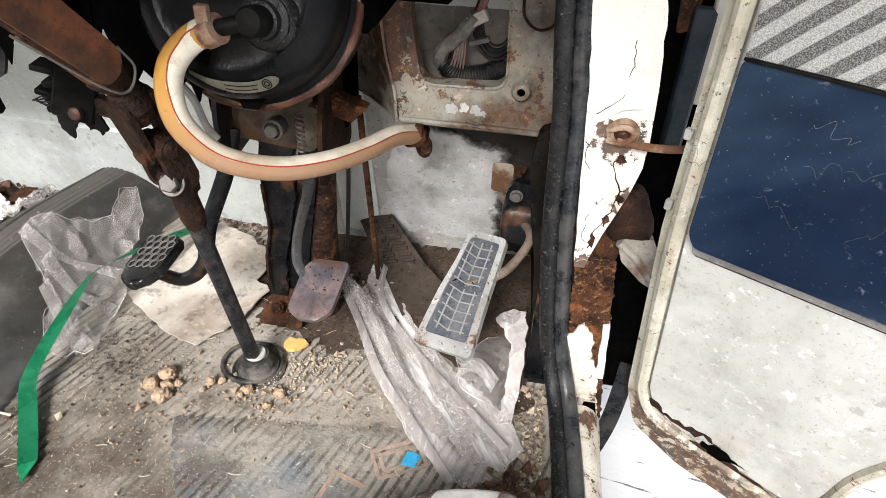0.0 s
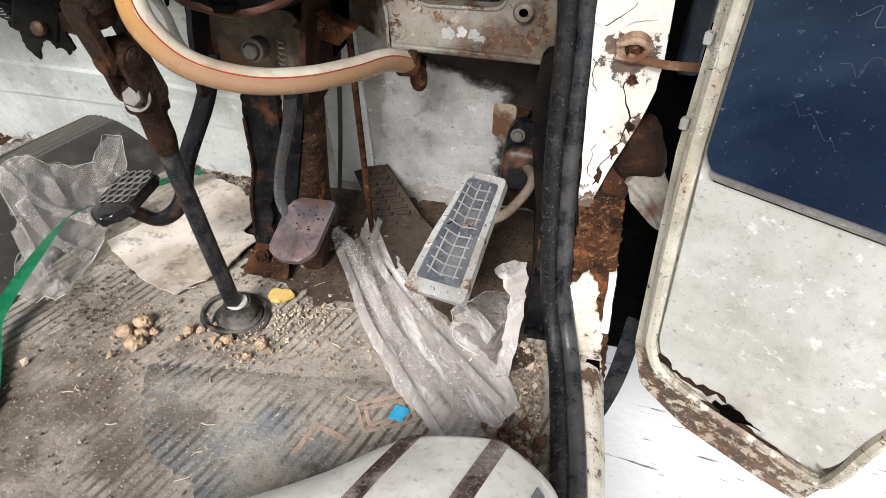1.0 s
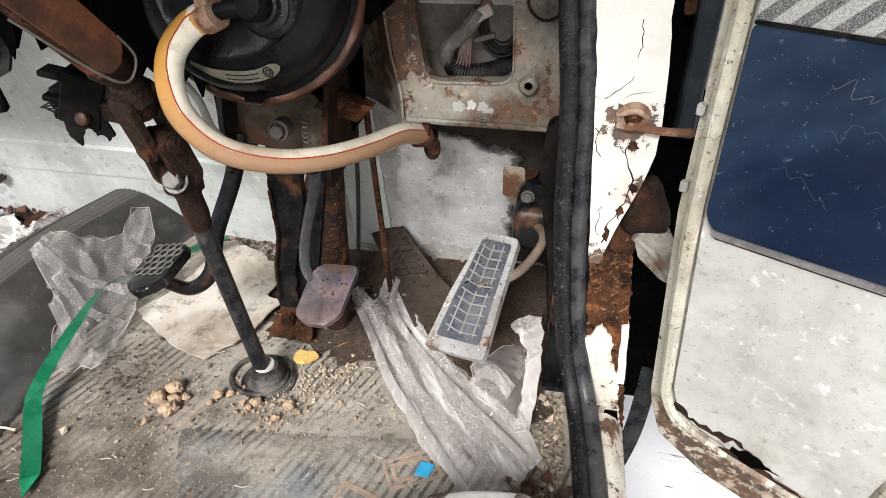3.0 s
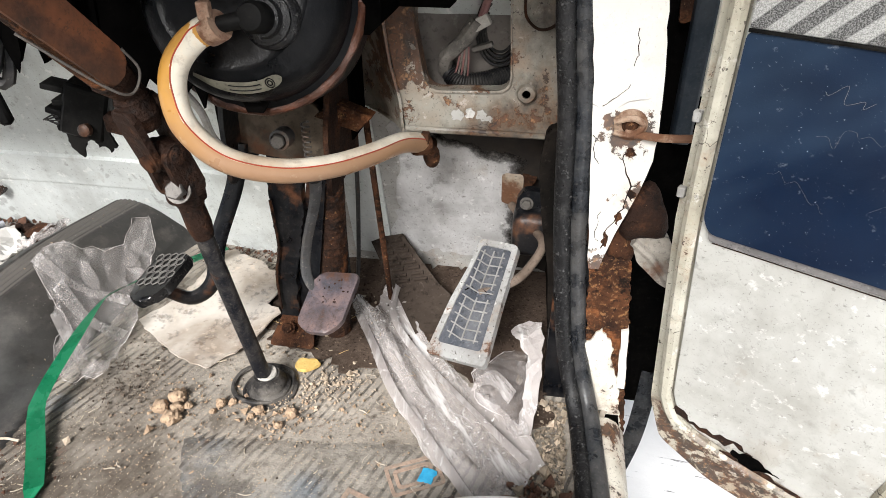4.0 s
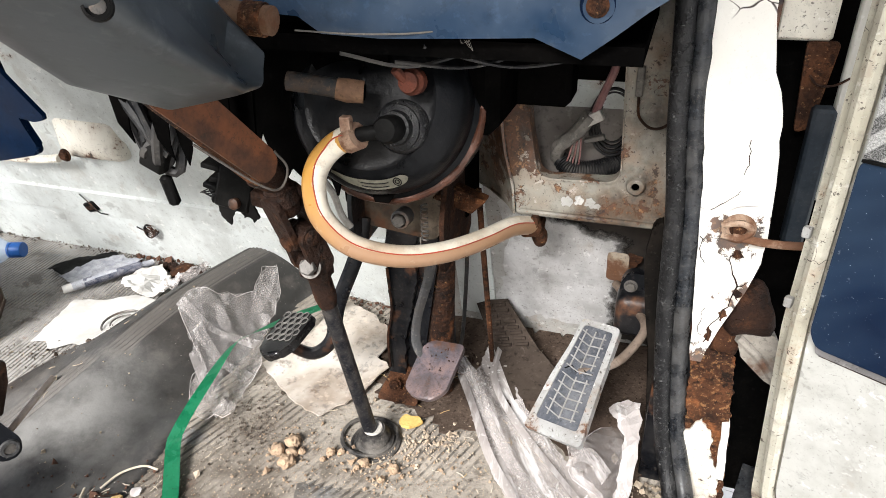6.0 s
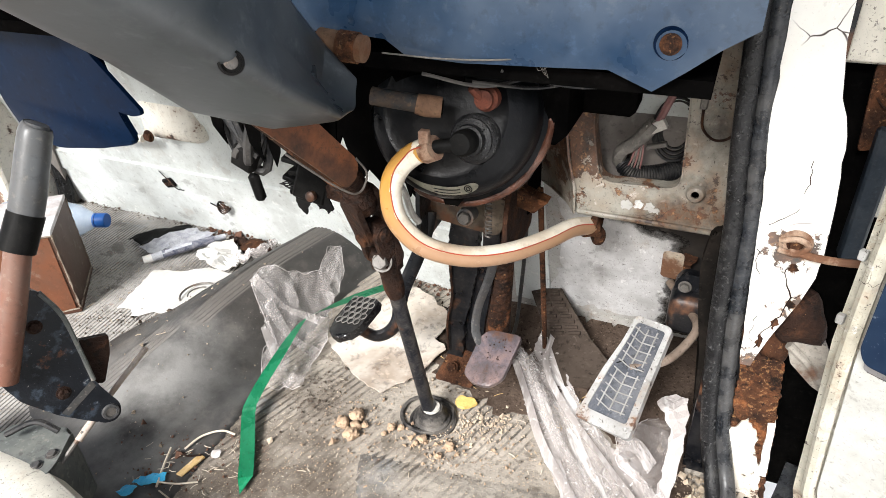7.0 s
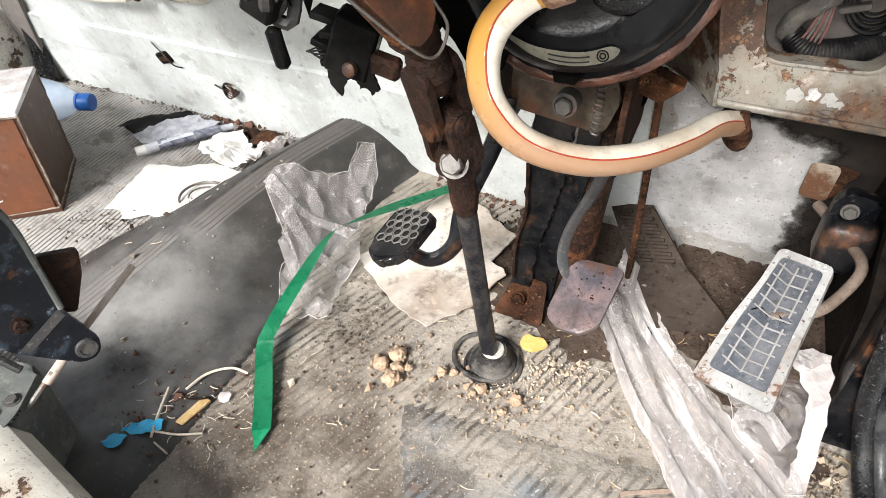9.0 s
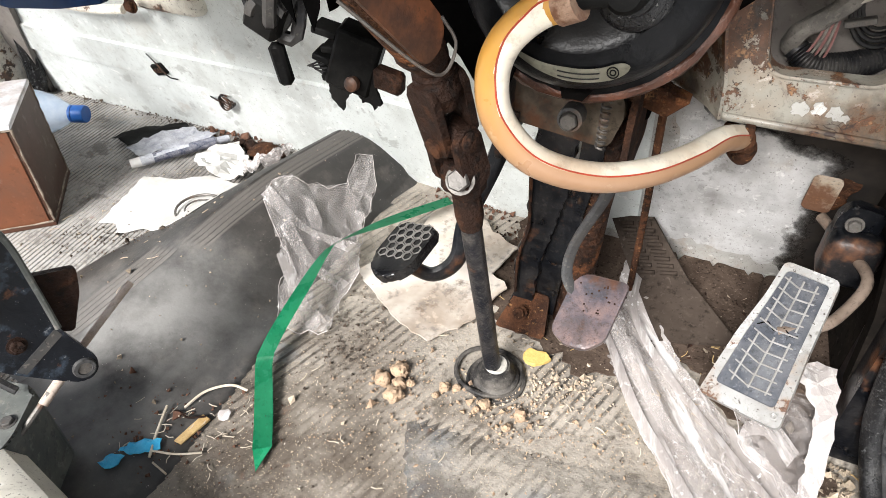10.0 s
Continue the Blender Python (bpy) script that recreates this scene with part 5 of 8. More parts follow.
def build_accelerator():
    a = thing("accelerator_pedal", "accelerator pedal with worn white frame and cracked ribbed rubber", "pedal", (0.25, 0.7, 0.12))
    m = axes((0.2445, 0.6195, 0.1055), (0.074, -0.027, 0.010), (0.028, 0.130, 0.084))
    outer = rounded([(-0.038, 0.0), (0.037, 0.0), (0.031, 0.075), (0.027, 0.152), (-0.024, 0.154), (-0.026, 0.115), (-0.033, 0.07)], 0.007, 4)
    inner = rounded([(-0.0285, 0.016), (0.0265, 0.016), (0.023, 0.075), (0.0205, 0.144), (-0.0185, 0.146), (-0.021, 0.112), (-0.0255, 0.07)], 0.005, 4)
    part("frame", rim(outer, inner, m, -0.006, 0.004), M_ALLOY, a, "worn white metal frame")
    pad = part("rubber_pad", prism(inner, m, -0.004, 0.002), M_PADRUB, a, "blue-grey rubber pad")

    def width(v):
        return 0.026 - 0.007 * v / 0.15

    for s in (-0.42, 0.0, 0.42):
        line = [m @ Vector((s * width(v) * 1.5 - 0.001, v, 0.0028)) for v in (0.024, 0.05, 0.078)]
        part("long_ridge", tube(line, 0.0010, 6, 3), M_RIDGE, pad)
        line = [m @ Vector((s * width(v) * 1.5 - 0.001, v, 0.0028)) for v in (0.090, 0.115, 0.140)]
        part("long_ridge", tube(line, 0.0010, 6, 3), M_RIDGE, pad)
    for k in range(10):
        v = 0.026 + 0.0118 * k
        w = width(v) * 0.86
        line = [m @ Vector((-w - 0.001, v + 0.006, 0.0028)), m @ Vector((-0.003, v, 0.0028)), m @ Vector((w - 0.002, v + 0.001, 0.0028))]
        part("cross_ridge", tube(line, 0.0009, 6, 1, smooth=False), M_RIDGE, pad)
    crack = [m @ Vector((x, 0.087 + 0.003 * math.sin(x * 400), 0.0024)) for x in (-0.02, -0.012, -0.005, 0.003, 0.010, 0.016)]
    part("crack", tube(crack, 0.0007, 5, 2), M_DARK, pad)
    for x, v in ((0.029, 0.010), (-0.029, 0.010), (0.0195, 0.148), (-0.0165, 0.150)):
        part("screw", lathe([(0.0036, 0.0), (0.0036, 0.0008), (0.0024, 0.0012), (0.0012, 0.0004), (0, 0.0004)], m @ Matrix.Translation((x, v, 0.004)), 14), M_ALLOY, a)
    part("stem", tube([(0.262, 0.690, 0.150), (0.293, 0.700, 0.160), (0.312, 0.722, 0.164), (0.330, 0.762, 0.180), (0.312, 0.800, 0.184), (0.285, 0.84, 0.190)], 0.0056, 10, 6), M_STEM, a, "bent tan rust-stained stem")
    part("backing_plate", prism(rounded([(-0.018, 0.03), (0.018, 0.03), (0.015, 0.13), (-0.015, 0.13)], 0.004), m, -0.012, -0.006), M_RUST_D, a)
    b = thing("pedal_bracket", "black steel pedal bracket with a single bolt", "bracket", (0.31, 0.8, 0.2))
    part("plate", prism(rounded([(0.292, 0.178), (0.330, 0.172), (0.334, 0.226), (0.302, 0.230), (0.293, 0.215)], 0.006), axes((0, 0.80, 0), (1, 0, 0), (0, 0.05, 1)), -0.012, 0.004, 0.002), M_BLACK, b)
    part("black_box", box((0.290, 0.782, 0.145), (0.342, 0.83, 0.205), None, 0.012, seg=3), M_BLACK, b, "black rounded box")
    bolt((0.306, 0.793, 0.2185), (0, -1, 0.1), 0.0065, 0.006, b, M_STEEL)
    w = thing("wall_plate", "small rust-edged cream plate on the front panel", "plate", (0.28, 0.86, 0.22))
    pm = axes((0.285, 0.876, 0.197), (1, 0, 0), (0, -0.3, 1))
    part("plate", prism(rounded([(-0.016, -0.026), (0.013, -0.028), (0.013, 0.026), (-0.016, 0.026)], 0.005), pm, 0, 0.004, 0.001), M_PLATETAN, w)
    part("rust_stain", prism([tuple(q) for q in torn([(0.010, -0.024), (0.026, -0.01), (0.030, 0.022), (0.012, 0.026)], 0.003, 0.006, 9)], pm, -0.002, 0.002), M_RUST, w, "rust bleeding from the plate")


def build_brake():
    b = thing("brake_pedal", "brake pedal with a worn pinkish rubber pad", "pedal", (0.09, 0.64, 0.15))
    m = axes((0.0925, 0.647, 0.150), (0.052, -0.002, 0.003), (0.008, 0.068, 0.038))
    out = rounded([(-0.030, -0.030), (-0.016, -0.040), (0.008, -0.041), (0.023, -0.026), (0.031, 0.036), (-0.014, 0.036), (-0.024, 0.022)], 0.006, 4)
    pad = part("pad", prism(out, m, -0.005, 0.003, 0.0015, seg=2), M_PINK, b, "pale worn rubber pad, pitted")
    rnd = random.Random(3)
    for k in range(16):
        x, y = rnd.uniform(-0.016, 0.022), rnd.uniform(-0.004, 0.030)
        part("stud", lathe([(0.0011, 0), (0.0008, 0.0007), (0, 0.0007)], m @ Matrix.Translation((x, y, 0.003)), 6), M_RUST_D, pad)
    part("arm", tube([(0.092, 0.652, 0.300), (0.085, 0.660, 0.27), (0.064, 0.672, 0.205), (0.062, 0.668, 0.168), (0.080, 0.655, 0.148)], [0.0070, 0.0070, 0.0066, 0.0066, 0.006], 8, 6, flat=0.6), M_GREYBAR, b, "grey worn pedal arm")
    p = thing("pedal_post", "black and rust pedal support posts", "bracket", (0.03, 0.74, 0.0))
    o = torn([(-0.004, 0.30), (0.041, 0.30), (0.034, 0.20), (0.014, 0.115), (0.010, 0.03), (0.030, 0.004), (-0.022, 0.004), (-0.012, 0.06), (-0.014, 0.12), (-0.003, 0.16), (-0.006, 0.223)], 0.0016, 0.006, 5)
    part("post", prism([tuple(q) for q in o], axes((0, 0.742, 0), (1, 0, 0), (0, 0.0, 1)), -0.014, 0.0, 0.002), M_BLACK, p, "chipped black post with a ragged edge")
    part("web", prism([(0.042, 0.30), (0.066, 0.30), (0.065, 0.25), (0.043, 0.112), (0.036, 0.02), (0.006, 0.02), (0.012, 0.09), (0.041, 0.25)], axes((0, 0.752, 0), (1, 0, 0), (0, 0.0, 1)), -0.006, 0.0, 0.001), M_BLACK, p, "blue-black pressed web")
    part("rib", tube([(-0.004, 0.738, 0.225), (-0.001, 0.737, 0.16), (-0.010, 0.737, 0.115), (-0.010, 0.736, 0.06)], 0.0019, 8, 4, rough=0.3), M_RUST_D, p, "rusted edge of the post")
    part("foot", prism(rounded([(-0.028, -0.004), (0.036, -0.004), (0.030, 0.05), (-0.010, 0.05)], 0.006), axes((0, 0.722, 0.012), (1, 0, 0), (0, 0.6, 0.8)), 0, 0.004, 0.001), M_RUST, p, "rusty red foot plate")
    bolt((0.002, 0.722, 0.040), (0, -0.8, 0.6), 0.007, 0.006, p, M_RUST)
    part("pedal_tube", tube([(0.068, 0.772, 0.33), (0.066, 0.772, 0.25), (0.060, 0.772, 0.15), (0.056, 0.772, 0.10), (0.052, 0.772, 0.004)], [0.014, 0.0145, 0.0175, 0.019, 0.020], 18, 6, rough=0.04), M_PIPERUST, p, "rusty tubular post")
    r = thing("throttle_rod", "thin rusty rod running down to the floor", "rod", (0.11, 0.86, 0.0))
    part("rod", tube([(0.108, 0.79, 0.33), (0.110, 0.80, 0.254), (0.112, 0.82, 0.14), (0.112, 0.85, 0.01)], 0.0042, 8, 4), M_RUST, r)
    c = thing("speedometer_cable", "grey cable hanging down the front panel", "cable", (0.05, 0.9, 0.0))
    part("cable", tube([(0.072, 0.86, 0.34), (0.070, 0.86, 0.2), (0.062, 0.87, 0.10), (0.058, 0.865, 0.035), (0.052, 0.86, 0.005)], 0.0032, 8, 6), M_GREYBAR, c)
    g = thing("brake_pipe", "thin grey pipe down the front panel", "pipe", (0.045, 0.86, 0.0))
    part("pipe", tube([(0.050, 0.86, 0.30), (0.047, 0.86, 0.21), (0.044, 0.865, 0.08), (0.044, 0.87, 0.004)], 0.0026, 8, 4), M_GREYBAR, g)
    s = thing("side_plate", "dirty white steel strip on the front panel", "strip", (0.07, 0.9, 0.1))
    part("strip", prism([(0.035, 0.04), (0.098, 0.035), (0.094, 0.34), (0.04, 0.34)], axes((0, wall_y(0) - 0.018, 0), (1, 0, 0), (0, -0.3, 1)), 0, 0.004, 0.001), M_WALL, s)


def build_clutch():
    c = thing("clutch_pedal", "clutch pedal with a glossy black honeycomb pad", "pedal", (-0.1, 0.67, 0.15))
    m = axes((-0.110, 0.640, 0.168), (0.052, -0.010, 0.015), (0.0105, 0.068, 0.018))
    out = rounded([(-0.030, -0.020), (-0.014, -0.040), (0.010, -0.040), (0.026, -0.020), (0.029, 0.034), (-0.026, 0.036)], 0.009, 4)
    pad = part("pad", prism(out, m, -0.012, 0.0, 0.004, seg=3), M_GLOSS, c, "glossy black rubber pad")
    for i in range(4):
        for j in range(5):
            x = -0.019 + 0.0115 * i + (0.0057 if j % 2 else 0)
            y = -0.010 + 0.0100 * j
            if x > 0.0215 or y > 0.033:
                continue
            ring = [m @ Vector((x + 0.0055 * math.cos(a), y + 0.0055 * math.sin(a), 0.0008)) for a in [math.pi / 6 + math.pi / 3 * k for k in range(7)]]
            part("honeycomb_ridge", tube(ring, 0.0008, 5, 1, smooth=False), M_HEXLINE, pad)
    part("arm", tube([(-0.028, 0.735, 0.30), (-0.037, 0.720, 0.25), (-0.056, 0.690, 0.188), (-0.058, 0.668, 0.148), (-0.080, 0.653, 0.130), (-0.107, 0.643, 0.144)], [0.011, 0.011, 0.011, 0.0105, 0.01, 0.009], 10, 6, flat=0.7), M_BLACK, c, "black bent pedal arm")


def build_steering():
    s = thing("steering_shaft", "pitted rusty steering shaft with a universal joint", "steering shaft", (0.0, 0.64, 0.0))
    foot, top = Vector((0.0, 0.645, 0.0)), Vector((-0.020, 0.597, 0.296))
    part("shaft", tube([foot, foot.lerp(top, 0.4), top], 0.0096, 14, 3, rough=0.06), M_SHAFT, s, "pitted dark steel rod")
    d = (top - foot).normalized()
    part("collar", tube([top - d * 0.045, top - d * 0.030, top - d * 0.005, top + d * 0.02], [0.0105, 0.013, 0.0125, 0.015], 14, 3), M_RUST_D, s)
    cross = Vector((-0.028, 0.586, 0.352))
    e = Vector((0.9, -0.4, 0.15)).normalized()
    up = Vector((-0.035, 0.570, 0.410))
    g = Vector((0.35, 0.85, 0.30)).normalized()

    def yoke(base, tip, pin, half, wide, material):
        """A forked yoke: a collar and two flat lugs that hold the cross."""
        ax = (tip - base).normalized()
        pin = (pin - ax * pin.dot(ax)).normalized()
        length = (tip - base).length
        part("yoke_collar", tube([base - ax * 0.012, base + ax * 0.004, base + ax * 0.016], [0.0125, 0.0165, 0.018], 16, 3), material, s)
        part("yoke_web", tube([base, base + ax * length * 0.30, base + ax * length * 0.52], [0.0165, 0.0155, 0.012], 12, 3), material, s)
        for k in (-1, 1):
            q = axes(base + pin * half * k, pin.cross(ax), ax)
            w = wide
            lug = rounded([(-w, 0.004), (w, 0.004), (w * 0.85, length + 0.010), (-w * 0.85, length + 0.010)], w * 0.7, 5)
            lo, hi = (-0.0035, 0.0035)
            part("yoke_lug", prism(lug, q, lo, hi, 0.0015), material, s)
            part("bearing_cap", lathe([(0.0085, 0), (0.0085, 0.003), (0.006, 0.004), (0, 0.004)], axes(tip + pin * (half * k + 0.0036 * k), pin.orthogonal(), (pin * k).cross(pin.orthogonal())), 16), M_RUST_D, s)

    yoke(top + d * 0.006, cross, e, 0.0165, 0.0150, M_BROWN)
    yoke(up, cross, g, 0.0150, 0.0150, M_BROWN)
    part("cross_body", lump(cross, 0.0165, 2, 1.0), M_BROWN, s)
    part("cross_pin", tube([cross - e * 0.016, cross + e * 0.016], 0.0075, 12, 1), M_RUST_D, s)
    part("cross_pin", tube([cross - g * 0.015, cross + g * 0.015], 0.0075, 12, 1), M_RUST_D, s)
    bolt(top + d * 0.012 + Vector((0.004, -0.016, 0.008)), (0.1, -0.85, 0.5), 0.0095, 0.012, s, M_STEEL, label="bright pinch bolt")
    part("pinch_lug", box((-0.018, -0.012, -0.014), (0.018, 0.012, 0.014), Matrix.Translation(top + d * 0.012), 0.005), M_BROWN, s)
    b = thing("shaft_boot", "black rubber floor boot with a white ring round the shaft", "rubber boot", (0, 0.645, 0))
    m = axes((0.002, 0.645, 0.0), (1, 0, 0), (0, 1, 0.1))
    part("boot", lathe([(0.035, 0.0), (0.0345, 0.003), (0.032, 0.0045), (0.030, 0.003), (0.027, 0.004), (0.0265, 0.009), (0.0225, 0.012), (0.0215, 0.018), (0.0175, 0.022), (0.0160, 0.030), (0.012, 0.030)], m, 36), M_BOOT, b)
    part("ring", lathe([(0.0128, 0.030), (0.0134, 0.0315), (0.0124, 0.0335), (0.0108, 0.0335), (0.0100, 0.031)], m, 28), M_TANRING, b, "off-white plastic ring")
    part("seat_ring", tube([(-0.009 + 0.039 * math.cos(a), 0.651 + 0.036 * math.sin(a), 0.0035 + 0.0015 * math.sin(3 * a)) for a in [2 * math.pi * k / 30 for k in range(31)]], 0.0030, 8, 1, rough=0.25, smooth=False), M_BOOT, b, "loose rubber seat ring under the boot")
    # column
    c = thing("steering_column", "rusty steering column tube with a wire clip", "steering column", (-0.04, 0.5, 0.49))
    lo, hi = Vector((-0.034, 0.561, 0.424)), Vector((-0.099, 0.363, 0.672))
    ax = (hi - lo).normalized()
    part("tube", tube([lo + ax * 0.012, hi], 0.0175, 18, 1), M_COLUMN, c)
    part("end_cap", tube([lo - ax * 0.004, lo + ax * 0.016], [0.014, 0.019], 16, 1), M_BROWN, c)
    side = Vector((0.75, -0.45, 0.3))
    side = (side - ax * side.dot(ax)).normalized()
    pm = axes(lo + ax * 0.014 + side * 0.0195, ax, side.cross(ax) * -1)
    part("bracket_plate", prism(rounded([(0.0, -0.015), (0.150, -0.021), (0.150, 0.019), (0.004, 0.016)], 0.0145, 6), pm, 0.0, 0.004, 0.001), M_PLATE, c, "orange-rusted bracket plate")
    clip = [lo + ax * 0.095 + side * 0.004 - pm.col[1].to_3d() * 0.021, lo + ax * 0.03 + side * 0.022 - pm.col[1].to_3d() * 0.019, lo + ax * 0.006 + side * 0.024 - pm.col[1].to_3d() * 0.010, lo + ax * 0.010 + side * 0.024 + pm.col[1].to_3d() * 0.010, lo + ax * 0.03 + side * 0.02 + pm.col[1].to_3d() * 0.016]
    part("wire_clip", tube(clip, 0.0012, 6, 8), M_STEEL, c, "pale bent wire clip")
    # shroud at the top of the column
    h = thing("column_shroud", "grey plastic steering column shroud with a screw hole", "column shroud", (-0.02, 0.42, 0.55))
    rows, bm = [], bmesh.new()
    for c0, w, t, right, left in [((0.008, 0.474, 0.548), 0.036, 0.016, 0.9, 1.0), ((0.006, 0.455, 0.565), 0.050, 0.034, 0.28, 1.0), ((-0.006, 0.40, 0.606), 0.062, 0.042, 0.6, 1.0), ((-0.014, 0.33, 0.662), 0.066, 0.046, 1.0, 0.35), ((-0.020, 0.24, 0.735), 0.066, 0.050, 1.0, 0.1)]:
        q = axes(c0, (1, -0.12, 0.26), (-0.1, 0.62, 0.78))
        ring = []
        for a in [2 * math.pi * k / 28 for k in range(28)]:
            ca, sa = math.cos(a), math.sin(a)
            full = right + (1 - right) * max(0.0, -sa) ** 0.5 if ca > 0 else left + (1 - left) * max(0.0, sa) ** 0.5
            ring.append(bm.verts.new(q @ Vector((full * w * math.copysign(abs(ca) ** 0.28, ca), t * math.copysign(abs(sa) ** 0.36, sa), 0))))
        rows.append(ring)
    for a, b2 in zip(rows, rows[1:]):
        for k in range(28):
            bm.faces.new((a[k], a[(k + 1) % 28], b2[(k + 1) % 28], b2[k]))
    part("shell", bm, M_COWL, h)
    n = Vector((0.256, -0.295, 0.107)).normalized()
    hm = axes((0.0478, 0.3264, 0.6222), n.orthogonal(), n.cross(n.orthogonal()))
    part("screw_hole", lathe([(0.0078, -0.002), (0.0074, 0.0016), (0.0060, 0.0022), (0.0058, 0.0), (0, 0.0)], hm, 20), M_PLASTIC, h)
    part("screw", lathe([(0.0042, 0.0004), (0.0034, 0.0010), (0, 0.0010)], hm, 14), M_STEEL, h)


M_BANDRUST = plain("coppery_rust", (0.085, 0.028, 0.013), (0.022, 0.009, 0.006), 45.0, 0.4, 0.2, dust=0.35, dust_c=(0.17, 0.075, 0.042), bump=1.0, grain=1.0, spec=0.4)


def build_booster():
    b = thing("brake_booster", "black dome-shaped brake booster with a rusty clamp band", "brake booster", (0.06, 0.63, 0.48))
    m = axes((0.0515, 0.671, 0.470), (1, 0.061, 0), (0, 0.382, 1))
    part("dome", lathe([(0.092, -0.05), (0.092, 0.008), (0.096, 0.010), (0.096, 0.018), (0.091, 0.022), (0.090, 0.046), (0.086, 0.058), (0.078, 0.066), (0.066, 0.071), (0.060, 0.069), (0.045, 0.074), (0.030, 0.076), (0, 0.076)], m, 64), M_BOOST, b)
    ring = [m @ Vector((0.0973 * math.cos(a), 0.0973 * math.sin(a), 0.014)) for a in [2 * math.pi * k / 48 for k in range(49)]]
    part("clamp_band", tube(ring, 0.0052, 8, 1, rough=0.35, smooth=False), M_BANDRUST, b, "coppery rusty clamp band")
    # curved label below the hub
    face = [(0.0, 0.0765), (0.045, 0.0745), (0.060, 0.0695), (0.066, 0.0715), (0.078, 0.0665), (0.086, 0.0585), (0.090, 0.0465), (0.12, 0.0)]

    def on_face(x, y, lift):
        r = math.hypot(x, y)
        for (r0, z0), (r1, z1) in zip(face, face[1:]):
            if r <= r1:
                return m @ Vector((x, y, max(z0 + (z1 - z0) * (r - r0) / (r1 - r0), 0.0) + lift))
        return m @ Vector((x, y, lift))

    mid = spline([(-0.036, -0.0690, 0), (-0.016, -0.0770, 0), (0.006, -0.0795, 0), (0.025, -0.0765, 0), (0.041, -0.0690, 0)], 8)
    bm, rows = bmesh.new(), []
    for k, p in enumerate(mid):
        t = (mid[min(k + 1, len(mid) - 1)] - mid[max(k - 1, 0)]).normalized()
        side = Vector((-t.y, t.x, 0))
        f = k / (len(mid) - 1)
        w = 0.0046 * min(1.0, 0.3 + 1.6 * f) * math.sqrt(max(0.02, 1 - max(0.0, (f - 0.85) / 0.15) ** 2))
        rows.append([bm.verts.new(on_face(p.x + side.x * w * u, p.y + side.y * w * u, 0.0012)) for u in (-1, -0.5, 0, 0.5, 1)])
    for a, b2 in zip(rows, rows[1:]):
        for k in range(4):
            bm.faces.new((a[k], a[k + 1], b2[k + 1], b2[k]))
    bmesh.ops.solidify(bm, geom=bm.faces[:], thickness=0.0008)
    label = part("label", bm, M_LABEL, b, "yellowed curved label with worn print")
    for off in (-0.0022, 0.0012):
        line = [on_face(p.x, p.y + off, 0.0018) for p in mid[12:24]]
        part("print_bar", tube(line, 0.0005, 5, 1, smooth=False), M_PLASTIC, label)
    for rad in (0.0036, 0.0018):
        mark = [on_face(0.0310 + rad * math.cos(a), -0.0745 + rad * math.sin(a), 0.0018) for a in [2 * math.pi * k / 14 for k in range(15)]]
        part("ring_mark", tube(mark, 0.0005, 5, 1, smooth=False), M_PLASTIC, label)
    port = Vector((0.0915, 0.594, 0.475))
    pm = axes(port, (1, 0, 0), (0, 0.25, 1))
    part("grommet", lathe([(0.025, -0.030), (0.025, 0.0), (0.024, 0.003), (0.021, 0.005), (0.021, 0.009), (0.016, 0.011), (0.015, 0.018), (0.009, 0.020), (0, 0.020)], pm, 30), M_RUBBER_B, b, "ringed dark rubber grommet")
    part("valve_knob", lathe([(0.0105, 0.012), (0.0125, 0.018), (0.0125, 0.034), (0.010, 0.039), (0, 0.040)], pm, 22), M_PLASTIC, b, "round black valve cap")
    part("elbow", tube([port + Vector((0.0, -0.028, 0.006)), port + Vector((-0.014, -0.034, 0.005)), port + Vector((-0.032, -0.037, 0.001))], [0.0068, 0.0068, 0.0066], 14, 6), M_PLASTIC, b, "black elbow")
    # hose
    h = thing("vacuum_hose", "yellowed rubber vacuum hose with a red stripe, looping below the booster", "hose", (0.06, 0.6, 0.35))
    line = [(0.060, 0.557, 0.475), (0.041, 0.558, 0.466), (0.0225, 0.556, 0.446), (0.0155, 0.5535, 0.421), (0.022, 0.552, 0.391), (0.0465, 0.561, 0.3605), (0.084, 0.5856, 0.341), (0.119, 0.625, 0.330), (0.1475, 0.676, 0.323), (0.167, 0.724, 0.317), (0.182, 0.761, 0.303)]
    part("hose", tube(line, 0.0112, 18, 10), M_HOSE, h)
    off = Vector((0.45, -0.62, 0.62)).normalized()
    pts = spline(line, 6)
    red, pale = [], []
    for k, p in enumerate(pts):
        t = (pts[min(k + 1, len(pts) - 1)] - pts[max(k - 1, 0)]).normalized()
        o = (off - t * off.dot(t)).normalized()
        inner = t.cross(o).normalized() * (1 if t.cross(o).dot(Vector((0.10, 0.62, 0.45)) - p) > 0 else -1)
        red.append(p + o * 0.0111)
        pale.append(p + (o * 0.50 + inner * 0.866).normalized() * 0.0015)
    part("red_stripe", tube(red, 0.0007, 6, 1, smooth=False), M_REDLINE, h, "thin red stripe")
    part("pale_band", tube(pale, 0.01053, 20, 1, smooth=False), M_HOSE_W, h, "pale cream side of the hose")
    part("clamp", tube([(0.067, 0.556, 0.478), (0.055, 0.558, 0.472)], 0.0124, 16, 1), M_CLAMP, h, "tan rusty hose clamp")
    part("clamp_lug", box((-0.005, -0.004, -0.006), (0.005, 0.004, 0.008), Matrix.Translation((0.058, 0.552, 0.488)), 0.001), M_CLAMP, h)
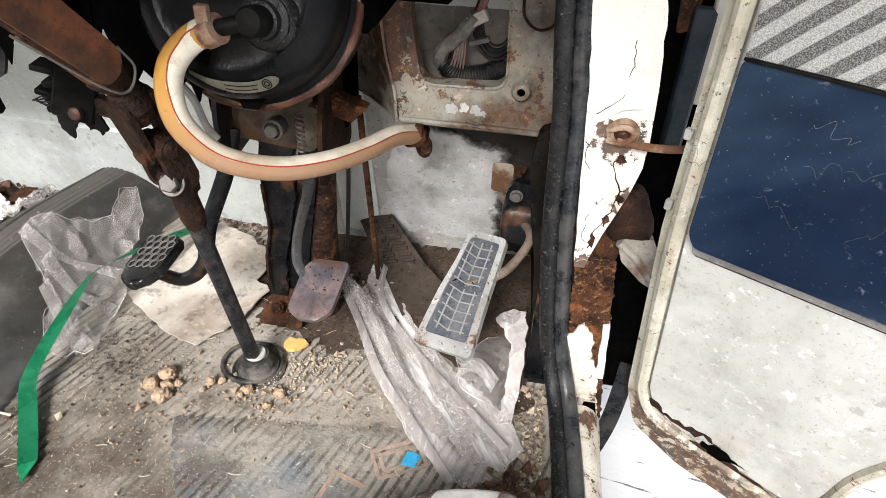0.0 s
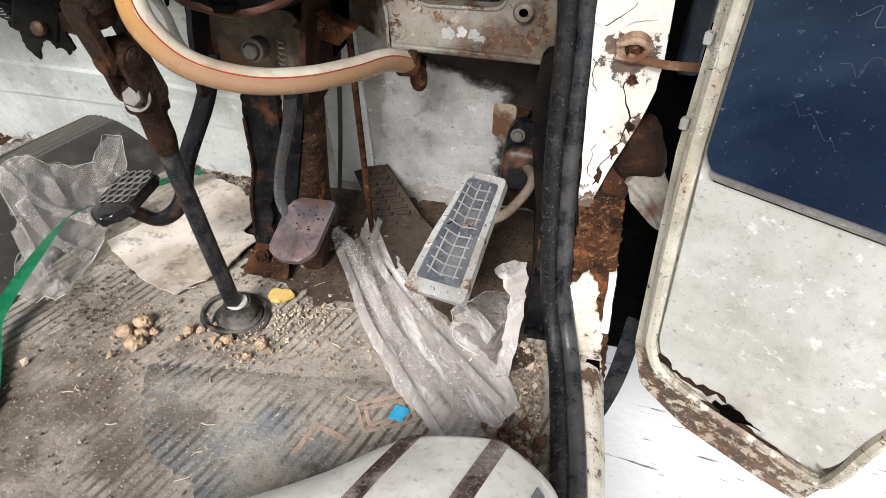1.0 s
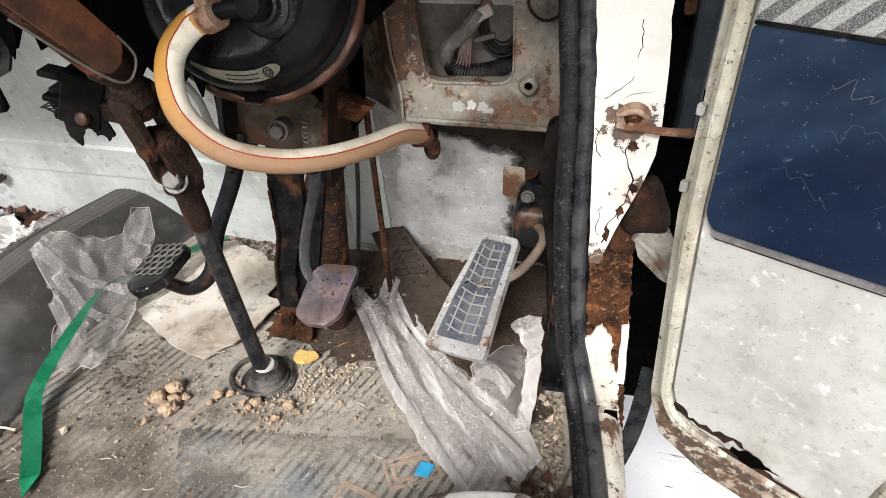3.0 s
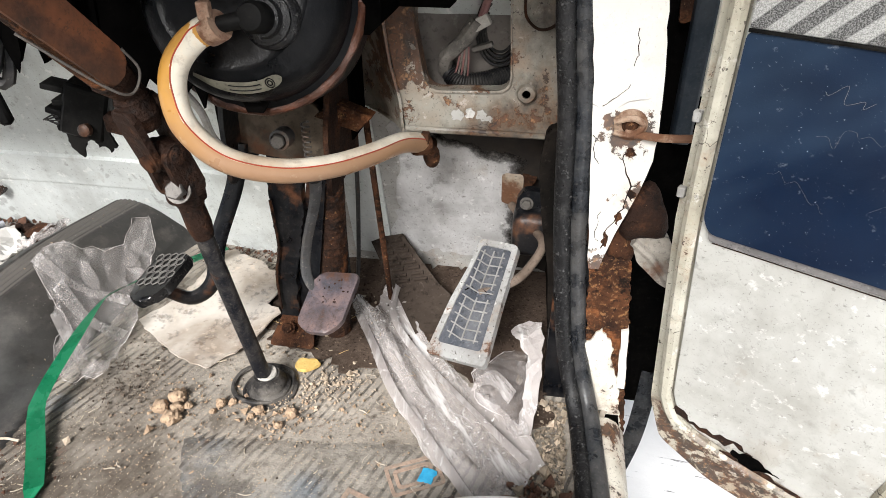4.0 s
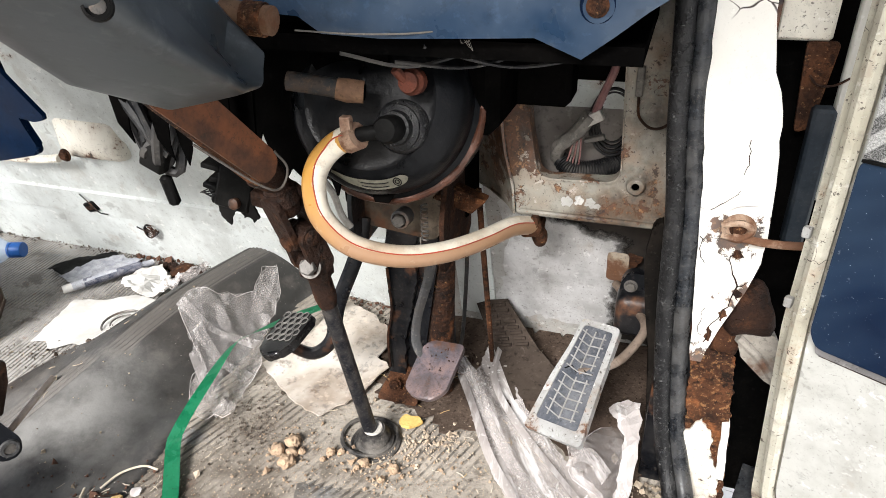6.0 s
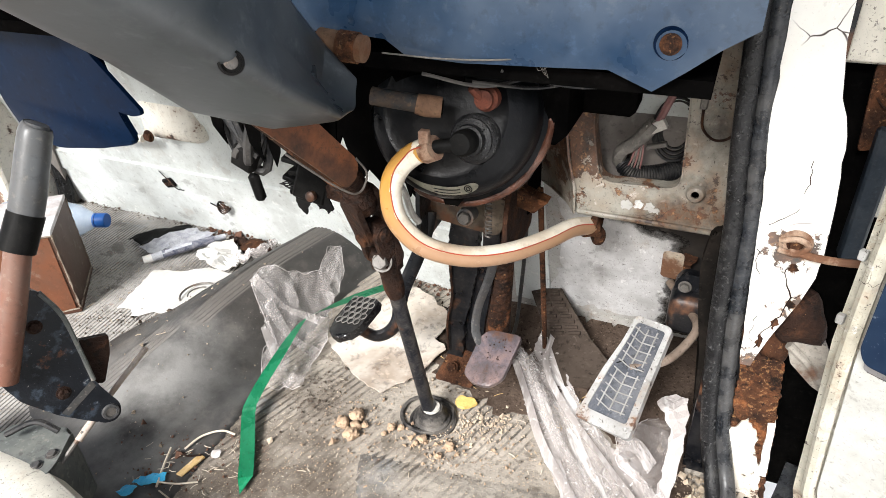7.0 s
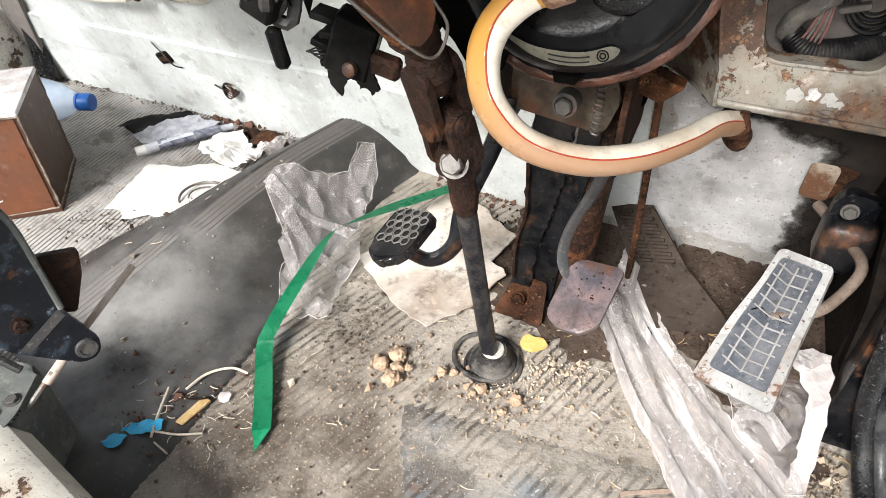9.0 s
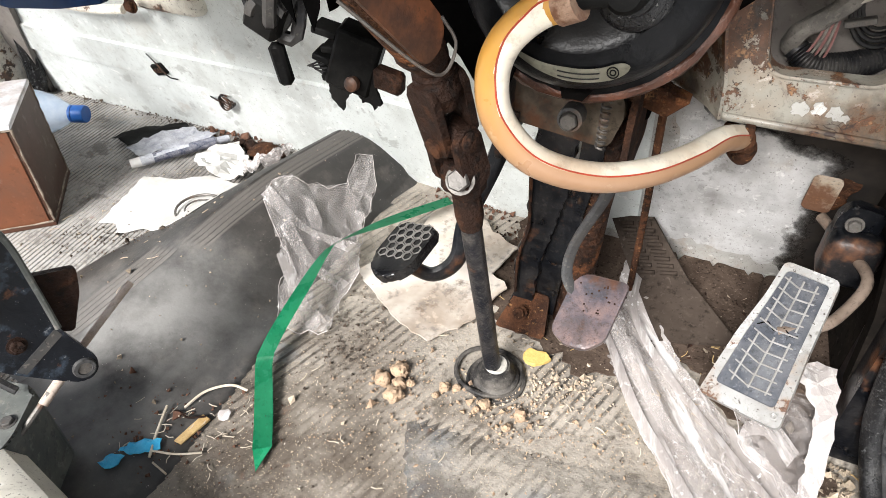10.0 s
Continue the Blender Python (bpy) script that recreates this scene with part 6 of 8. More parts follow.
    part("clamp", tube([(0.176, 0.755, 0.303), (0.186, 0.767, 0.299)], 0.0125, 16, 1), M_RUST, h, "rusty hose clamp")
    part("end_pipe", tube([(0.184, 0.765, 0.300), (0.192, 0.776, 0.286), (0.189, 0.79, 0.268), (0.18, 0.82, 0.262), (0.175, 0.86, 0.262)], 0.0082, 12, 6), M_RUST, h, "rusty bent pipe")
    part("clamp_lug", box((-0.004, -0.005, -0.007), (0.005, 0.005, 0.006), Matrix.Translation((0.187, 0.757, 0.312)), 0.001), M_RUST, h)


M_ENDPIPE = plain("tan_rusted_pipe", (0.20, 0.115, 0.065), (0.10, 0.055, 0.035), 40.0, 0.75, rust=0.2, bump=0.5, grain=0.7, spec=0.2)


M_WEDGE = corroded("orange_gusset_rust", 0.44, 0.56, 0.8, pits=0.5)
M_BRACKET = plain("soiled_cream_bracket", (0.165, 0.130, 0.095), (0.050, 0.036, 0.026), 22.0, 0.6, rust=0.25, dust=0.4, dust_c=(0.02, 0.016, 0.012), bump=0.5, grain=0.8, spec=0.2)


def build_bracketry():
    """Pedal box, pipes and harness in the dark under the dash."""
    p = thing("pedal_box", "brown pressed-steel pedal box with a pivot bolt", "bracket", (0.04, 0.72, 0.31))
    part("plate", prism(rounded([(-0.040, 0.292), (0.070, 0.280), (0.082, 0.32), (0.066, 0.352), (0.0, 0.356), (-0.046, 0.33)], 0.008), axes((0, 0.71, 0), (1, 0, 0), (0, 0.1, 1)), -0.006, 0.004, 0.0015), M_BRACKET, p)
    part("cheek", prism(rounded([(0.690, 0.26), (0.80, 0.27), (0.80, 0.40), (0.72, 0.40), (0.692, 0.33)], 0.008), axes((0.092, 0, 0), (0, 1, 0), (0, 0, 1)), -0.003, 0.003, 0.001), M_RUST_D, p)
    part("cheek", prism(rounded([(0.70, 0.26), (0.80, 0.27), (0.80, 0.40), (0.72, 0.40), (0.702, 0.33)], 0.008), axes((-0.03, 0, 0), (0, 1, 0), (0, 0, 1)), -0.003, 0.003, 0.001), M_BLACK, p)
    part("pivot_boss", lathe([(0.0115, 0), (0.0115, 0.018), (0.009, 0.020), (0.009, 0.012), (0, 0.012)], axes((0.039, 0.712, 0.322), (1, 0, 0), (0, 0.1, 1)), 22), M_GREYBAR, p)
    bolt((0.039, 0.698, 0.323), (0, -1, 0.1), 0.0082, 0.010, p, M_STEEL)
    part("return_spring", tube([(0.068 + 0.004 * math.cos(k * 1.3), 0.700 + 0.004 * math.sin(k * 1.3), 0.345 - 0.0012 * k) for k in range(40)], 0.0012, 5, 2), M_STEEL, p)
    part("rust_wedge", prism([(0.067, 0.339), (0.095, 0.356), (0.134, 0.342), (0.116, 0.324)], axes((0, 0.730, 0), (1, 0, 0), (0, 0, 1)), -0.02, 0.0, 0.001), M_WEDGE, p, "rusty triangular gusset")
    part("loop_wire", tube([(-0.034, 0.655, 0.384), (-0.025, 0.66, 0.364), (-0.019, 0.662, 0.338), (-0.010, 0.665, 0.322)], 0.0040, 8, 6), M_TANRING, p, "pale hanging tube")
    q = thing("tube_stub", "rusty pipe stub under the dash", "pipe", (0.06, 0.6, 0.55))
    part("pipe", tube([(0.006, 0.551, 0.524), (0.025, 0.556, 0.521), (0.052, 0.566, 0.515)], 0.0085, 16, 3), M_PIPE, q)
    part("end", tube([(0.046, 0.564, 0.516), (0.055, 0.567, 0.514), (0.068, 0.572, 0.512)], [0.0095, 0.0105, 0.0098], 18, 2), M_ENDPIPE, q, "tan rusty pipe end")
    part("bore", lathe([(0.007, -0.003), (0.007, 0.0006), (0, 0.0006)], axes((0.0685, 0.5722, 0.512), Vector((0.93, 0.33, -0.12)).orthogonal(), Vector((0.93, 0.33, -0.12)).cross(Vector((0.93, 0.33, -0.12)).orthogonal())), 16), M_DARK, q)
    r = thing("valve_stub", "small red-brown valve on the booster", "valve", (0.1, 0.62, 0.56))
    part("body", lathe([(0.012, 0), (0.012, 0.010), (0.009, 0.013), (0.009, 0.018), (0, 0.018)], axes((0.106, 0.598, 0.517), (1, 0, 0), (0, 0.2, 1)), 16), M_REDRUST, r)
    part("nipple", tube([(0.103, 0.585, 0.520), (0.096, 0.578, 0.532)], 0.0045, 8, 1), M_REDRUST, r)
    t = thing("column_tube", "tan plastic tube end beside the column shroud", "pipe", (0.02, 0.52, 0.57))
    part("pipe", tube([(0.000, 0.488, 0.590), (0.040, 0.490, 0.5855)], 0.0108, 18, 1), M_ENDPIPE, t)
    part("end", lathe([(0.0125, 0), (0.0125, 0.016), (0.009, 0.016), (0.009, 0.001), (0, 0.001)], axes((0.034, 0.490, 0.586), (0.1, -0.97, 0), (0.1, 0, 1)), 18), M_WEDGE, t)
    # connector block and torn black trim beside the column
    k = thing("switch_block", "broken black connector block under the column", "connector", (-0.16, 0.67, 0.34))
    part("block", box((-0.022, -0.018, -0.024), (0.022, 0.014, 0.034), Matrix.Translation((-0.166, 0.676, 0.350)) @ pose(0, 0, 0, 0, 20, 15), 0.003), M_PLASTIC, k)
    for i, (x, z, long, tilt) in enumerate(((-0.198, 0.383, 0.020, 14), (-0.190, 0.366, 0.026, 2), (-0.201, 0.357, 0.014, 20), (-0.193, 0.338, 0.018, -8))):
        part("rib", box((-0.004, -0.020, -0.0034), (long, 0.005, 0.0034), Matrix.Translation((x, 0.676, z)) @ pose(0, 0, 0, 0, tilt, 10), 0.0012), M_PLASTIC, k)
    part("boss", lathe([(0.007, 0), (0.007, 0.006), (0.004, 0.008), (0, 0.008)], axes((-0.159, 0.657, 0.338), (1, 0, 0), (0, 0.2, 1)), 18), M_BLACK, k)
    for o, y in (([(-0.207, 0.348), (-0.160, 0.352), (-0.166, 0.325), (-0.175, 0.317), (-0.182, 0.299), (-0.192, 0.308), (-0.198, 0.334)], 0.672), ([(-0.168, 0.350), (-0.140, 0.352), (-0.141, 0.336), (-0.135, 0.317), (-0.144, 0.309), (-0.149, 0.316), (-0.157, 0.314), (-0.162, 0.330)], 0.668)):
        part("torn_shard", prism([tuple(q) for q in torn(o, 0.0010, 0.003, 9)], axes((0, y, 0), (1, 0, 0), (0, 0, 1)), 0, 0.003), M_PLASTIC, k, smooth=False)
    for i in range(5):
        a = Vector((-0.196 + 0.002 * i, 0.664, 0.352 - 0.004 * i))
        part("frayed_wire", tube([a, a + Vector((-0.008 - 0.002 * (i % 2), -0.003, 0.002 * (i - 2))), a + Vector((-0.016, -0.002, 0.004 * (i - 2)))], 0.0009, 5, 4), M_CABLE, k)
    part("bracket", box((-0.015, -0.008, -0.011), (0.015, 0.008, 0.012), Matrix.Translation((-0.127, 0.668, 0.342)) @ pose(0, 0, 0, 10, 10, 0), 0.004), M_BROWN, k, "brown bracket")
    w = thing("wiring_cluster", "tangled black wiring and plugs hanging under the dash", "wiring", (-0.17, 0.56, 0.44))
    rnd = random.Random(21)
    for i in range(9):
        a = Vector((-0.17 + rnd.uniform(-0.035, 0.03), 0.57 + rnd.uniform(-0.02, 0.03), 0.51))
        b2 = Vector((-0.165 + rnd.uniform(-0.03, 0.03), 0.555 + rnd.uniform(-0.015, 0.02), 0.43 + rnd.uniform(-0.01, 0.02)))
        c = Vector((-0.155 + rnd.uniform(-0.03, 0.03), 0.56 + rnd.uniform(-0.015, 0.02), 0.465 + rnd.uniform(-0.02, 0.03)))
        part("wire", tube([a, b2, c, a + Vector((0.05, 0.04, 0.0))], 0.0035 + 0.002 * rnd.random(), 6, 6), M_CABLE, w)
    part("plug", box((-0.014, -0.010, -0.016), (0.014, 0.010, 0.012), Matrix.Translation((-0.158, 0.552, 0.440)) @ pose(0, 0, 0, 0, 25, 0), 0.003), M_PLASTIC, w)
    part("plug", box((-0.006, -0.005, -0.026), (0.006, 0.005, 0.008), Matrix.Translation((-0.158, 0.556, 0.408)) @ pose(0, 0, 0, 0, -8, 20), 0.003), M_PLASTIC, w)
    rnd = random.Random(44)
    top = [(-0.232, 0.58), (0.075, 0.58)]
    low, x = [], 0.075
    while x > -0.225:
        edge = 0.440 if x < -0.06 else 0.405
        low.append((x, edge + rnd.choice((-0.016, 0.0, 0.010, -0.004)) + rnd.uniform(-0.005, 0.005)))
        x -= rnd.uniform(0.004, 0.013)
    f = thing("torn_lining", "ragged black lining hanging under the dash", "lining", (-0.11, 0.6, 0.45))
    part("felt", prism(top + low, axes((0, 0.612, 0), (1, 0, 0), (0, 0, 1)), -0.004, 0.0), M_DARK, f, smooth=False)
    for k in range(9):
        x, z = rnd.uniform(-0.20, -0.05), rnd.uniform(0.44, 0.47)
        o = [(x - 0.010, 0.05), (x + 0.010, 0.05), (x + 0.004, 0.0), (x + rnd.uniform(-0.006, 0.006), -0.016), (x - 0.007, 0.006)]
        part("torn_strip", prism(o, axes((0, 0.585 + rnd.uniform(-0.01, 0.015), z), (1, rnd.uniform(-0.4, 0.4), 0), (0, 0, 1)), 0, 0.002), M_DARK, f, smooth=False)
    # added near-black filler boxes: the darkness under the dash, behind everything
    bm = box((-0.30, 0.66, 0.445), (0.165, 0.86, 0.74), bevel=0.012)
    single("dark_fill_dash", bm, M_DARK, "near-black filler mass behind the dash, for the darkness there", "heater", (-0.08, 0.76, 0.46))
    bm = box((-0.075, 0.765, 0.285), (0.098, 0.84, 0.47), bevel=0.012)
    single("dark_fill_pedals", bm, M_DARK, "near-black filler mass behind the pedal box, for the darkness there", "duct", (0.05, 0.82, 0.3))
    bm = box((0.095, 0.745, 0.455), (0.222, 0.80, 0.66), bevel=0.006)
    single("dark_fill_panel", bm, M_DARK, "near-black filler box covering the dark above the rusty panel", "fuse box", (0.16, 0.77, 0.46))
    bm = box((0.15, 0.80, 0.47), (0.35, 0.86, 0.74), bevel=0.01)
    single("dark_fill_hole", bm, M_DARK, "near-black filler box for the dark above the wiring hole", "relay box", (0.25, 0.82, 0.48))


def build_wiring():
    """Loom in the scuttle hole."""
    w = thing("wiring_loom", "dusty taped wiring loom in a rusty hole", "wiring", (0.23, 0.81, 0.36))
    pts = [(0.205, 0.812, 0.372), (0.222, 0.806, 0.362), (0.245, 0.812, 0.362), (0.268, 0.825, 0.366), (0.285, 0.845, 0.372)]
    part("corrugated_sleeve", tube(pts, 0.0105, 12, 8), M_CABLE, w, "black corrugated sleeve")
    line = spline(pts, 8)
    for k in range(2, len(line) - 2):
        t = (line[k + 1] - line[k - 1]).normalized()
        part("sleeve_ring", lathe([(0.0105, -0.001), (0.0122, 0), (0.0105, 0.001)], axes(line[k], t.orthogonal(), t.cross(t.orthogonal())), 14), M_CABLE, w)
    part("taped_branch", tube([(0.200, 0.815, 0.372), (0.205, 0.80, 0.392), (0.224, 0.795, 0.412), (0.240, 0.793, 0.435)], 0.0085, 10, 8, rough=0.15), M_TAPE, w, "dusty taped branch")
    part("white_connector", box((-0.011, -0.005, -0.006), (0.011, 0.005, 0.007), Matrix.Translation((0.243, 0.792, 0.432)) @ pose(0, 0, 0, 0, -30, 0), 0.001), M_TANRING, w, "white plug")
    part("wire_bundle", tube([(0.244, 0.792, 0.438), (0.252, 0.79, 0.462), (0.262, 0.786, 0.490), (0.266, 0.78, 0.52)], 0.0045, 8, 6), M_PINKW, w, "bundle of pink wires")
    for k in range(5):
        part("stray_wire", tube([(0.212 + 0.004 * k, 0.804, 0.366), (0.218 + 0.003 * k, 0.798, 0.385), (0.222 + 0.002 * k, 0.797, 0.405)], 0.0011, 5, 5), M_TAPE if k % 2 else M_PINKW, w)
    for k in range(5):
        r = 0.018 + 0.0035 * k
        ring = [Vector((0.262 + r * 0.8 * math.cos(a), 0.83 - 0.003 * k, 0.420 + r * 1.25 * math.sin(a))) for a in [2 * math.pi * j / 16 for j in range(17)]]
        part("coiled_cable", tube(ring, 0.0021, 6, 2), M_CABLE, w)
    part("clear_plug", box((-0.012, -0.004, -0.003), (0.012, 0.004, 0.003), Matrix.Translation((0.245, 0.800, 0.405)) @ pose(0, 0, 0, 0, -18, 0), 0.001), M_STEEL, w)
    part("silver_plug", box((-0.008, -0.006, -0.014), (0.008, 0.006, 0.014), Matrix.Translation((0.270, 0.775, 0.522)) @ pose(0, 0, 0, 0, 12, 0), 0.002), M_STEEL, w, "silver spade connector")
    part("slim_plug", box((-0.004, -0.004, -0.016), (0.004, 0.004, 0.016), Matrix.Translation((0.290, 0.771, 0.482)), 0.0015), M_TAPE, w)
    part("red_wire", tube([(0.290, 0.771, 0.466), (0.293, 0.768, 0.445), (0.308, 0.765, 0.434), (0.325, 0.766, 0.442), (0.336, 0.768, 0.475)], 0.0016, 6, 8), M_RUST_D, w, "thin dark red wire")


def build_dash():
    d = thing("dashboard", "dusty blue plastic dashboard with a rusty screw", "dashboard", (0.1, 0.6, 0.6))
    prof = [(0.545, 0.572), (0.540, 0.590), (0.545, 0.68), (0.58, 0.74), (0.90, 0.76), (0.90, 0.70), (0.60, 0.60)]
    bm, rows = bmesh.new(), []
    for x, dz in [(-0.06, 0.010), (0.0, 0.009), (0.028, 0.007), (0.048, -0.006), (0.10, -0.008), (0.18, -0.005), (0.222, -0.003), (0.257, -0.017), (0.28, 0.000), (0.301, 0.017), (0.325, 0.033)]:
        rows.append([bm.verts.new((x, y, z + (dz if i in (0, 1, 6) else 0))) for i, (y, z) in enumerate(prof)])
    for a, b in zip(rows, rows[1:]):
        for i in range(len(prof)):
            bm.faces.new((a[i], a[(i + 1) % len(prof)], b[(i + 1) % len(prof)], b[i]))
    bm.faces.new(rows[0])
    bm.faces.new(rows[-1])
    part("driver_panel", bm, M_DASH, d)
    part("screw", lathe([(0.008, 0), (0.008, 0.002), (0.005, 0.005), (0, 0.005)], axes((0.2665, 0.541, 0.593), (1, 0, 0), (0, 0, 1)), 18), M_RUST, d, "rusty screw")
    part("screw_recess", lathe([(0.0135, 0.0), (0.012, 0.0025), (0.009, 0.0008)], axes((0.2665, 0.5425, 0.593), (1, 0, 0), (0, 0, 1)), 22), M_NAVY, d)
    bm = box((-1.10, 0.62, 0.56), (0.0, 0.90, 0.76), bevel=0.02, seg=2)
    part("passenger_body", bm, M_NAVY, d, "navy passenger side of the dashboard")
    # underside coloured near-black for the shade below the dash
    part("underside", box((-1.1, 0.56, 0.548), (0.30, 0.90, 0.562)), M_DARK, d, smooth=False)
    bm = prism(rounded([(-0.665, 0.63), (-0.648, 0.496), (-0.638, 0.425), (-0.618, 0.376), (-0.558, 0.366), (-0.473, 0.377), (-0.400, 0.393), (-0.414, 0.432), (-0.430, 0.63)], 0.012, 5), axes((0, 0.637, 0), (1, 0, 0), (0, -0.05, 1)), -0.010, 0.0, 0.004, seg=2)
    part("knee_panel", bm, M_NAVY, d, "curved navy knee panel")
    fin = rounded([(-0.450, 0.60), (-0.414, 0.516), (-0.356, 0.445), (-0.376, 0.440), (-0.420, 0.448), (-0.46, 0.52)], 0.006, 4)
    part("knee_fin", prism(fin, axes((0, 0.625, 0), (1, 0, 0), (0, -0.05, 1)), -0.006, 0.0, 0.002), M_NAVY, d, "navy fin on the knee panel")
    c = thing("choke_cable", "thin grey cable strung under the dash with cobwebs", "cable", (0.1, 0.55, 0.57))
    part("cable", tube([(0.03, 0.535, 0.570), (0.09, 0.54, 0.568), (0.15, 0.545, 0.572), (0.20, 0.56, 0.585)], 0.0008, 6, 6), M_TAPE, c)
    for k, (a, b) in enumerate([((0.06, 0.55, 0.55), (0.16, 0.60, 0.545)), ((0.10, 0.57, 0.54), (0.22, 0.62, 0.55)), ((0.13, 0.56, 0.556), (0.25, 0.66, 0.53))]):
        part("loose_wire", tube([a, tuple((Vector(a) + Vector(b)) / 2 - Vector((0, 0, 0.012))), b], 0.0018, 6, 6), M_CABLE, c, "sagging black wire")
    rnd = random.Random(33)
    web = [(0.165 + rnd.uniform(-0.012, 0.012), 0.548, 0.565 + rnd.uniform(-0.012, 0.010)) for k in range(8)]
    part("cobweb", tube(web, 0.00012, 5, 4), M_TAPE, c, "pale cobweb threads")
    g = thing("trim_pocket", "cream plastic pocket with a rusty bolt below the dash", "trim", (-0.62, 0.88, 0.28))
    part("pocket", box((-0.70, 0.880, 0.258), (-0.555, 0.930, 0.345), bevel=0.018, seg=3), M_ROT, g)
    part("lip", tube([(-1.02, 0.885, 0.262), (-0.86, 0.880, 0.250), (-0.76, 0.876, 0.252), (-0.69, 0.872, 0.262)], 0.008, 10, 6, flat=0.7), M_ROT, g, "curved cream lip")
    bolt((-0.66, 0.862, 0.275), (0, -1, 0), 0.009, 0.008, g, M_RUST)


build_accelerator()
build_brake()
build_clutch()
build_steering()
build_booster()
build_bracketry()
build_wiring()
build_dash()
# ---- handbrake, seat base and passenger side ----
M_STICKROD = plain("pale_rusty_rod", (0.52, 0.44, 0.38), (0.36, 0.27, 0.21), 40.0, 0.6, 0.0, dust=0.2, grain=0.5)


def build_handbrake():
    h = thing("handbrake", "handbrake lever with a grey grip, brown shaft and black bracket", "handbrake", (-0.35, 0.38, 0.1))
    part("grip", tube([(-0.334, 0.452, 0.492), (-0.336, 0.447, 0.482), (-0.342, 0.420, 0.425), (-0.344, 0.410, 0.405)], [0.011, 0.0165, 0.0175, 0.017], 16, 6), M_GRIP, h, "scuffed grey plastic grip")
    part("grip_sleeve", tube([(-0.344, 0.411, 0.406), (-0.348, 0.388, 0.372)], 0.0185, 16, 1), M_PLASTIC, h, "black grip sleeve")
    part("shaft", tube([(-0.348, 0.390, 0.372), (-0.354, 0.358, 0.304), (-0.361, 0.326, 0.236)], [0.0135, 0.0140, 0.0135], 14, 4), M_LEVER, h, "brown painted shaft")
    m = axes((-0.330, 0.394, 0.141), (0.40, 0.92, 0), (-0.15, 0, 1)) @ Matrix.Translation((-0.406, -0.126, 0))
    plate = rounded([(0.340, 0.300), (0.372, 0.322), (0.397, 0.300), (0.409, 0.262), (0.411, 0.168), (0.420, 0.141), (0.4275, 0.122), (0.423, 0.105), (0.408, 0.102), (0.392, 0.116), (0.362, 0.146), (0.335, 0.184), (0.325, 0.22)], 0.006, 4)
    part("side_plate", prism(plate, m, -0.002, 0.002, 0.0008), M_CHIP, h, "chipped black side plate")
    edge = [m @ Vector((y, z, 0.001)) for y, z in ((0.397, 0.298), (0.4085, 0.262), (0.4105, 0.215), (0.411, 0.168))]
    part("folded_edge", tube(edge, 0.0030, 8, 6, rough=0.12), M_MOUNT, h, "worn folded edge of the plate")
    part("rear_plate", prism([(y - 0.004, z) for y, z in plate], m, -0.026, -0.022, 0.0008), M_CHIP, h)
    part("pawl", prism(rounded([(0.405, 0.222), (0.446, 0.211), (0.4435, 0.200), (0.440, 0.187), (0.422, 0.152), (0.408, 0.160)], 0.003), m, -0.016, -0.008, 0.0008), M_BROWN, h, "rusty triangular pawl")
    part("lobe_ring", lathe([(0.0065, 0.0), (0.0065, 0.003), (0.0095, 0.003), (0.0105, 0.0)], m @ Matrix.Translation((0.4135, 0.1175, 0.002)), 22), M_GREYBAR, h, "worn pivot ring")
    for y, z, mt in ((0.377, 0.170, M_BROWN), (0.379, 0.262, M_BROWN)):
        bolt(m @ Vector((y, z, 0.002)), (1, -0.4, 0.15), 0.0065, 0.003, h, mt)
    part("cross_pin", tube([m @ Vector((0.4135, 0.1175, -0.030)), m @ Vector((0.4135, 0.1175, 0.004))], 0.0062, 12, 1), M_STEEL, h)
    part("worn_strip", prism([(0.366, 0.146), (0.372, 0.139), (0.411, 0.160), (0.408, 0.169)], m, 0.0015, 0.0024), M_GREYBAR, h, "bare worn strip across the plate")
    c = thing("handbrake_cable", "thin dull rod from the handbrake to the floor", "cable", (-0.34, 0.4, 0.05))
    part("rod", tube([(-0.345, 0.490, 0.1575), (-0.347, 0.440, 0.140), (-0.348, 0.395, 0.1235)], 0.0038, 10, 3), M_STICKROD, c)
    part("lower_rod", tube([(-0.347, 0.372, 0.116), (-0.351, 0.345, 0.101), (-0.355, 0.318, 0.087)], 0.0030, 8, 3), M_STEEL, c)
    part("clevis", tube([(-0.346, 0.398, 0.1255), (-0.348, 0.362, 0.109)], 0.0048, 10, 1), M_STICKROD, c)
    b = thing("lever_mount", "pale green-grey steel mount under the handbrake", "bracket", (-0.38, 0.33, 0.05))
    part("mount", prism(rounded([(-0.47, 0.24), (-0.335, 0.24), (-0.345, 0.325), (-0.372, 0.375), (-0.45, 0.36)], 0.010), Matrix(), 0.0, 0.108, 0.004), M_MOUNT, b)
    for x, y in ((-0.362, 0.335), (-0.365, 0.315), (-0.40, 0.30)):
        bolt((x, y, 0.108), (0, 0, 1), 0.006, 0.004, b, M_GREYBAR)
    part("pipe", tube([(-0.43, 0.33, 0.120), (-0.40, 0.352, 0.132), (-0.375, 0.36, 0.118)], 0.004, 8, 6), M_CABLE, b)


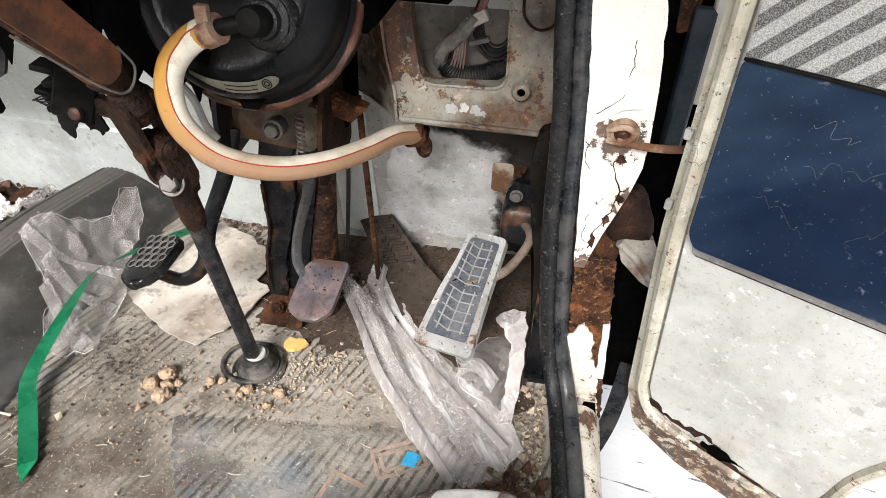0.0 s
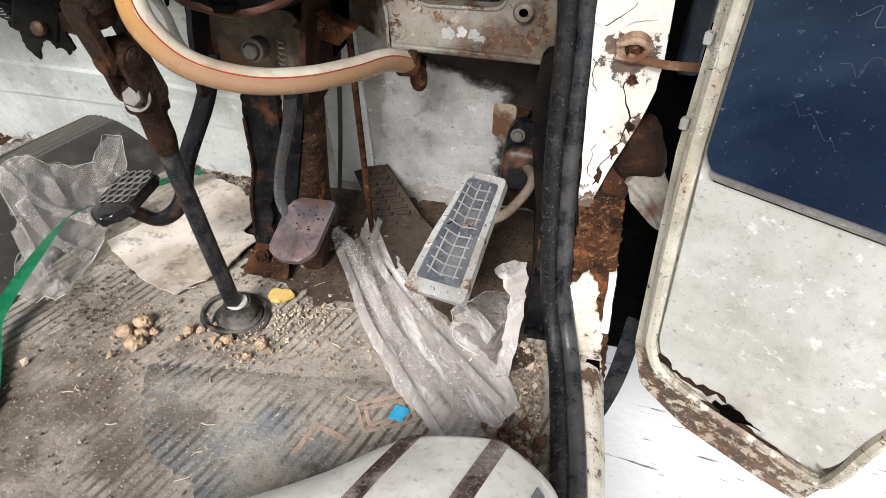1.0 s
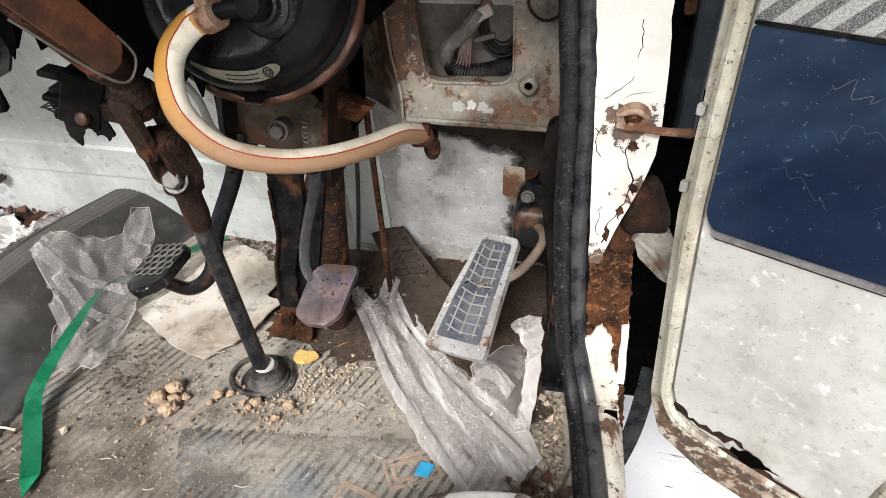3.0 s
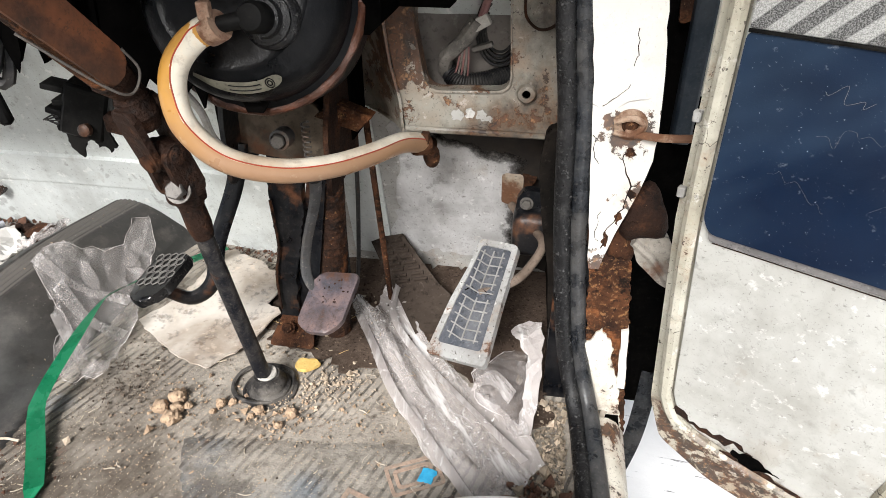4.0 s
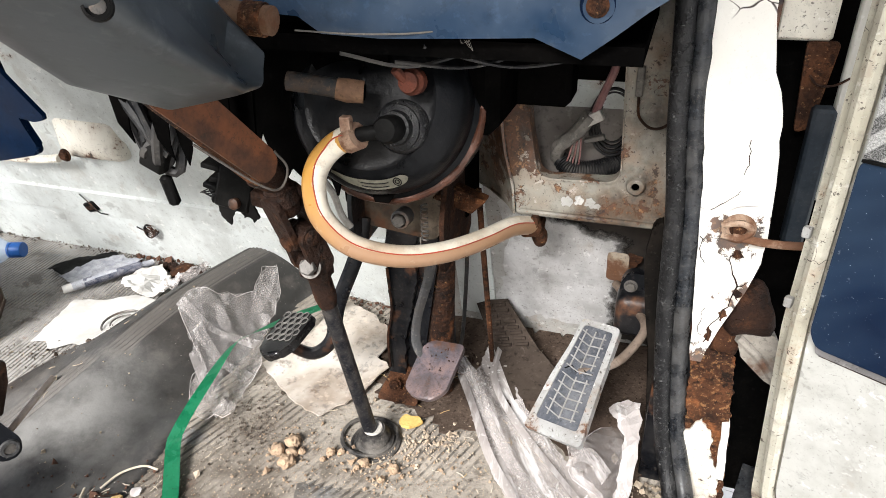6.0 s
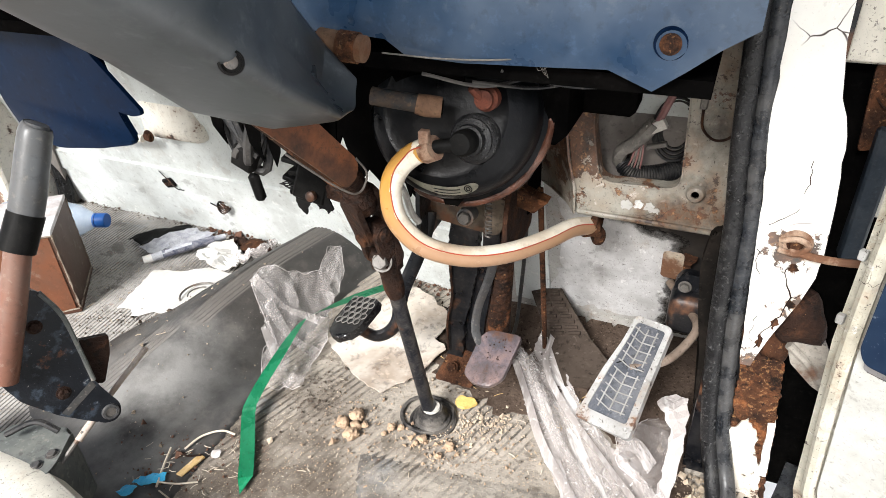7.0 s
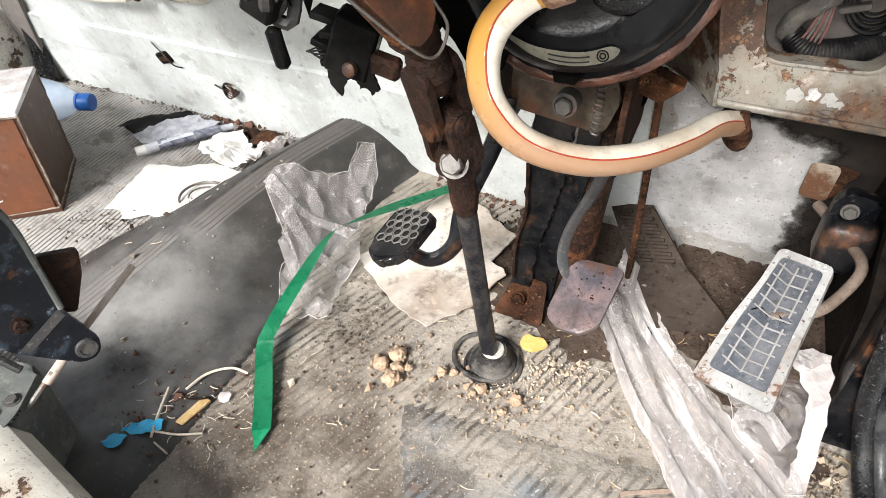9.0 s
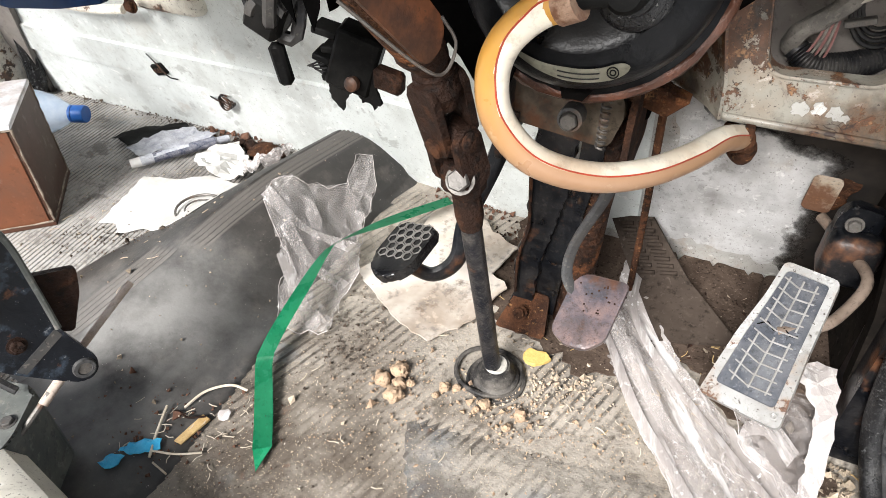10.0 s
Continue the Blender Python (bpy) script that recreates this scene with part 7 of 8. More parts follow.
def build_seat_base():
    """White painted seat box across the cab, and the soiled cover that bulges over its corner."""
    bm, rows = bmesh.new(), []
    prof = [(0.0, 0.0), (0.008, 0.075), (-0.004, 0.106), (-0.022, 0.116), (-0.05, 0.118), (-0.35, 0.118), (-0.35, 0.0)]
    for x in np.arange(-0.62, -0.16, 0.03):
        y0 = 0.322 - 0.22 * max(0, x + 0.36)
        rows.append([bm.verts.new((x, y0 + dy, z)) for dy, z in prof])
    for a, b in zip(rows, rows[1:]):
        for i in range(len(prof)):
            bm.faces.new((a[i], a[(i + 1) % len(prof)], b[(i + 1) % len(prof)], b[i]))
    bm.faces.new(rows[0])
    bm.faces.new(rows[-1])
    single("seat_box", bm, M_ROT, "chipped cream steel seat box with rust along its edge", "seat base", (-0.4, 0.3, 0.0), kind="structure")
    c = thing("seat_cover", "soiled white vinyl seat base cover with dark seams", "seat cover", (0.3, 0.36, 0.0))
    crest = spline([(0.06, 0.292, 0.10), (0.135, 0.336, 0.118), (0.20, 0.376, 0.122), (0.258, 0.420, 0.124), (0.318, 0.434, 0.124), (0.357, 0.424, 0.120), (0.384, 0.396, 0.112), (0.392, 0.35, 0.10)], 8)

    def bolster(t, s, lift=0.0):
        """t along the crest, s from the floor in front over the crest and back under the seat."""
        k = t * (len(crest) - 1)
        i = min(int(k), len(crest) - 2)
        p = crest[i].lerp(crest[i + 1], k - i)
        back = Vector((-0.30, -1.0, 0)).normalized()
        a = min(s, 1.0)
        if s <= 1.0:
            q = p + Vector((0.004, 0.010, 0)) * (1 - a) + Vector((0, 0, -p.z * (1 - a) ** 1.6 * 0.98)) - back * 0.012 * math.sin(math.pi * a)
        else:
            q = p + back * 0.26 * (s - 1) + Vector((0, 0, 0.035 * math.sin(min(1, (s - 1) * 2) * math.pi / 2)))
        q = q + Vector((0, 0, lift + 0.003 * noise.noise(Vector((t * 9, s * 4, 3)))))
        return q

    def strip(t0, t1, s0, s1, lift, nt=40, ns=24):
        bm = bmesh.new()
        g = [[bm.verts.new(bolster(t0 + (t1 - t0) * i / nt, s0 + (s1 - s0) * j / ns, lift)) for j in range(ns + 1)] for i in range(nt + 1)]
        for i in range(nt):
            for j in range(ns):
                bm.faces.new((g[i][j], g[i + 1][j], g[i + 1][j + 1], g[i][j + 1]))
        bmesh.ops.recalc_face_normals(bm, faces=bm.faces)
        bmesh.ops.solidify(bm, geom=bm.faces[:], thickness=0.002)
        return bm

    part("cover", strip(0.0, 1.0, 0.0, 2.0, 0.0), M_VINYL_W, c, "grubby white vinyl")
    part("seam", strip(0.42, 0.455, 0.75, 1.9, 0.0022, 6), M_BAND, c, "dark soiled seam")
    part("seam", strip(0.60, 0.65, 0.85, 1.9, 0.0022, 6), M_BAND, c, "dark soiled seam")
    part("patch", strip(0.78, 0.93, 1.05, 1.8, 0.0022, 8), M_GREYPAD, c, "grey-blue worn patch")


def build_box():
    """A varnished wooden cabinet lying on the passenger floor."""
    b = thing("wooden_box", "brown varnished wooden box with a scuffed white top", "box", (-0.78, 0.6, 0.0))
    fr = Vector((-0.722, 0.655, 0))
    v = Vector((-0.66, 0.75, 0)).normalized()
    u = Vector((v.y, -v.x, 0))
    m = Matrix((-u, v, Vector((0, 0, 1)))).transposed().to_4x4()
    m.translation = fr
    L, D, H = 0.24, 0.150, 0.166
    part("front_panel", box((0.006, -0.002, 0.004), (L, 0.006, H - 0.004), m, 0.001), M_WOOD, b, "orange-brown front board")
    part("side_panel", box((0.0, 0.0, 0.0), (0.008, D, H), m, 0.001), M_WOOD_D, b, "dark brown end board")
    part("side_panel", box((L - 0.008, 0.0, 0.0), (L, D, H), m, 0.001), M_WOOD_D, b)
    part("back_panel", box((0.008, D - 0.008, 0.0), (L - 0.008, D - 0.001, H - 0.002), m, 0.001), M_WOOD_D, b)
    part("top_board", box((-0.001, -0.003, H - 0.002), (L + 0.001, D + 0.001, H + 0.006), m, 0.0015), M_WOOD_TOP, b, "scuffed white top board")
    part("bottom_board", box((-0.002, -0.004, -0.0), (L, D, 0.008), m, 0.001), M_WOOD_D, b)
    rnd = random.Random(3)
    for a, e in (((0, -0.001, 0.008), (0, -0.001, H - 0.002)), ((-0.0005, 0, 0.008), (-0.0005, D, 0.008)), ((0, D, 0.0), (0, D, H - 0.002)), ((0, -0.004, 0.008), (L, -0.004, 0.008)), ((0, -0.002, H - 0.003), (L, -0.002, H - 0.003))):
        a, e = Vector(a), Vector(e)
        line = [m @ (a.lerp(e, k / 16) + Vector([rnd.uniform(-1, 1) * 0.0007 for j in range(3)])) for k in range(17)]
        part("worn_edge", tube(line, [rnd.uniform(0.0008, 0.0021) for k in line], 6, 1, smooth=False), M_EDGEWOOD, b, "pale chipped edge of the board")
    for x in (0.06, 0.12):
        part("scratch", box((x, -0.0035, 0.05), (x + 0.016, -0.0018, 0.0515), m @ pose(0, 0, 0, 0, 14, 0)), M_WOOD_TOP, b)


def build_bottle():
    b = thing("plastic_bottle", "clear plastic water bottle with a blue cap lying on its side", "bottle", (-0.95, 0.86, 0.0))
    ax = Vector((0.94, 0.34, 0.0)).normalized()
    o = Vector((-0.880, 0.880, 0.043)) - ax * 0.235
    m = axes(o, ax.orthogonal(), ax.cross(ax.orthogonal()))
    prof = [(0, 0.004), (0.034, 0.0), (0.042, 0.008), (0.042, 0.04), (0.039, 0.045), (0.042, 0.05), (0.042, 0.10), (0.039, 0.105), (0.042, 0.11), (0.042, 0.14), (0.034, 0.172), (0.020, 0.198), (0.014, 0.208), (0.014, 0.218)]
    part("body", lathe(prof, m, 28), M_CLEAR, b)
    cap = part("cap", lathe([(0.0160, 0.213), (0.0160, 0.232), (0.0148, 0.234), (0, 0.234)], m, 28), M_CAP, b, "blue screw cap")
    part("tamper_ring", lathe([(0.0160, 0.207), (0.0160, 0.2115), (0.0145, 0.2115), (0.0145, 0.207)], m, 28), M_CAP, b)


def build_wall_clips():
    for x, z, turn in ((-0.728, 0.134, 20), (-0.608, 0.092, 70)):
        c = thing("wall_clip", "small dark wire clip on the white front panel", "clip", (x, wall_y(z, x), z), group="wall clips")
        q = axes((x, wall_y(z, x) - 0.014, z), (1, 0, 0), (0, -0.3, 1)) @ pose(0, 0, 0, 0, 0, turn)
        if turn < 45:
            part("block", box((-0.016, -0.011, -0.016), (0.014, 0.011, 0.010), q, 0.002), M_PLASTIC, c)
            for k in range(6):
                part("coil", tube([q @ Vector((-0.012 + 0.0045 * k, 0.010 * math.cos(a), 0.011 * math.sin(a))) for a in [2 * math.pi * j / 10 for j in range(11)]], 0.0011, 5, 1, smooth=False), M_BLACK, c)
            part("prong", tube([q @ Vector(v) for v in ((0.002, 0.034, 0.008), (0.012, 0.012, 0.012), (0.015, -0.014, 0.012), (0.022, -0.026, 0.006))], 0.0012, 6, 5), M_BLACK, c)
        else:
            for k in range(4):
                r = 0.010 + 0.002 * k
                part("wire", tube([q @ Vector((r * math.cos(a), 1.5 * r * math.sin(a) * (1 - 0.2 * k), 0.004 + 0.003 * k)) for a in [0.5 * k + 5.0 * j / 10 for j in range(11)]], 0.0016, 5, 2), M_BLACK, c)
            part("prong", tube([q @ Vector(v) for v in ((-0.012, 0.034, 0.004), (-0.004, 0.012, 0.01), (0.004, -0.012, 0.01))], 0.0014, 6, 5), M_BLACK, c)


build_handbrake()
build_seat_base()
build_box()
build_bottle()
build_wall_clips()


# ---- litter ----
M_EMBLEM = plain("salmon_mat_print", (0.48, 0.34, 0.26), (0.34, 0.25, 0.19), 60.0, 0.8, dust=0.8, dust_c=(0.25, 0.22, 0.185), grain=0.8)


def crumple(amount, scale, seed, lift=0.004, way=None, draw=0.22):
    def height(x, y):
        p = Vector((x * scale, y * scale, seed))
        if way:
            u = Vector(way).normalized()
            p = Vector(((x * u.x + y * u.y) * scale * draw, (-x * u.y + y * u.x) * scale, seed))
            p += Vector((0, 0.35 * noise.noise(Vector((x * 14, y * 14, seed + 9))), 0))
        ridge = 1 - abs(noise.noise(p)) * 2.2
        fine = 1 - abs(noise.noise(p * 2.7 + Vector((5, 1, 0)))) * 2
        crease = noise.noise(Vector((x * 150, y * 150, seed)))
        return ground(x, y) + lift + amount * max(0.0, 0.62 * ridge + 0.24 * fine + 0.08 * crease)
    return height


def edge_highlight(outline, height, parent, material):
    """A thin white tube along a film's outline, added as its bright edge highlight."""
    pts = [(p.x, p.y, height(p.x, p.y) + 0.0006) for p in torn(outline, 0.0012, 0.012, 5)]
    part("edge_highlight", tube(pts + pts[:1], 0.0005, 5, 1, smooth=False), material, parent, "thin pale tube added for the bright edge of the film")


def litter():
    h = crumple(0.014, 17, 1.0, 0.003, (0.55, -0.83), 0.22)
    long_bag = [(0.055, 0.835), (0.068, 0.848), (0.096, 0.815), (0.096, 0.900), (0.110, 0.912), (0.130, 0.868), (0.160, 0.800), (0.205, 0.732), (0.248, 0.690), (0.298, 0.645), (0.338, 0.603), (0.353, 0.575), (0.332, 0.540), (0.292, 0.510), (0.264, 0.530), (0.217, 0.568), (0.174, 0.626), (0.134, 0.695), (0.090, 0.772)]
    g = thing("plastic_bag", "long crumpled clear plastic bag, dusty", "plastic bag", (0.2, 0.65, 0))
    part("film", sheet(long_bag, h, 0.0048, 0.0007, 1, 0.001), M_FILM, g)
    # narrow folds take the whiter film, as painted highlights along the creases
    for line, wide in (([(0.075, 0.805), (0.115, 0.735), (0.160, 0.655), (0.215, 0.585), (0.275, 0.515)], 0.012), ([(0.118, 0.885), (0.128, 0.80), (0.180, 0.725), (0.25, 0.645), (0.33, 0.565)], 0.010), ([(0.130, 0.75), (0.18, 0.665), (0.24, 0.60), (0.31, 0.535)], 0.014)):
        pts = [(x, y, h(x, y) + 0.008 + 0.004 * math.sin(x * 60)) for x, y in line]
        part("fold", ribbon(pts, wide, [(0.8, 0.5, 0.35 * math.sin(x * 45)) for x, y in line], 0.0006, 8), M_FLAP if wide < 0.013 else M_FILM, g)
    h = crumple(0.026, 20, 4.0, 0.010, (0.1, -1.0), 0.15)
    bag = [(0.255, 0.690), (0.285, 0.725), (0.318, 0.762), (0.338, 0.748), (0.338, 0.700), (0.335, 0.600), (0.318, 0.592), (0.300, 0.63), (0.270, 0.640)]
    g = thing("plastic_bag", "torn clear plastic bag beside the accelerator pedal", "plastic bag", (0.3, 0.67, 0))
    part("film", sheet(bag, h, 0.0085, 0.0007, 2, 0.002), M_FILM_B, g, smooth=False)
    edge_highlight(bag, h, g, M_FLAP)
    flap = [(0.300, 0.735), (0.322, 0.752), (0.338, 0.738), (0.342, 0.690), (0.340, 0.635), (0.334, 0.596), (0.320, 0.600), (0.323, 0.650), (0.324, 0.695), (0.312, 0.715)]
    part("folded_flap", sheet(flap, lambda x, y: 0.022 + 0.052 * smoothstep(0.58, 0.74, y) + 0.006 * noise.noise(Vector((x * 70, y * 45, 3))) + 0.35 * (x - 0.33), 0.0075, 0.0007, 21, 0.0015), M_FLAP, g, "stiff folded white flap of film", smooth=False)
    part("fold", ribbon([(0.262, 0.655, 0.040), (0.285, 0.66, 0.05), (0.31, 0.635, 0.045)], 0.02, [(0.2, 0.9, 0.3), (0.2, 0.9, 0.3), (0.4, 0.8, 0.3)], 0.0006, 8), M_FILM, g)
    h = crumple(0.030, 17, 9.0, 0.003, (0.45, -0.9), 0.55)
    bag = [(-0.386, 0.748), (-0.394, 0.785), (-0.356, 0.812), (-0.318, 0.855), (-0.330, 0.915), (-0.312, 0.925), (-0.288, 0.890), (-0.270, 0.812), (-0.246, 0.758), (-0.222, 0.720), (-0.232, 0.683), (-0.204, 0.612), (-0.240, 0.604), (-0.288, 0.622), (-0.312, 0.660), (-0.316, 0.697)]
    g = thing("plastic_bag", "crumpled clear plastic bag beside the tunnel", "plastic bag", (-0.3, 0.72, 0))
    part("film", sheet(bag, h, 0.0085, 0.0007, 3, 0.002), M_FILM_B, g, smooth=False)
    edge_highlight(bag, h, g, M_FLAP)
    part("twisted_end", ribbon([(x, y, h(x, y) + 0.010) for x, y in ((-0.296, 0.82), (-0.306, 0.87), (-0.318, 0.915))], 0.026, [(1, 0.1, 0.3), (0.9, 0.2, -0.3), (1, 0.2, 0.4)], 0.0006, 8), M_FILM_B, g, "twisted end of the bag")
    for line in (((-0.385, 0.755), (-0.33, 0.75), (-0.26, 0.765)), ((-0.33, 0.70), (-0.28, 0.66), (-0.22, 0.61)), ((-0.345, 0.735), (-0.29, 0.705), (-0.235, 0.70))):
        part("fold", ribbon([(x, y, h(x, y) + 0.006) for x, y in line], 0.018, [(0.3, 0.8, 0.4), (0.4, 0.7, -0.3), (0.3, 0.8, 0.3)], 0.0006, 8), M_FILM, g)

    def card_h(x, y):
        return ground(x, y) + 0.004 + 0.014 * smoothstep(0.72, 0.90, y) + 0.010 * smoothstep(-0.10, -0.03, x) + 0.003 * noise.noise(Vector((x * 20, y * 20, 2)))
    card = [(-0.240, 0.744), (-0.203, 0.800), (-0.192, 0.880), (-0.176, 0.930), (-0.120, 0.905), (-0.046, 0.855), (-0.058, 0.815), (-0.064, 0.800), (-0.034, 0.778), (-0.046, 0.748), (-0.058, 0.712), (-0.096, 0.664), (-0.120, 0.668), (-0.150, 0.682), (-0.168, 0.695), (-0.182, 0.703), (-0.210, 0.722)]
    single("cardboard_sheet", sheet(card, card_h, 0.010, 0.0022, 4, 0.0022), M_CARD, "torn damp beige cardboard with dark specks", "cardboard", (-0.13, 0.77, 0))

    # green strap over bag and mat
    st = thing("green_strap", "green plastic packing strap twisted across the mat", "strap", (-0.23, 0.6, 0))
    upper = [(-0.165, 0.892, 0.048), (-0.215, 0.800, 0.060), (-0.252, 0.728, 0.065), (-0.258, 0.700, 0.063), (-0.254, 0.640, 0.054), (-0.253, 0.583, 0.038), (-0.252, 0.550, 0.024)]
    sides = [(0.80, -0.60, 0.05), (0.82, -0.55, 0.1), (0.7, -0.2, 0.6), (0.75, 0.0, 0.5), (0.95, 0.05, 0.2), (0.95, 0.1, 0.1), (0.85, 0.4, 0.1)]
    part("upper_run", ribbon(upper, 0.020, sides, 0.0008, 10), M_GREEN, st)
    lower = [(-0.252, 0.552, 0.0245), (-0.246, 0.538, 0.018), (-0.213, 0.490, 0.009), (-0.190, 0.455, 0.006)]
    part("lower_run", ribbon(lower, 0.0205, [(0.85, 0.4, 0.1), (0.8, 0.5, 0.1), (0.78, 0.56, 0), (0.78, 0.56, 0)], 0.0008, 10), M_GREEN, st)
    part("cut_end", prism([(-0.182, 0.4607), (-0.198, 0.4493), (-0.180, 0.430)], Matrix(), 0.0052, 0.0062), M_GREEN, st, "pointed cut end")

    # loose brown mat behind the accelerator
    mt = thing("loose_mat", "curled brown rubber mat piece with raised bars", "rubber mat", (0.13, 0.88, 0))

    def mat_p(u, v):
        a = Vector((0.062, 0.935, 0.060)).lerp(Vector((0.118, 0.918, 0.085)), u)
        b = Vector((0.115, 0.865, 0.012)).lerp(Vector((0.185, 0.868, 0.030)), u)
        c = Vector((0.165, 0.775, 0.006)).lerp(Vector((0.255, 0.80, 0.012)), u)
        return a.lerp(b, v * 2) if v < 0.5 else b.lerp(c, v * 2 - 1)

    bm = bmesh.new()
    g = [[bm.verts.new(mat_p(i / 8, j / 20)) for j in range(21)] for i in range(9)]
    for i in range(8):
        for j in range(20):
            bm.faces.new((g[i][j], g[i + 1][j], g[i + 1][j + 1], g[i][j + 1]))
    bmesh.ops.recalc_face_normals(bm, faces=bm.faces)
    bmesh.ops.solidify(bm, geom=bm.faces[:], thickness=0.004)
    part("mat", bm, M_BROWN_MAT, mt)
    for k in range(8):
        v = 0.07 + 0.052 * k
        for u0, u1 in ((0.15, 0.45), (0.55, 0.85)):
            n = Vector((-0.3, -0.5, 0.8)).normalized() * 0.0055
            part("bar", tube([mat_p(u0, v) + n, mat_p(u1, v) + n], 0.0030, 6, 1), M_BROWN_MAT, mt)

    # loose soil under the pedals
    soil = [(-0.075, 0.84), (-0.06, 0.945), (0.06, 0.955), (0.345, 0.945), (0.352, 0.78), (0.356, 0.64), (0.330, 0.62), (0.29, 0.66), (0.24, 0.71), (0.19, 0.76), (0.13, 0.705), (0.09, 0.685), (0.02, 0.72), (-0.04, 0.735)]
    bm = sheet(soil, lambda x, y: 0.003 + 0.010 * smoothstep(0.86, 0.96, y) + 0.004 * noise.noise(Vector((x * 40, y * 40, 1))) * smoothstep(0.70, 0.78, y), 0.009, 0.002, 17, 0.006)
    single("soil", bm, M_SOIL, "loose brown soil at the foot of the front panel", "soil", (0.1, 0.85, 0), kind="stuff")

    # passenger-side papers
    flat = crumple(0.004, 18, 2.0, 0.001)
    single("paper_sheet", sheet([(-0.660, 0.680), (-0.687, 0.804), (-0.633, 0.821), (-0.589, 0.852), (-0.510, 0.846), (-0.495, 0.812), (-0.512, 0.719), (-0.559, 0.690), (-0.585, 0.697), (-0.614, 0.671), (-0.632, 0.688)], flat, 0.012, 0.001, 5, 0.001), M_PAPER, "dirty white paper sheet with a ring mark", "paper", (-0.59, 0.75, 0))
    ring = thing("cup_lid", "clear plastic cup lid lying on the paper", "lid", (-0.53, 0.765, 0.006))
    part("rim", tube([(-0.535 + 0.036 * math.cos(a), 0.765 + 0.036 * math.sin(a), 0.011) for a in [2 * math.pi * k / 24 for k in range(25)]], 0.002, 6, 1, smooth=False), M_STEEL, ring)
    part("inner_ring", tube([(-0.535 + 0.022 * math.cos(a), 0.765 + 0.022 * math.sin(a), 0.011) for a in [2 * math.pi * k / 24 for k in range(25)]], 0.0014, 6, 1, smooth=False), M_STEEL, ring)
    crump = crumple(0.024, 17, 6.0, 0.004)
    single("crumpled_tissue", sheet([(-0.632, 0.866), (-0.638, 0.914), (-0.591, 0.940), (-0.545, 0.905), (-0.523, 0.876), (-0.500, 0.838), (-0.567, 0.838), (-0.60, 0.85)], crump, 0.011, 0.001, 6, 0.002), M_PAPER, "crumpled white tissue beside the paper sheet", "tissue", (-0.58, 0.87, 0), smooth=False)
    single("crumpled_wrapper", sheet([(-0.775, 0.855), (-0.760, 0.910), (-0.712, 0.962), (-0.660, 0.960), (-0.655, 0.93), (-0.70, 0.885), (-0.735, 0.845)], crumple(0.014, 18, 7.0, 0.002), 0.007, 0.001, 7, 0.002), M_NEWS, "crumpled grey printed wrapper", "wrapper", (-0.69, 0.88, 0))
    t = thing("paint_tube", "squeezed printed tube with a white end", "tube", (-0.65, 0.87, 0.01))
    part("tube", tube([(-0.71, 0.826, 0.016), (-0.665, 0.888, 0.018), (-0.622, 0.948, 0.016)], [0.014, 0.0135, 0.011], 12, 4, flat=0.6), M_NEWS, t)
    part("print_band", tube([(-0.698, 0.843, 0.0165), (-0.636, 0.928, 0.0175)], 0.0142, 12, 1, flat=0.62), M_INK, t, "dark printed band")
    part("end_cap", tube([(-0.720, 0.812, 0.016), (-0.707, 0.830, 0.016)], 0.0105, 12, 1, flat=0.8), M_PAPER, t)
    single("black_rag", sheet([(-0.825, 0.872), (-0.800, 0.930), (-0.742, 0.972), (-0.728, 0.958), (-0.748, 0.920), (-0.778, 0.875)], crumple(0.012, 16, 8.0, 0.001), 0.008, 0.001, 8, 0.002), M_PLASTIC, "black crumpled plastic scrap", "scrap", (-0.74, 0.89, 0))
    single("crumpled_film", sheet([(-0.545, 0.885), (-0.50, 0.935), (-0.462, 0.925), (-0.468, 0.875), (-0.515, 0.855)], crumple(0.035, 34, 11.0, 0.004), 0.006, 0.0007, 9, 0.002), M_FILM, "crumpled clear film ball against the wall", "film", (-0.5, 0.9, 0), smooth=False)
    single("rust_flake_pile", lump((-0.545, 0.945, 0.008), 0.026, 4, 0.45), M_RUST, "pile of brown rust flakes by the front panel", "debris", (-0.545, 0.945, 0))
    for k, (x, y, r) in enumerate([(-0.532, 0.930, 0.014), (-0.605, 0.955, 0.011), (-0.58, 0.955, 0.013), (-0.515, 0.955, 0.011)]):
        single("rust_flake", lump((x, y, ground(x, y) + r * 0.4), r, 30 + k, 0.6, 2), M_RUST_D, "dark rust flake by the front panel", "debris", (x, y, 0), group="rust flakes")

    # clods and scraps on the driver's mat
    for k, (x, y, r) in enumerate([(-0.104, 0.607, 0.0115), (-0.116, 0.588, 0.0105), (-0.096, 0.590, 0.0090), (-0.094, 0.573, 0.0115), (-0.086, 0.597, 0.0055), (-0.126, 0.596, 0.0050), (-0.047, 0.606, 0.0075), (-0.034, 0.612, 0.0055), (0.046, 0.604, 0.0085), (0.037, 0.584, 0.0065), (0.004, 0.604, 0.0075), (-0.003, 0.594, 0.0045), (-0.052, 0.594, 0.0045)]):
        single("clay_clod", lump((x, y, 0.002 + r * 0.5), r * 0.86, k * 3.3, 0.8, 3, 0.34), M_CLAY, "dry tan clay clod on the mat", "clod", (x, y, 0), group="clay clods")
    foam = [tuple(q) for q in torn([(0.022, 0.682), (0.034, 0.677), (0.046, 0.684), (0.054, 0.694), (0.045, 0.703), (0.034, 0.699), (0.025, 0.702), (0.020, 0.692)], 0.0014, 0.004, 31)]
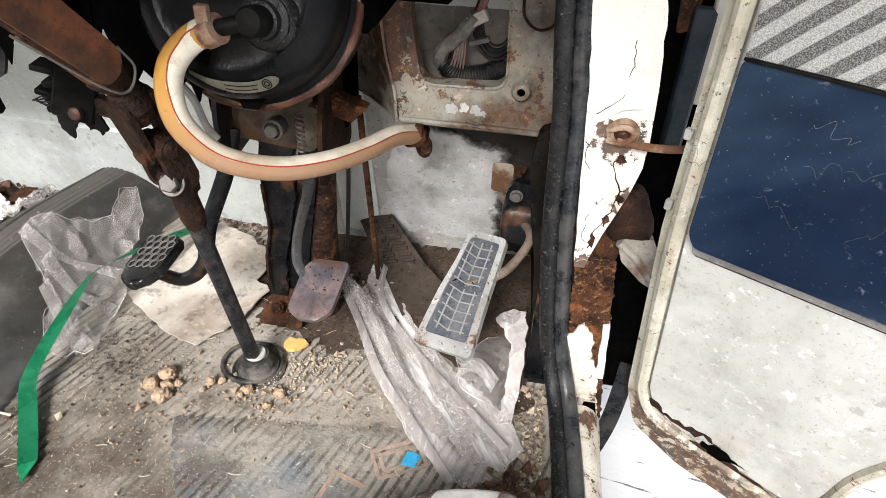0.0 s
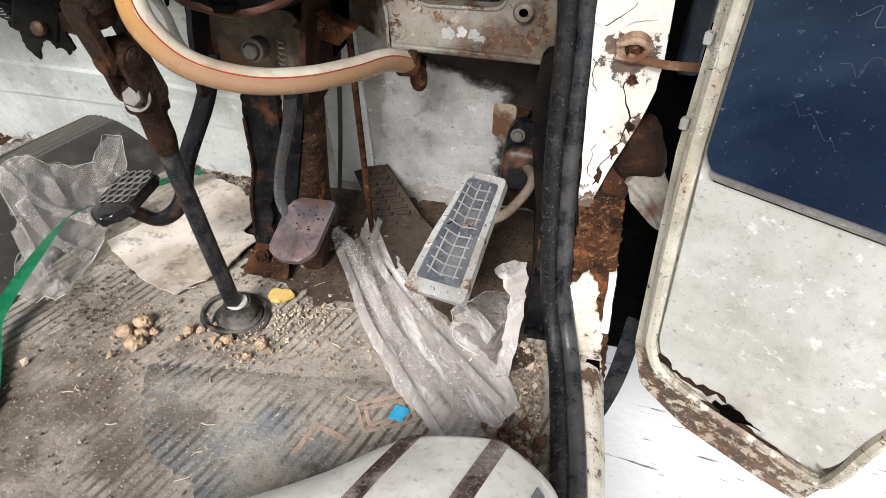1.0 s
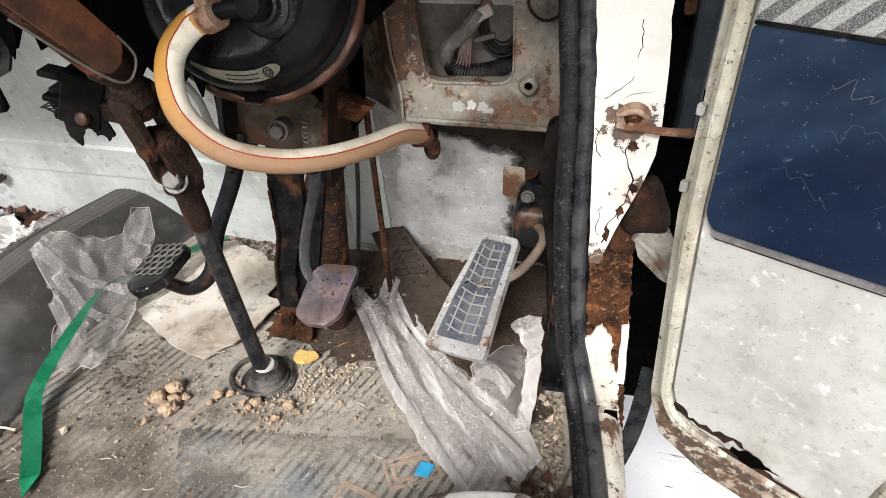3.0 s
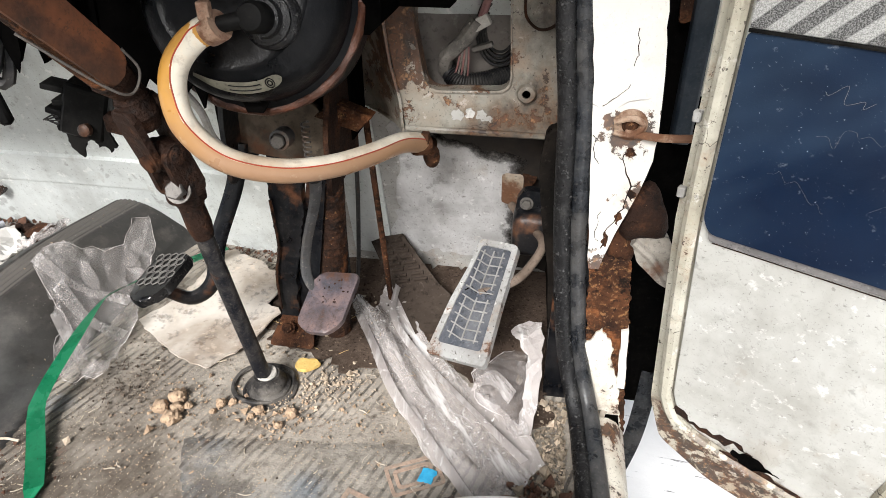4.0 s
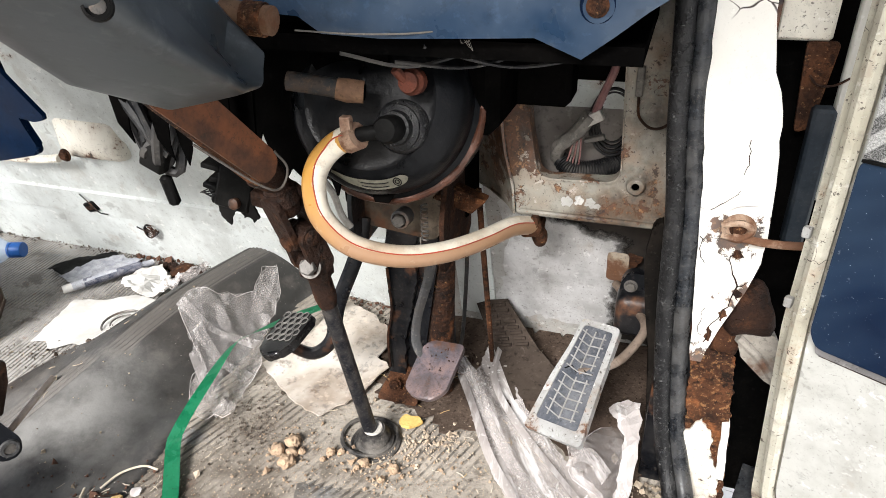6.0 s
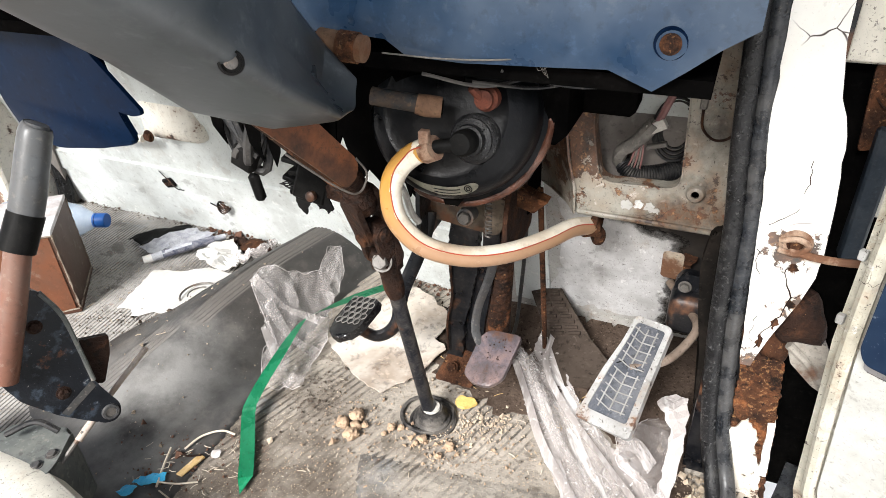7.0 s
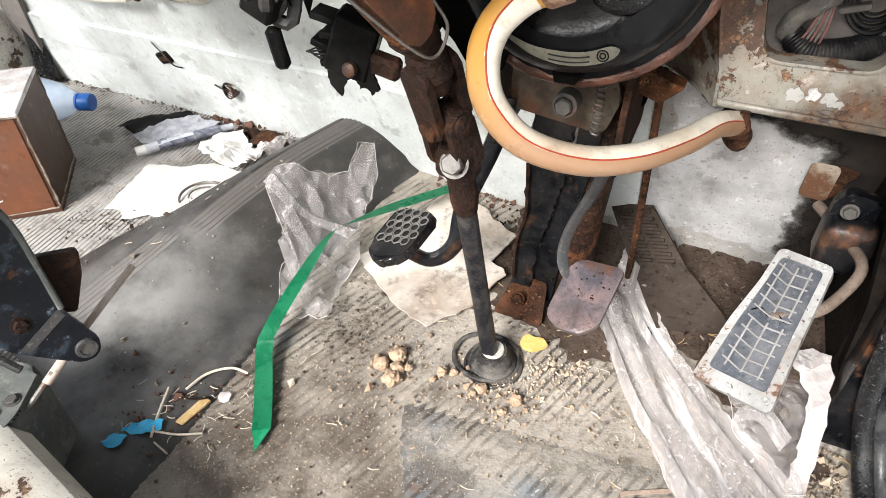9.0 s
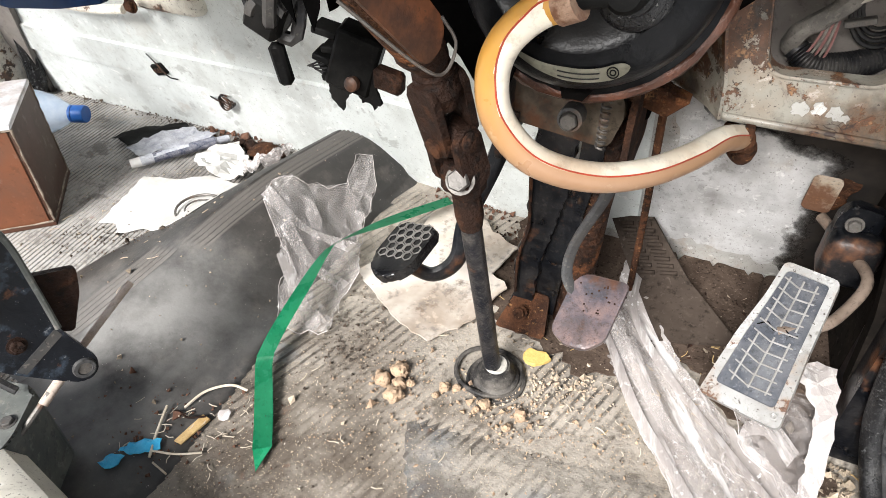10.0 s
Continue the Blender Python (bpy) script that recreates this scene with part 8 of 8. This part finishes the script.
    single("yellow_foam", prism(foam, Matrix(), 0.004, 0.0095, 0.0012), M_YELLOW, "torn flat piece of yellow foam by the shaft boot", "foam", (0.036, 0.69, 0))
    for o, s in ((((-0.325, 0.389), (-0.322, 0.402), (-0.308, 0.416), (-0.294, 0.420), (-0.288, 0.410), (-0.302, 0.396)), 2), (((-0.334, 0.370), (-0.330, 0.384), (-0.316, 0.388), (-0.313, 0.378), (-0.322, 0.368)), 3), (((0.216, 0.532), (0.220, 0.550), (0.236, 0.548), (0.232, 0.530)), 4)):
        cx, cy = sum(p[0] for p in o) / len(o), sum(p[1] for p in o) / len(o)
        single("blue_scrap", sheet(list(o), crumple(0.006, 60, s, 0.001), 0.004, 0.0008, s, 0.0008), M_CYAN, "torn bright blue plastic scrap on the mat", "scrap", (cx, cy, 0), group="blue scraps")
    single("wood_chip", prism([(-0.282, 0.424), (-0.272, 0.424), (-0.264, 0.462), (-0.276, 0.464)], Matrix.Translation((0, 0, ground(-0.272, 0.445))), 0.0, 0.0032, 0.0008), M_CHIPWOOD, "split yellow wood chip", "wood chip", (-0.272, 0.445, 0))
    twigs = [[(-0.300, 0.462, 0.008), (-0.292, 0.488, 0.010), (-0.270, 0.506, 0.012), (-0.250, 0.510, 0.008)], [(-0.318, 0.455, 0.01), (-0.306, 0.425, 0.007), (-0.292, 0.398, 0.006)], [(-0.295, 0.405, 0.006), (-0.268, 0.412, 0.007), (-0.245, 0.425, 0.006)], [(-0.30, 0.455, 0.009), (-0.286, 0.452, 0.010), (-0.27, 0.462, 0.008)], [(-0.285, 0.395, 0.005), (-0.262, 0.39, 0.006)]]
    for k, p in enumerate(twigs):
        p = [(x, y, z + hump(x, y)) for x, y, z in p]
        single("twig", tube(p, 0.0016 if k < 2 else 0.0012, 6, 5), M_STICK if k != 3 else M_RUST_D, "dry bent twig on the mat", "twig", p[0], group="twigs")
    single("shell_scrap", lump((-0.256, 0.474, 0.004), 0.0075, 8.0, 0.15, 2), M_FLAP, "pale translucent scrap beside the twigs", "scrap", (-0.262, 0.468, 0))

    # raised pattern and cut edge of the second mat
    e = [(0.064, 0.40), (0.057, 0.419), (0.016, 0.432), (-0.006, 0.446), (-0.020, 0.461), (-0.037, 0.49), (-0.052, 0.517), (-0.066, 0.548), (-0.036, 0.578), (0.0, 0.590), (0.06, 0.592), (0.12, 0.595), (0.2, 0.60), (0.30, 0.56), (0.36, 0.50), (0.37, 0.40)]
    bm = sheet(e, lambda x, y: 0.0042 - 0.010 * smoothstep(0.535, 0.595, y - 0.10 * max(0, x) + 0.10 * max(0, -x)) + 0.0006 * math.cos(2 * math.pi * (x * 0.951 - y * 0.309) / 0.0115) * smoothstep(-0.02, 0.15, noise.noise(Vector((x * 7, y * 7, 5)))) + 0.001 * noise.noise(Vector((x * 12, y * 12, 0))), 0.0044, 0.0022, 12, 0.0012)
    single("mat_overlay", bm, M_FLOOR2, "worn grey rubber overlay mat with a torn edge", "floor mat", kind="structure")
    st = box((0.268, 0.745, -0.004), (0.350, 0.93, 0.034), None, 0.010, seg=3)
    single("floor_step", st, M_SOIL, "dark soil-covered step beside the accelerator", "floor step", (0.31, 0.84, 0), kind="structure")
    fr = thing("mat_emblem", "raised pale frame pattern moulded in the mat", "mat pattern", (0.215, 0.54, 0), kind="structure")
    m = Matrix.Translation((0.212, 0.540, 0.0035)) @ pose(0, 0, 0, 0, 0, 28)
    for k, (a, b) in enumerate([(0.030, 0.021), (0.022, 0.013)]):
        o = rounded([(-a, -b), (a, -b), (a, b), (-a, b)], 0.005)
        i = rounded([(-a + 0.004, -b + 0.004), (a - 0.004, -b + 0.004), (a - 0.004, b - 0.004), (-a + 0.004, b - 0.004)], 0.003)
        part("raised_frame", rim(o, i, m, 0, 0.0018), M_EMBLEM, fr)
    m = Matrix.Translation((0.150, 0.502, 0.0035)) @ pose(0, 0, 0, 0, 0, 28)
    part("raised_chevron", prism([(-0.03, -0.02), (0.0, 0.012), (0.03, -0.02), (0.022, -0.02), (0.0, 0.004), (-0.022, -0.02)], m, 0, 0.0018), M_EMBLEM, fr)


def scatter(name, count, area, size, material, label, seed, gap=0.0):
    """Loose grit: many small angular crumbs in one mesh."""
    rnd = random.Random(seed)
    bm = bmesh.new()
    made = 0
    while made < count:
        x, y = area(rnd)
        r = size * rnd.lognormvariate(0, 0.5)
        m = Matrix.Translation((x, y, ground(x, y) + r * 0.35)) @ Euler((rnd.uniform(0, 6), rnd.uniform(0, 6), rnd.uniform(0, 6))).to_matrix().to_4x4() @ Matrix.Diagonal((r, r * rnd.uniform(0.5, 1), r * rnd.uniform(0.4, 0.9), 1))
        vs = [bm.verts.new(m @ Vector(p)) for p in ((1, 0, 0.2), (-0.5, 0.9, 0), (-0.6, -0.8, 0.1), (0.1, 0.1, 1), (0.1, -0.1, -1))]
        for f in ((0, 1, 3), (1, 2, 3), (2, 0, 3), (1, 0, 4), (2, 1, 4), (0, 2, 4)):
            bm.faces.new([vs[k] for k in f])
        made += 1
    return single(name, bm, material, label, "debris", smooth=False, kind="stuff")


def spot(cx, cy, sx, sy):
    return lambda r: (r.gauss(cx, sx), r.gauss(cy, sy))


def spread(x0, x1, y0, y1):
    return lambda r: (r.uniform(x0, x1), r.uniform(y0, y1))


def along(ax, ay, bx, by, s):
    def pick(r):
        t = r.random()
        return ax + (bx - ax) * t + r.gauss(0, s), ay + (by - ay) * t + r.gauss(0, s)
    return pick


def edge_heap(r):
    y = r.uniform(0.47, 0.68)
    return 0.375 - abs(r.gauss(0, 0.022)) - 0.05 * max(0, 0.5 - y), y


litter()
scatter("grit", 1500, spread(-0.24, 0.37, 0.38, 0.95), 0.0009, M_CRUMB, "fine brown grit over the driver's mat", 1)
scatter("grit", 900, spread(-0.24, 0.37, 0.38, 0.95), 0.0009, M_DIRT, "dark grit over the driver's mat", 13)
scatter("grit", 260, spread(-0.24, 0.37, 0.38, 0.95), 0.0013, M_PALE, "pale crumbs over the driver's mat", 2)
scatter("grit", 260, along(0.0, 0.60, 0.13, 0.70, 0.016), 0.0015, M_PALE, "pale crumbs beside the shaft boot", 3)
scatter("grit", 170, along(0.035, 0.640, 0.11, 0.685, 0.016), 0.0018, M_PALE, "pale flakes beside the yellow scrap", 31)
scatter("grit", 900, spread(-0.16, 0.20, 0.48, 0.66), 0.0011, M_CLAY, "tan crumbs trodden over the driver's mat", 32)
scatter("grit", 70, spot(0.02, 0.60, 0.04, 0.018), 0.0022, M_CLAY, "clay crumbs in front of the boot", 33)
scatter("grit", 90, spot(-0.10, 0.585, 0.03, 0.025), 0.0013, M_CLAY, "clay crumbs round the clods", 4)
scatter("grit", 800, edge_heap, 0.0021, M_CRUMB, "gravelly dirt along the sill", 5)
scatter("grit", 170, edge_heap, 0.0023, M_PALE, "pale gravel along the sill", 6)
scatter("grit", 420, lambda r: (0.335 + r.gauss(0, 0.02), 0.515 + r.gauss(0, 0.02)), 0.0030, M_REDGRIT, "rust flakes along the sill", 7)
scatter("grit", 700, spread(-0.1, 0.30, 0.76, 0.955), 0.0028, M_RUST_D, "dark rust dirt at the foot of the front panel", 8)
scatter("grit", 150, along(-0.70, 0.976, -0.53, 0.970, 0.010), 0.0028, M_REDGRIT, "rust flakes along the front panel", 9)
scatter("grit", 80, along(-0.22, 0.955, -0.10, 0.950, 0.010), 0.0026, M_REDGRIT, "rust flakes behind the clutch pedal", 15)
scatter("grit", 420, along(-1.10, 0.982, -0.40, 0.978, 0.007), 0.0016, M_DIRT, "dark dirt in the corner under the front panel", 14)
scatter("grit", 260, spread(-0.95, -0.3, 0.34, 0.93), 0.0013, M_CRUMB, "grit over the passenger mat", 10)
scatter("grit", 80, spread(-0.9, -0.3, 0.34, 0.9), 0.0014, M_PALE, "pale crumbs over the passenger mat", 11)
scatter("grit", 200, along(-0.68, 0.62, -0.52, 0.72, 0.024), 0.0016, M_DIRT, "crumbs beside the paper", 12)


def straws(name, count, area, long, material, label, seed):
    """Loose straw and fibres: many thin bent slivers in one mesh."""
    rnd = random.Random(seed)
    bm = bmesh.new()
    for k in range(count):
        x, y = area(rnd)
        a, half = rnd.uniform(0, math.pi), long * rnd.uniform(0.4, 1.2) / 2
        dx, dy = math.cos(a) * half, math.sin(a) * half
        bend = rnd.uniform(-0.3, 0.3) * half
        pts = [(x - dx, y - dy), (x - dy * bend / half, y + dx * bend / half), (x + dx, y + dy)]
        tube([(px, py, ground(px, py) + 0.0022 + 0.001 * rnd.random()) for px, py in pts], rnd.uniform(0.0003, 0.0007), 4, 2, bm)
    return single(name, bm, material, label, "debris", kind="stuff")


straws("straw", 90, spread(-0.22, 0.35, 0.42, 0.94), 0.012, M_STICK, "dry straw bits over the driver's mat", 51)
straws("straw", 70, spot(0.22, 0.80, 0.07, 0.06), 0.018, M_CHIPWOOD, "straw in the soil behind the pedals", 52)
straws("straw", 40, spot(-0.27, 0.44, 0.035, 0.03), 0.012, M_STICK, "splinters beside the twigs", 53)
straws("straw", 24, spread(-0.85, -0.45, 0.5, 0.93), 0.014, M_PALE, "fibres over the passenger mat", 54)
scatter("grit", 160, spot(-0.28, 0.45, 0.05, 0.035), 0.0016, M_REDGRIT, "brown crumbs beside the twigs", 55)
scatter("grit", 500, spread(-0.05, 0.33, 0.70, 0.94), 0.0022, M_CRUMB, "crumbs in the soil behind the pedals", 56)
scatter("grit", 420, along(-0.21, 0.67, -0.16, 0.58, 0.026), 0.0012, M_DIRT, "dark crumbs beside the strap", 57)
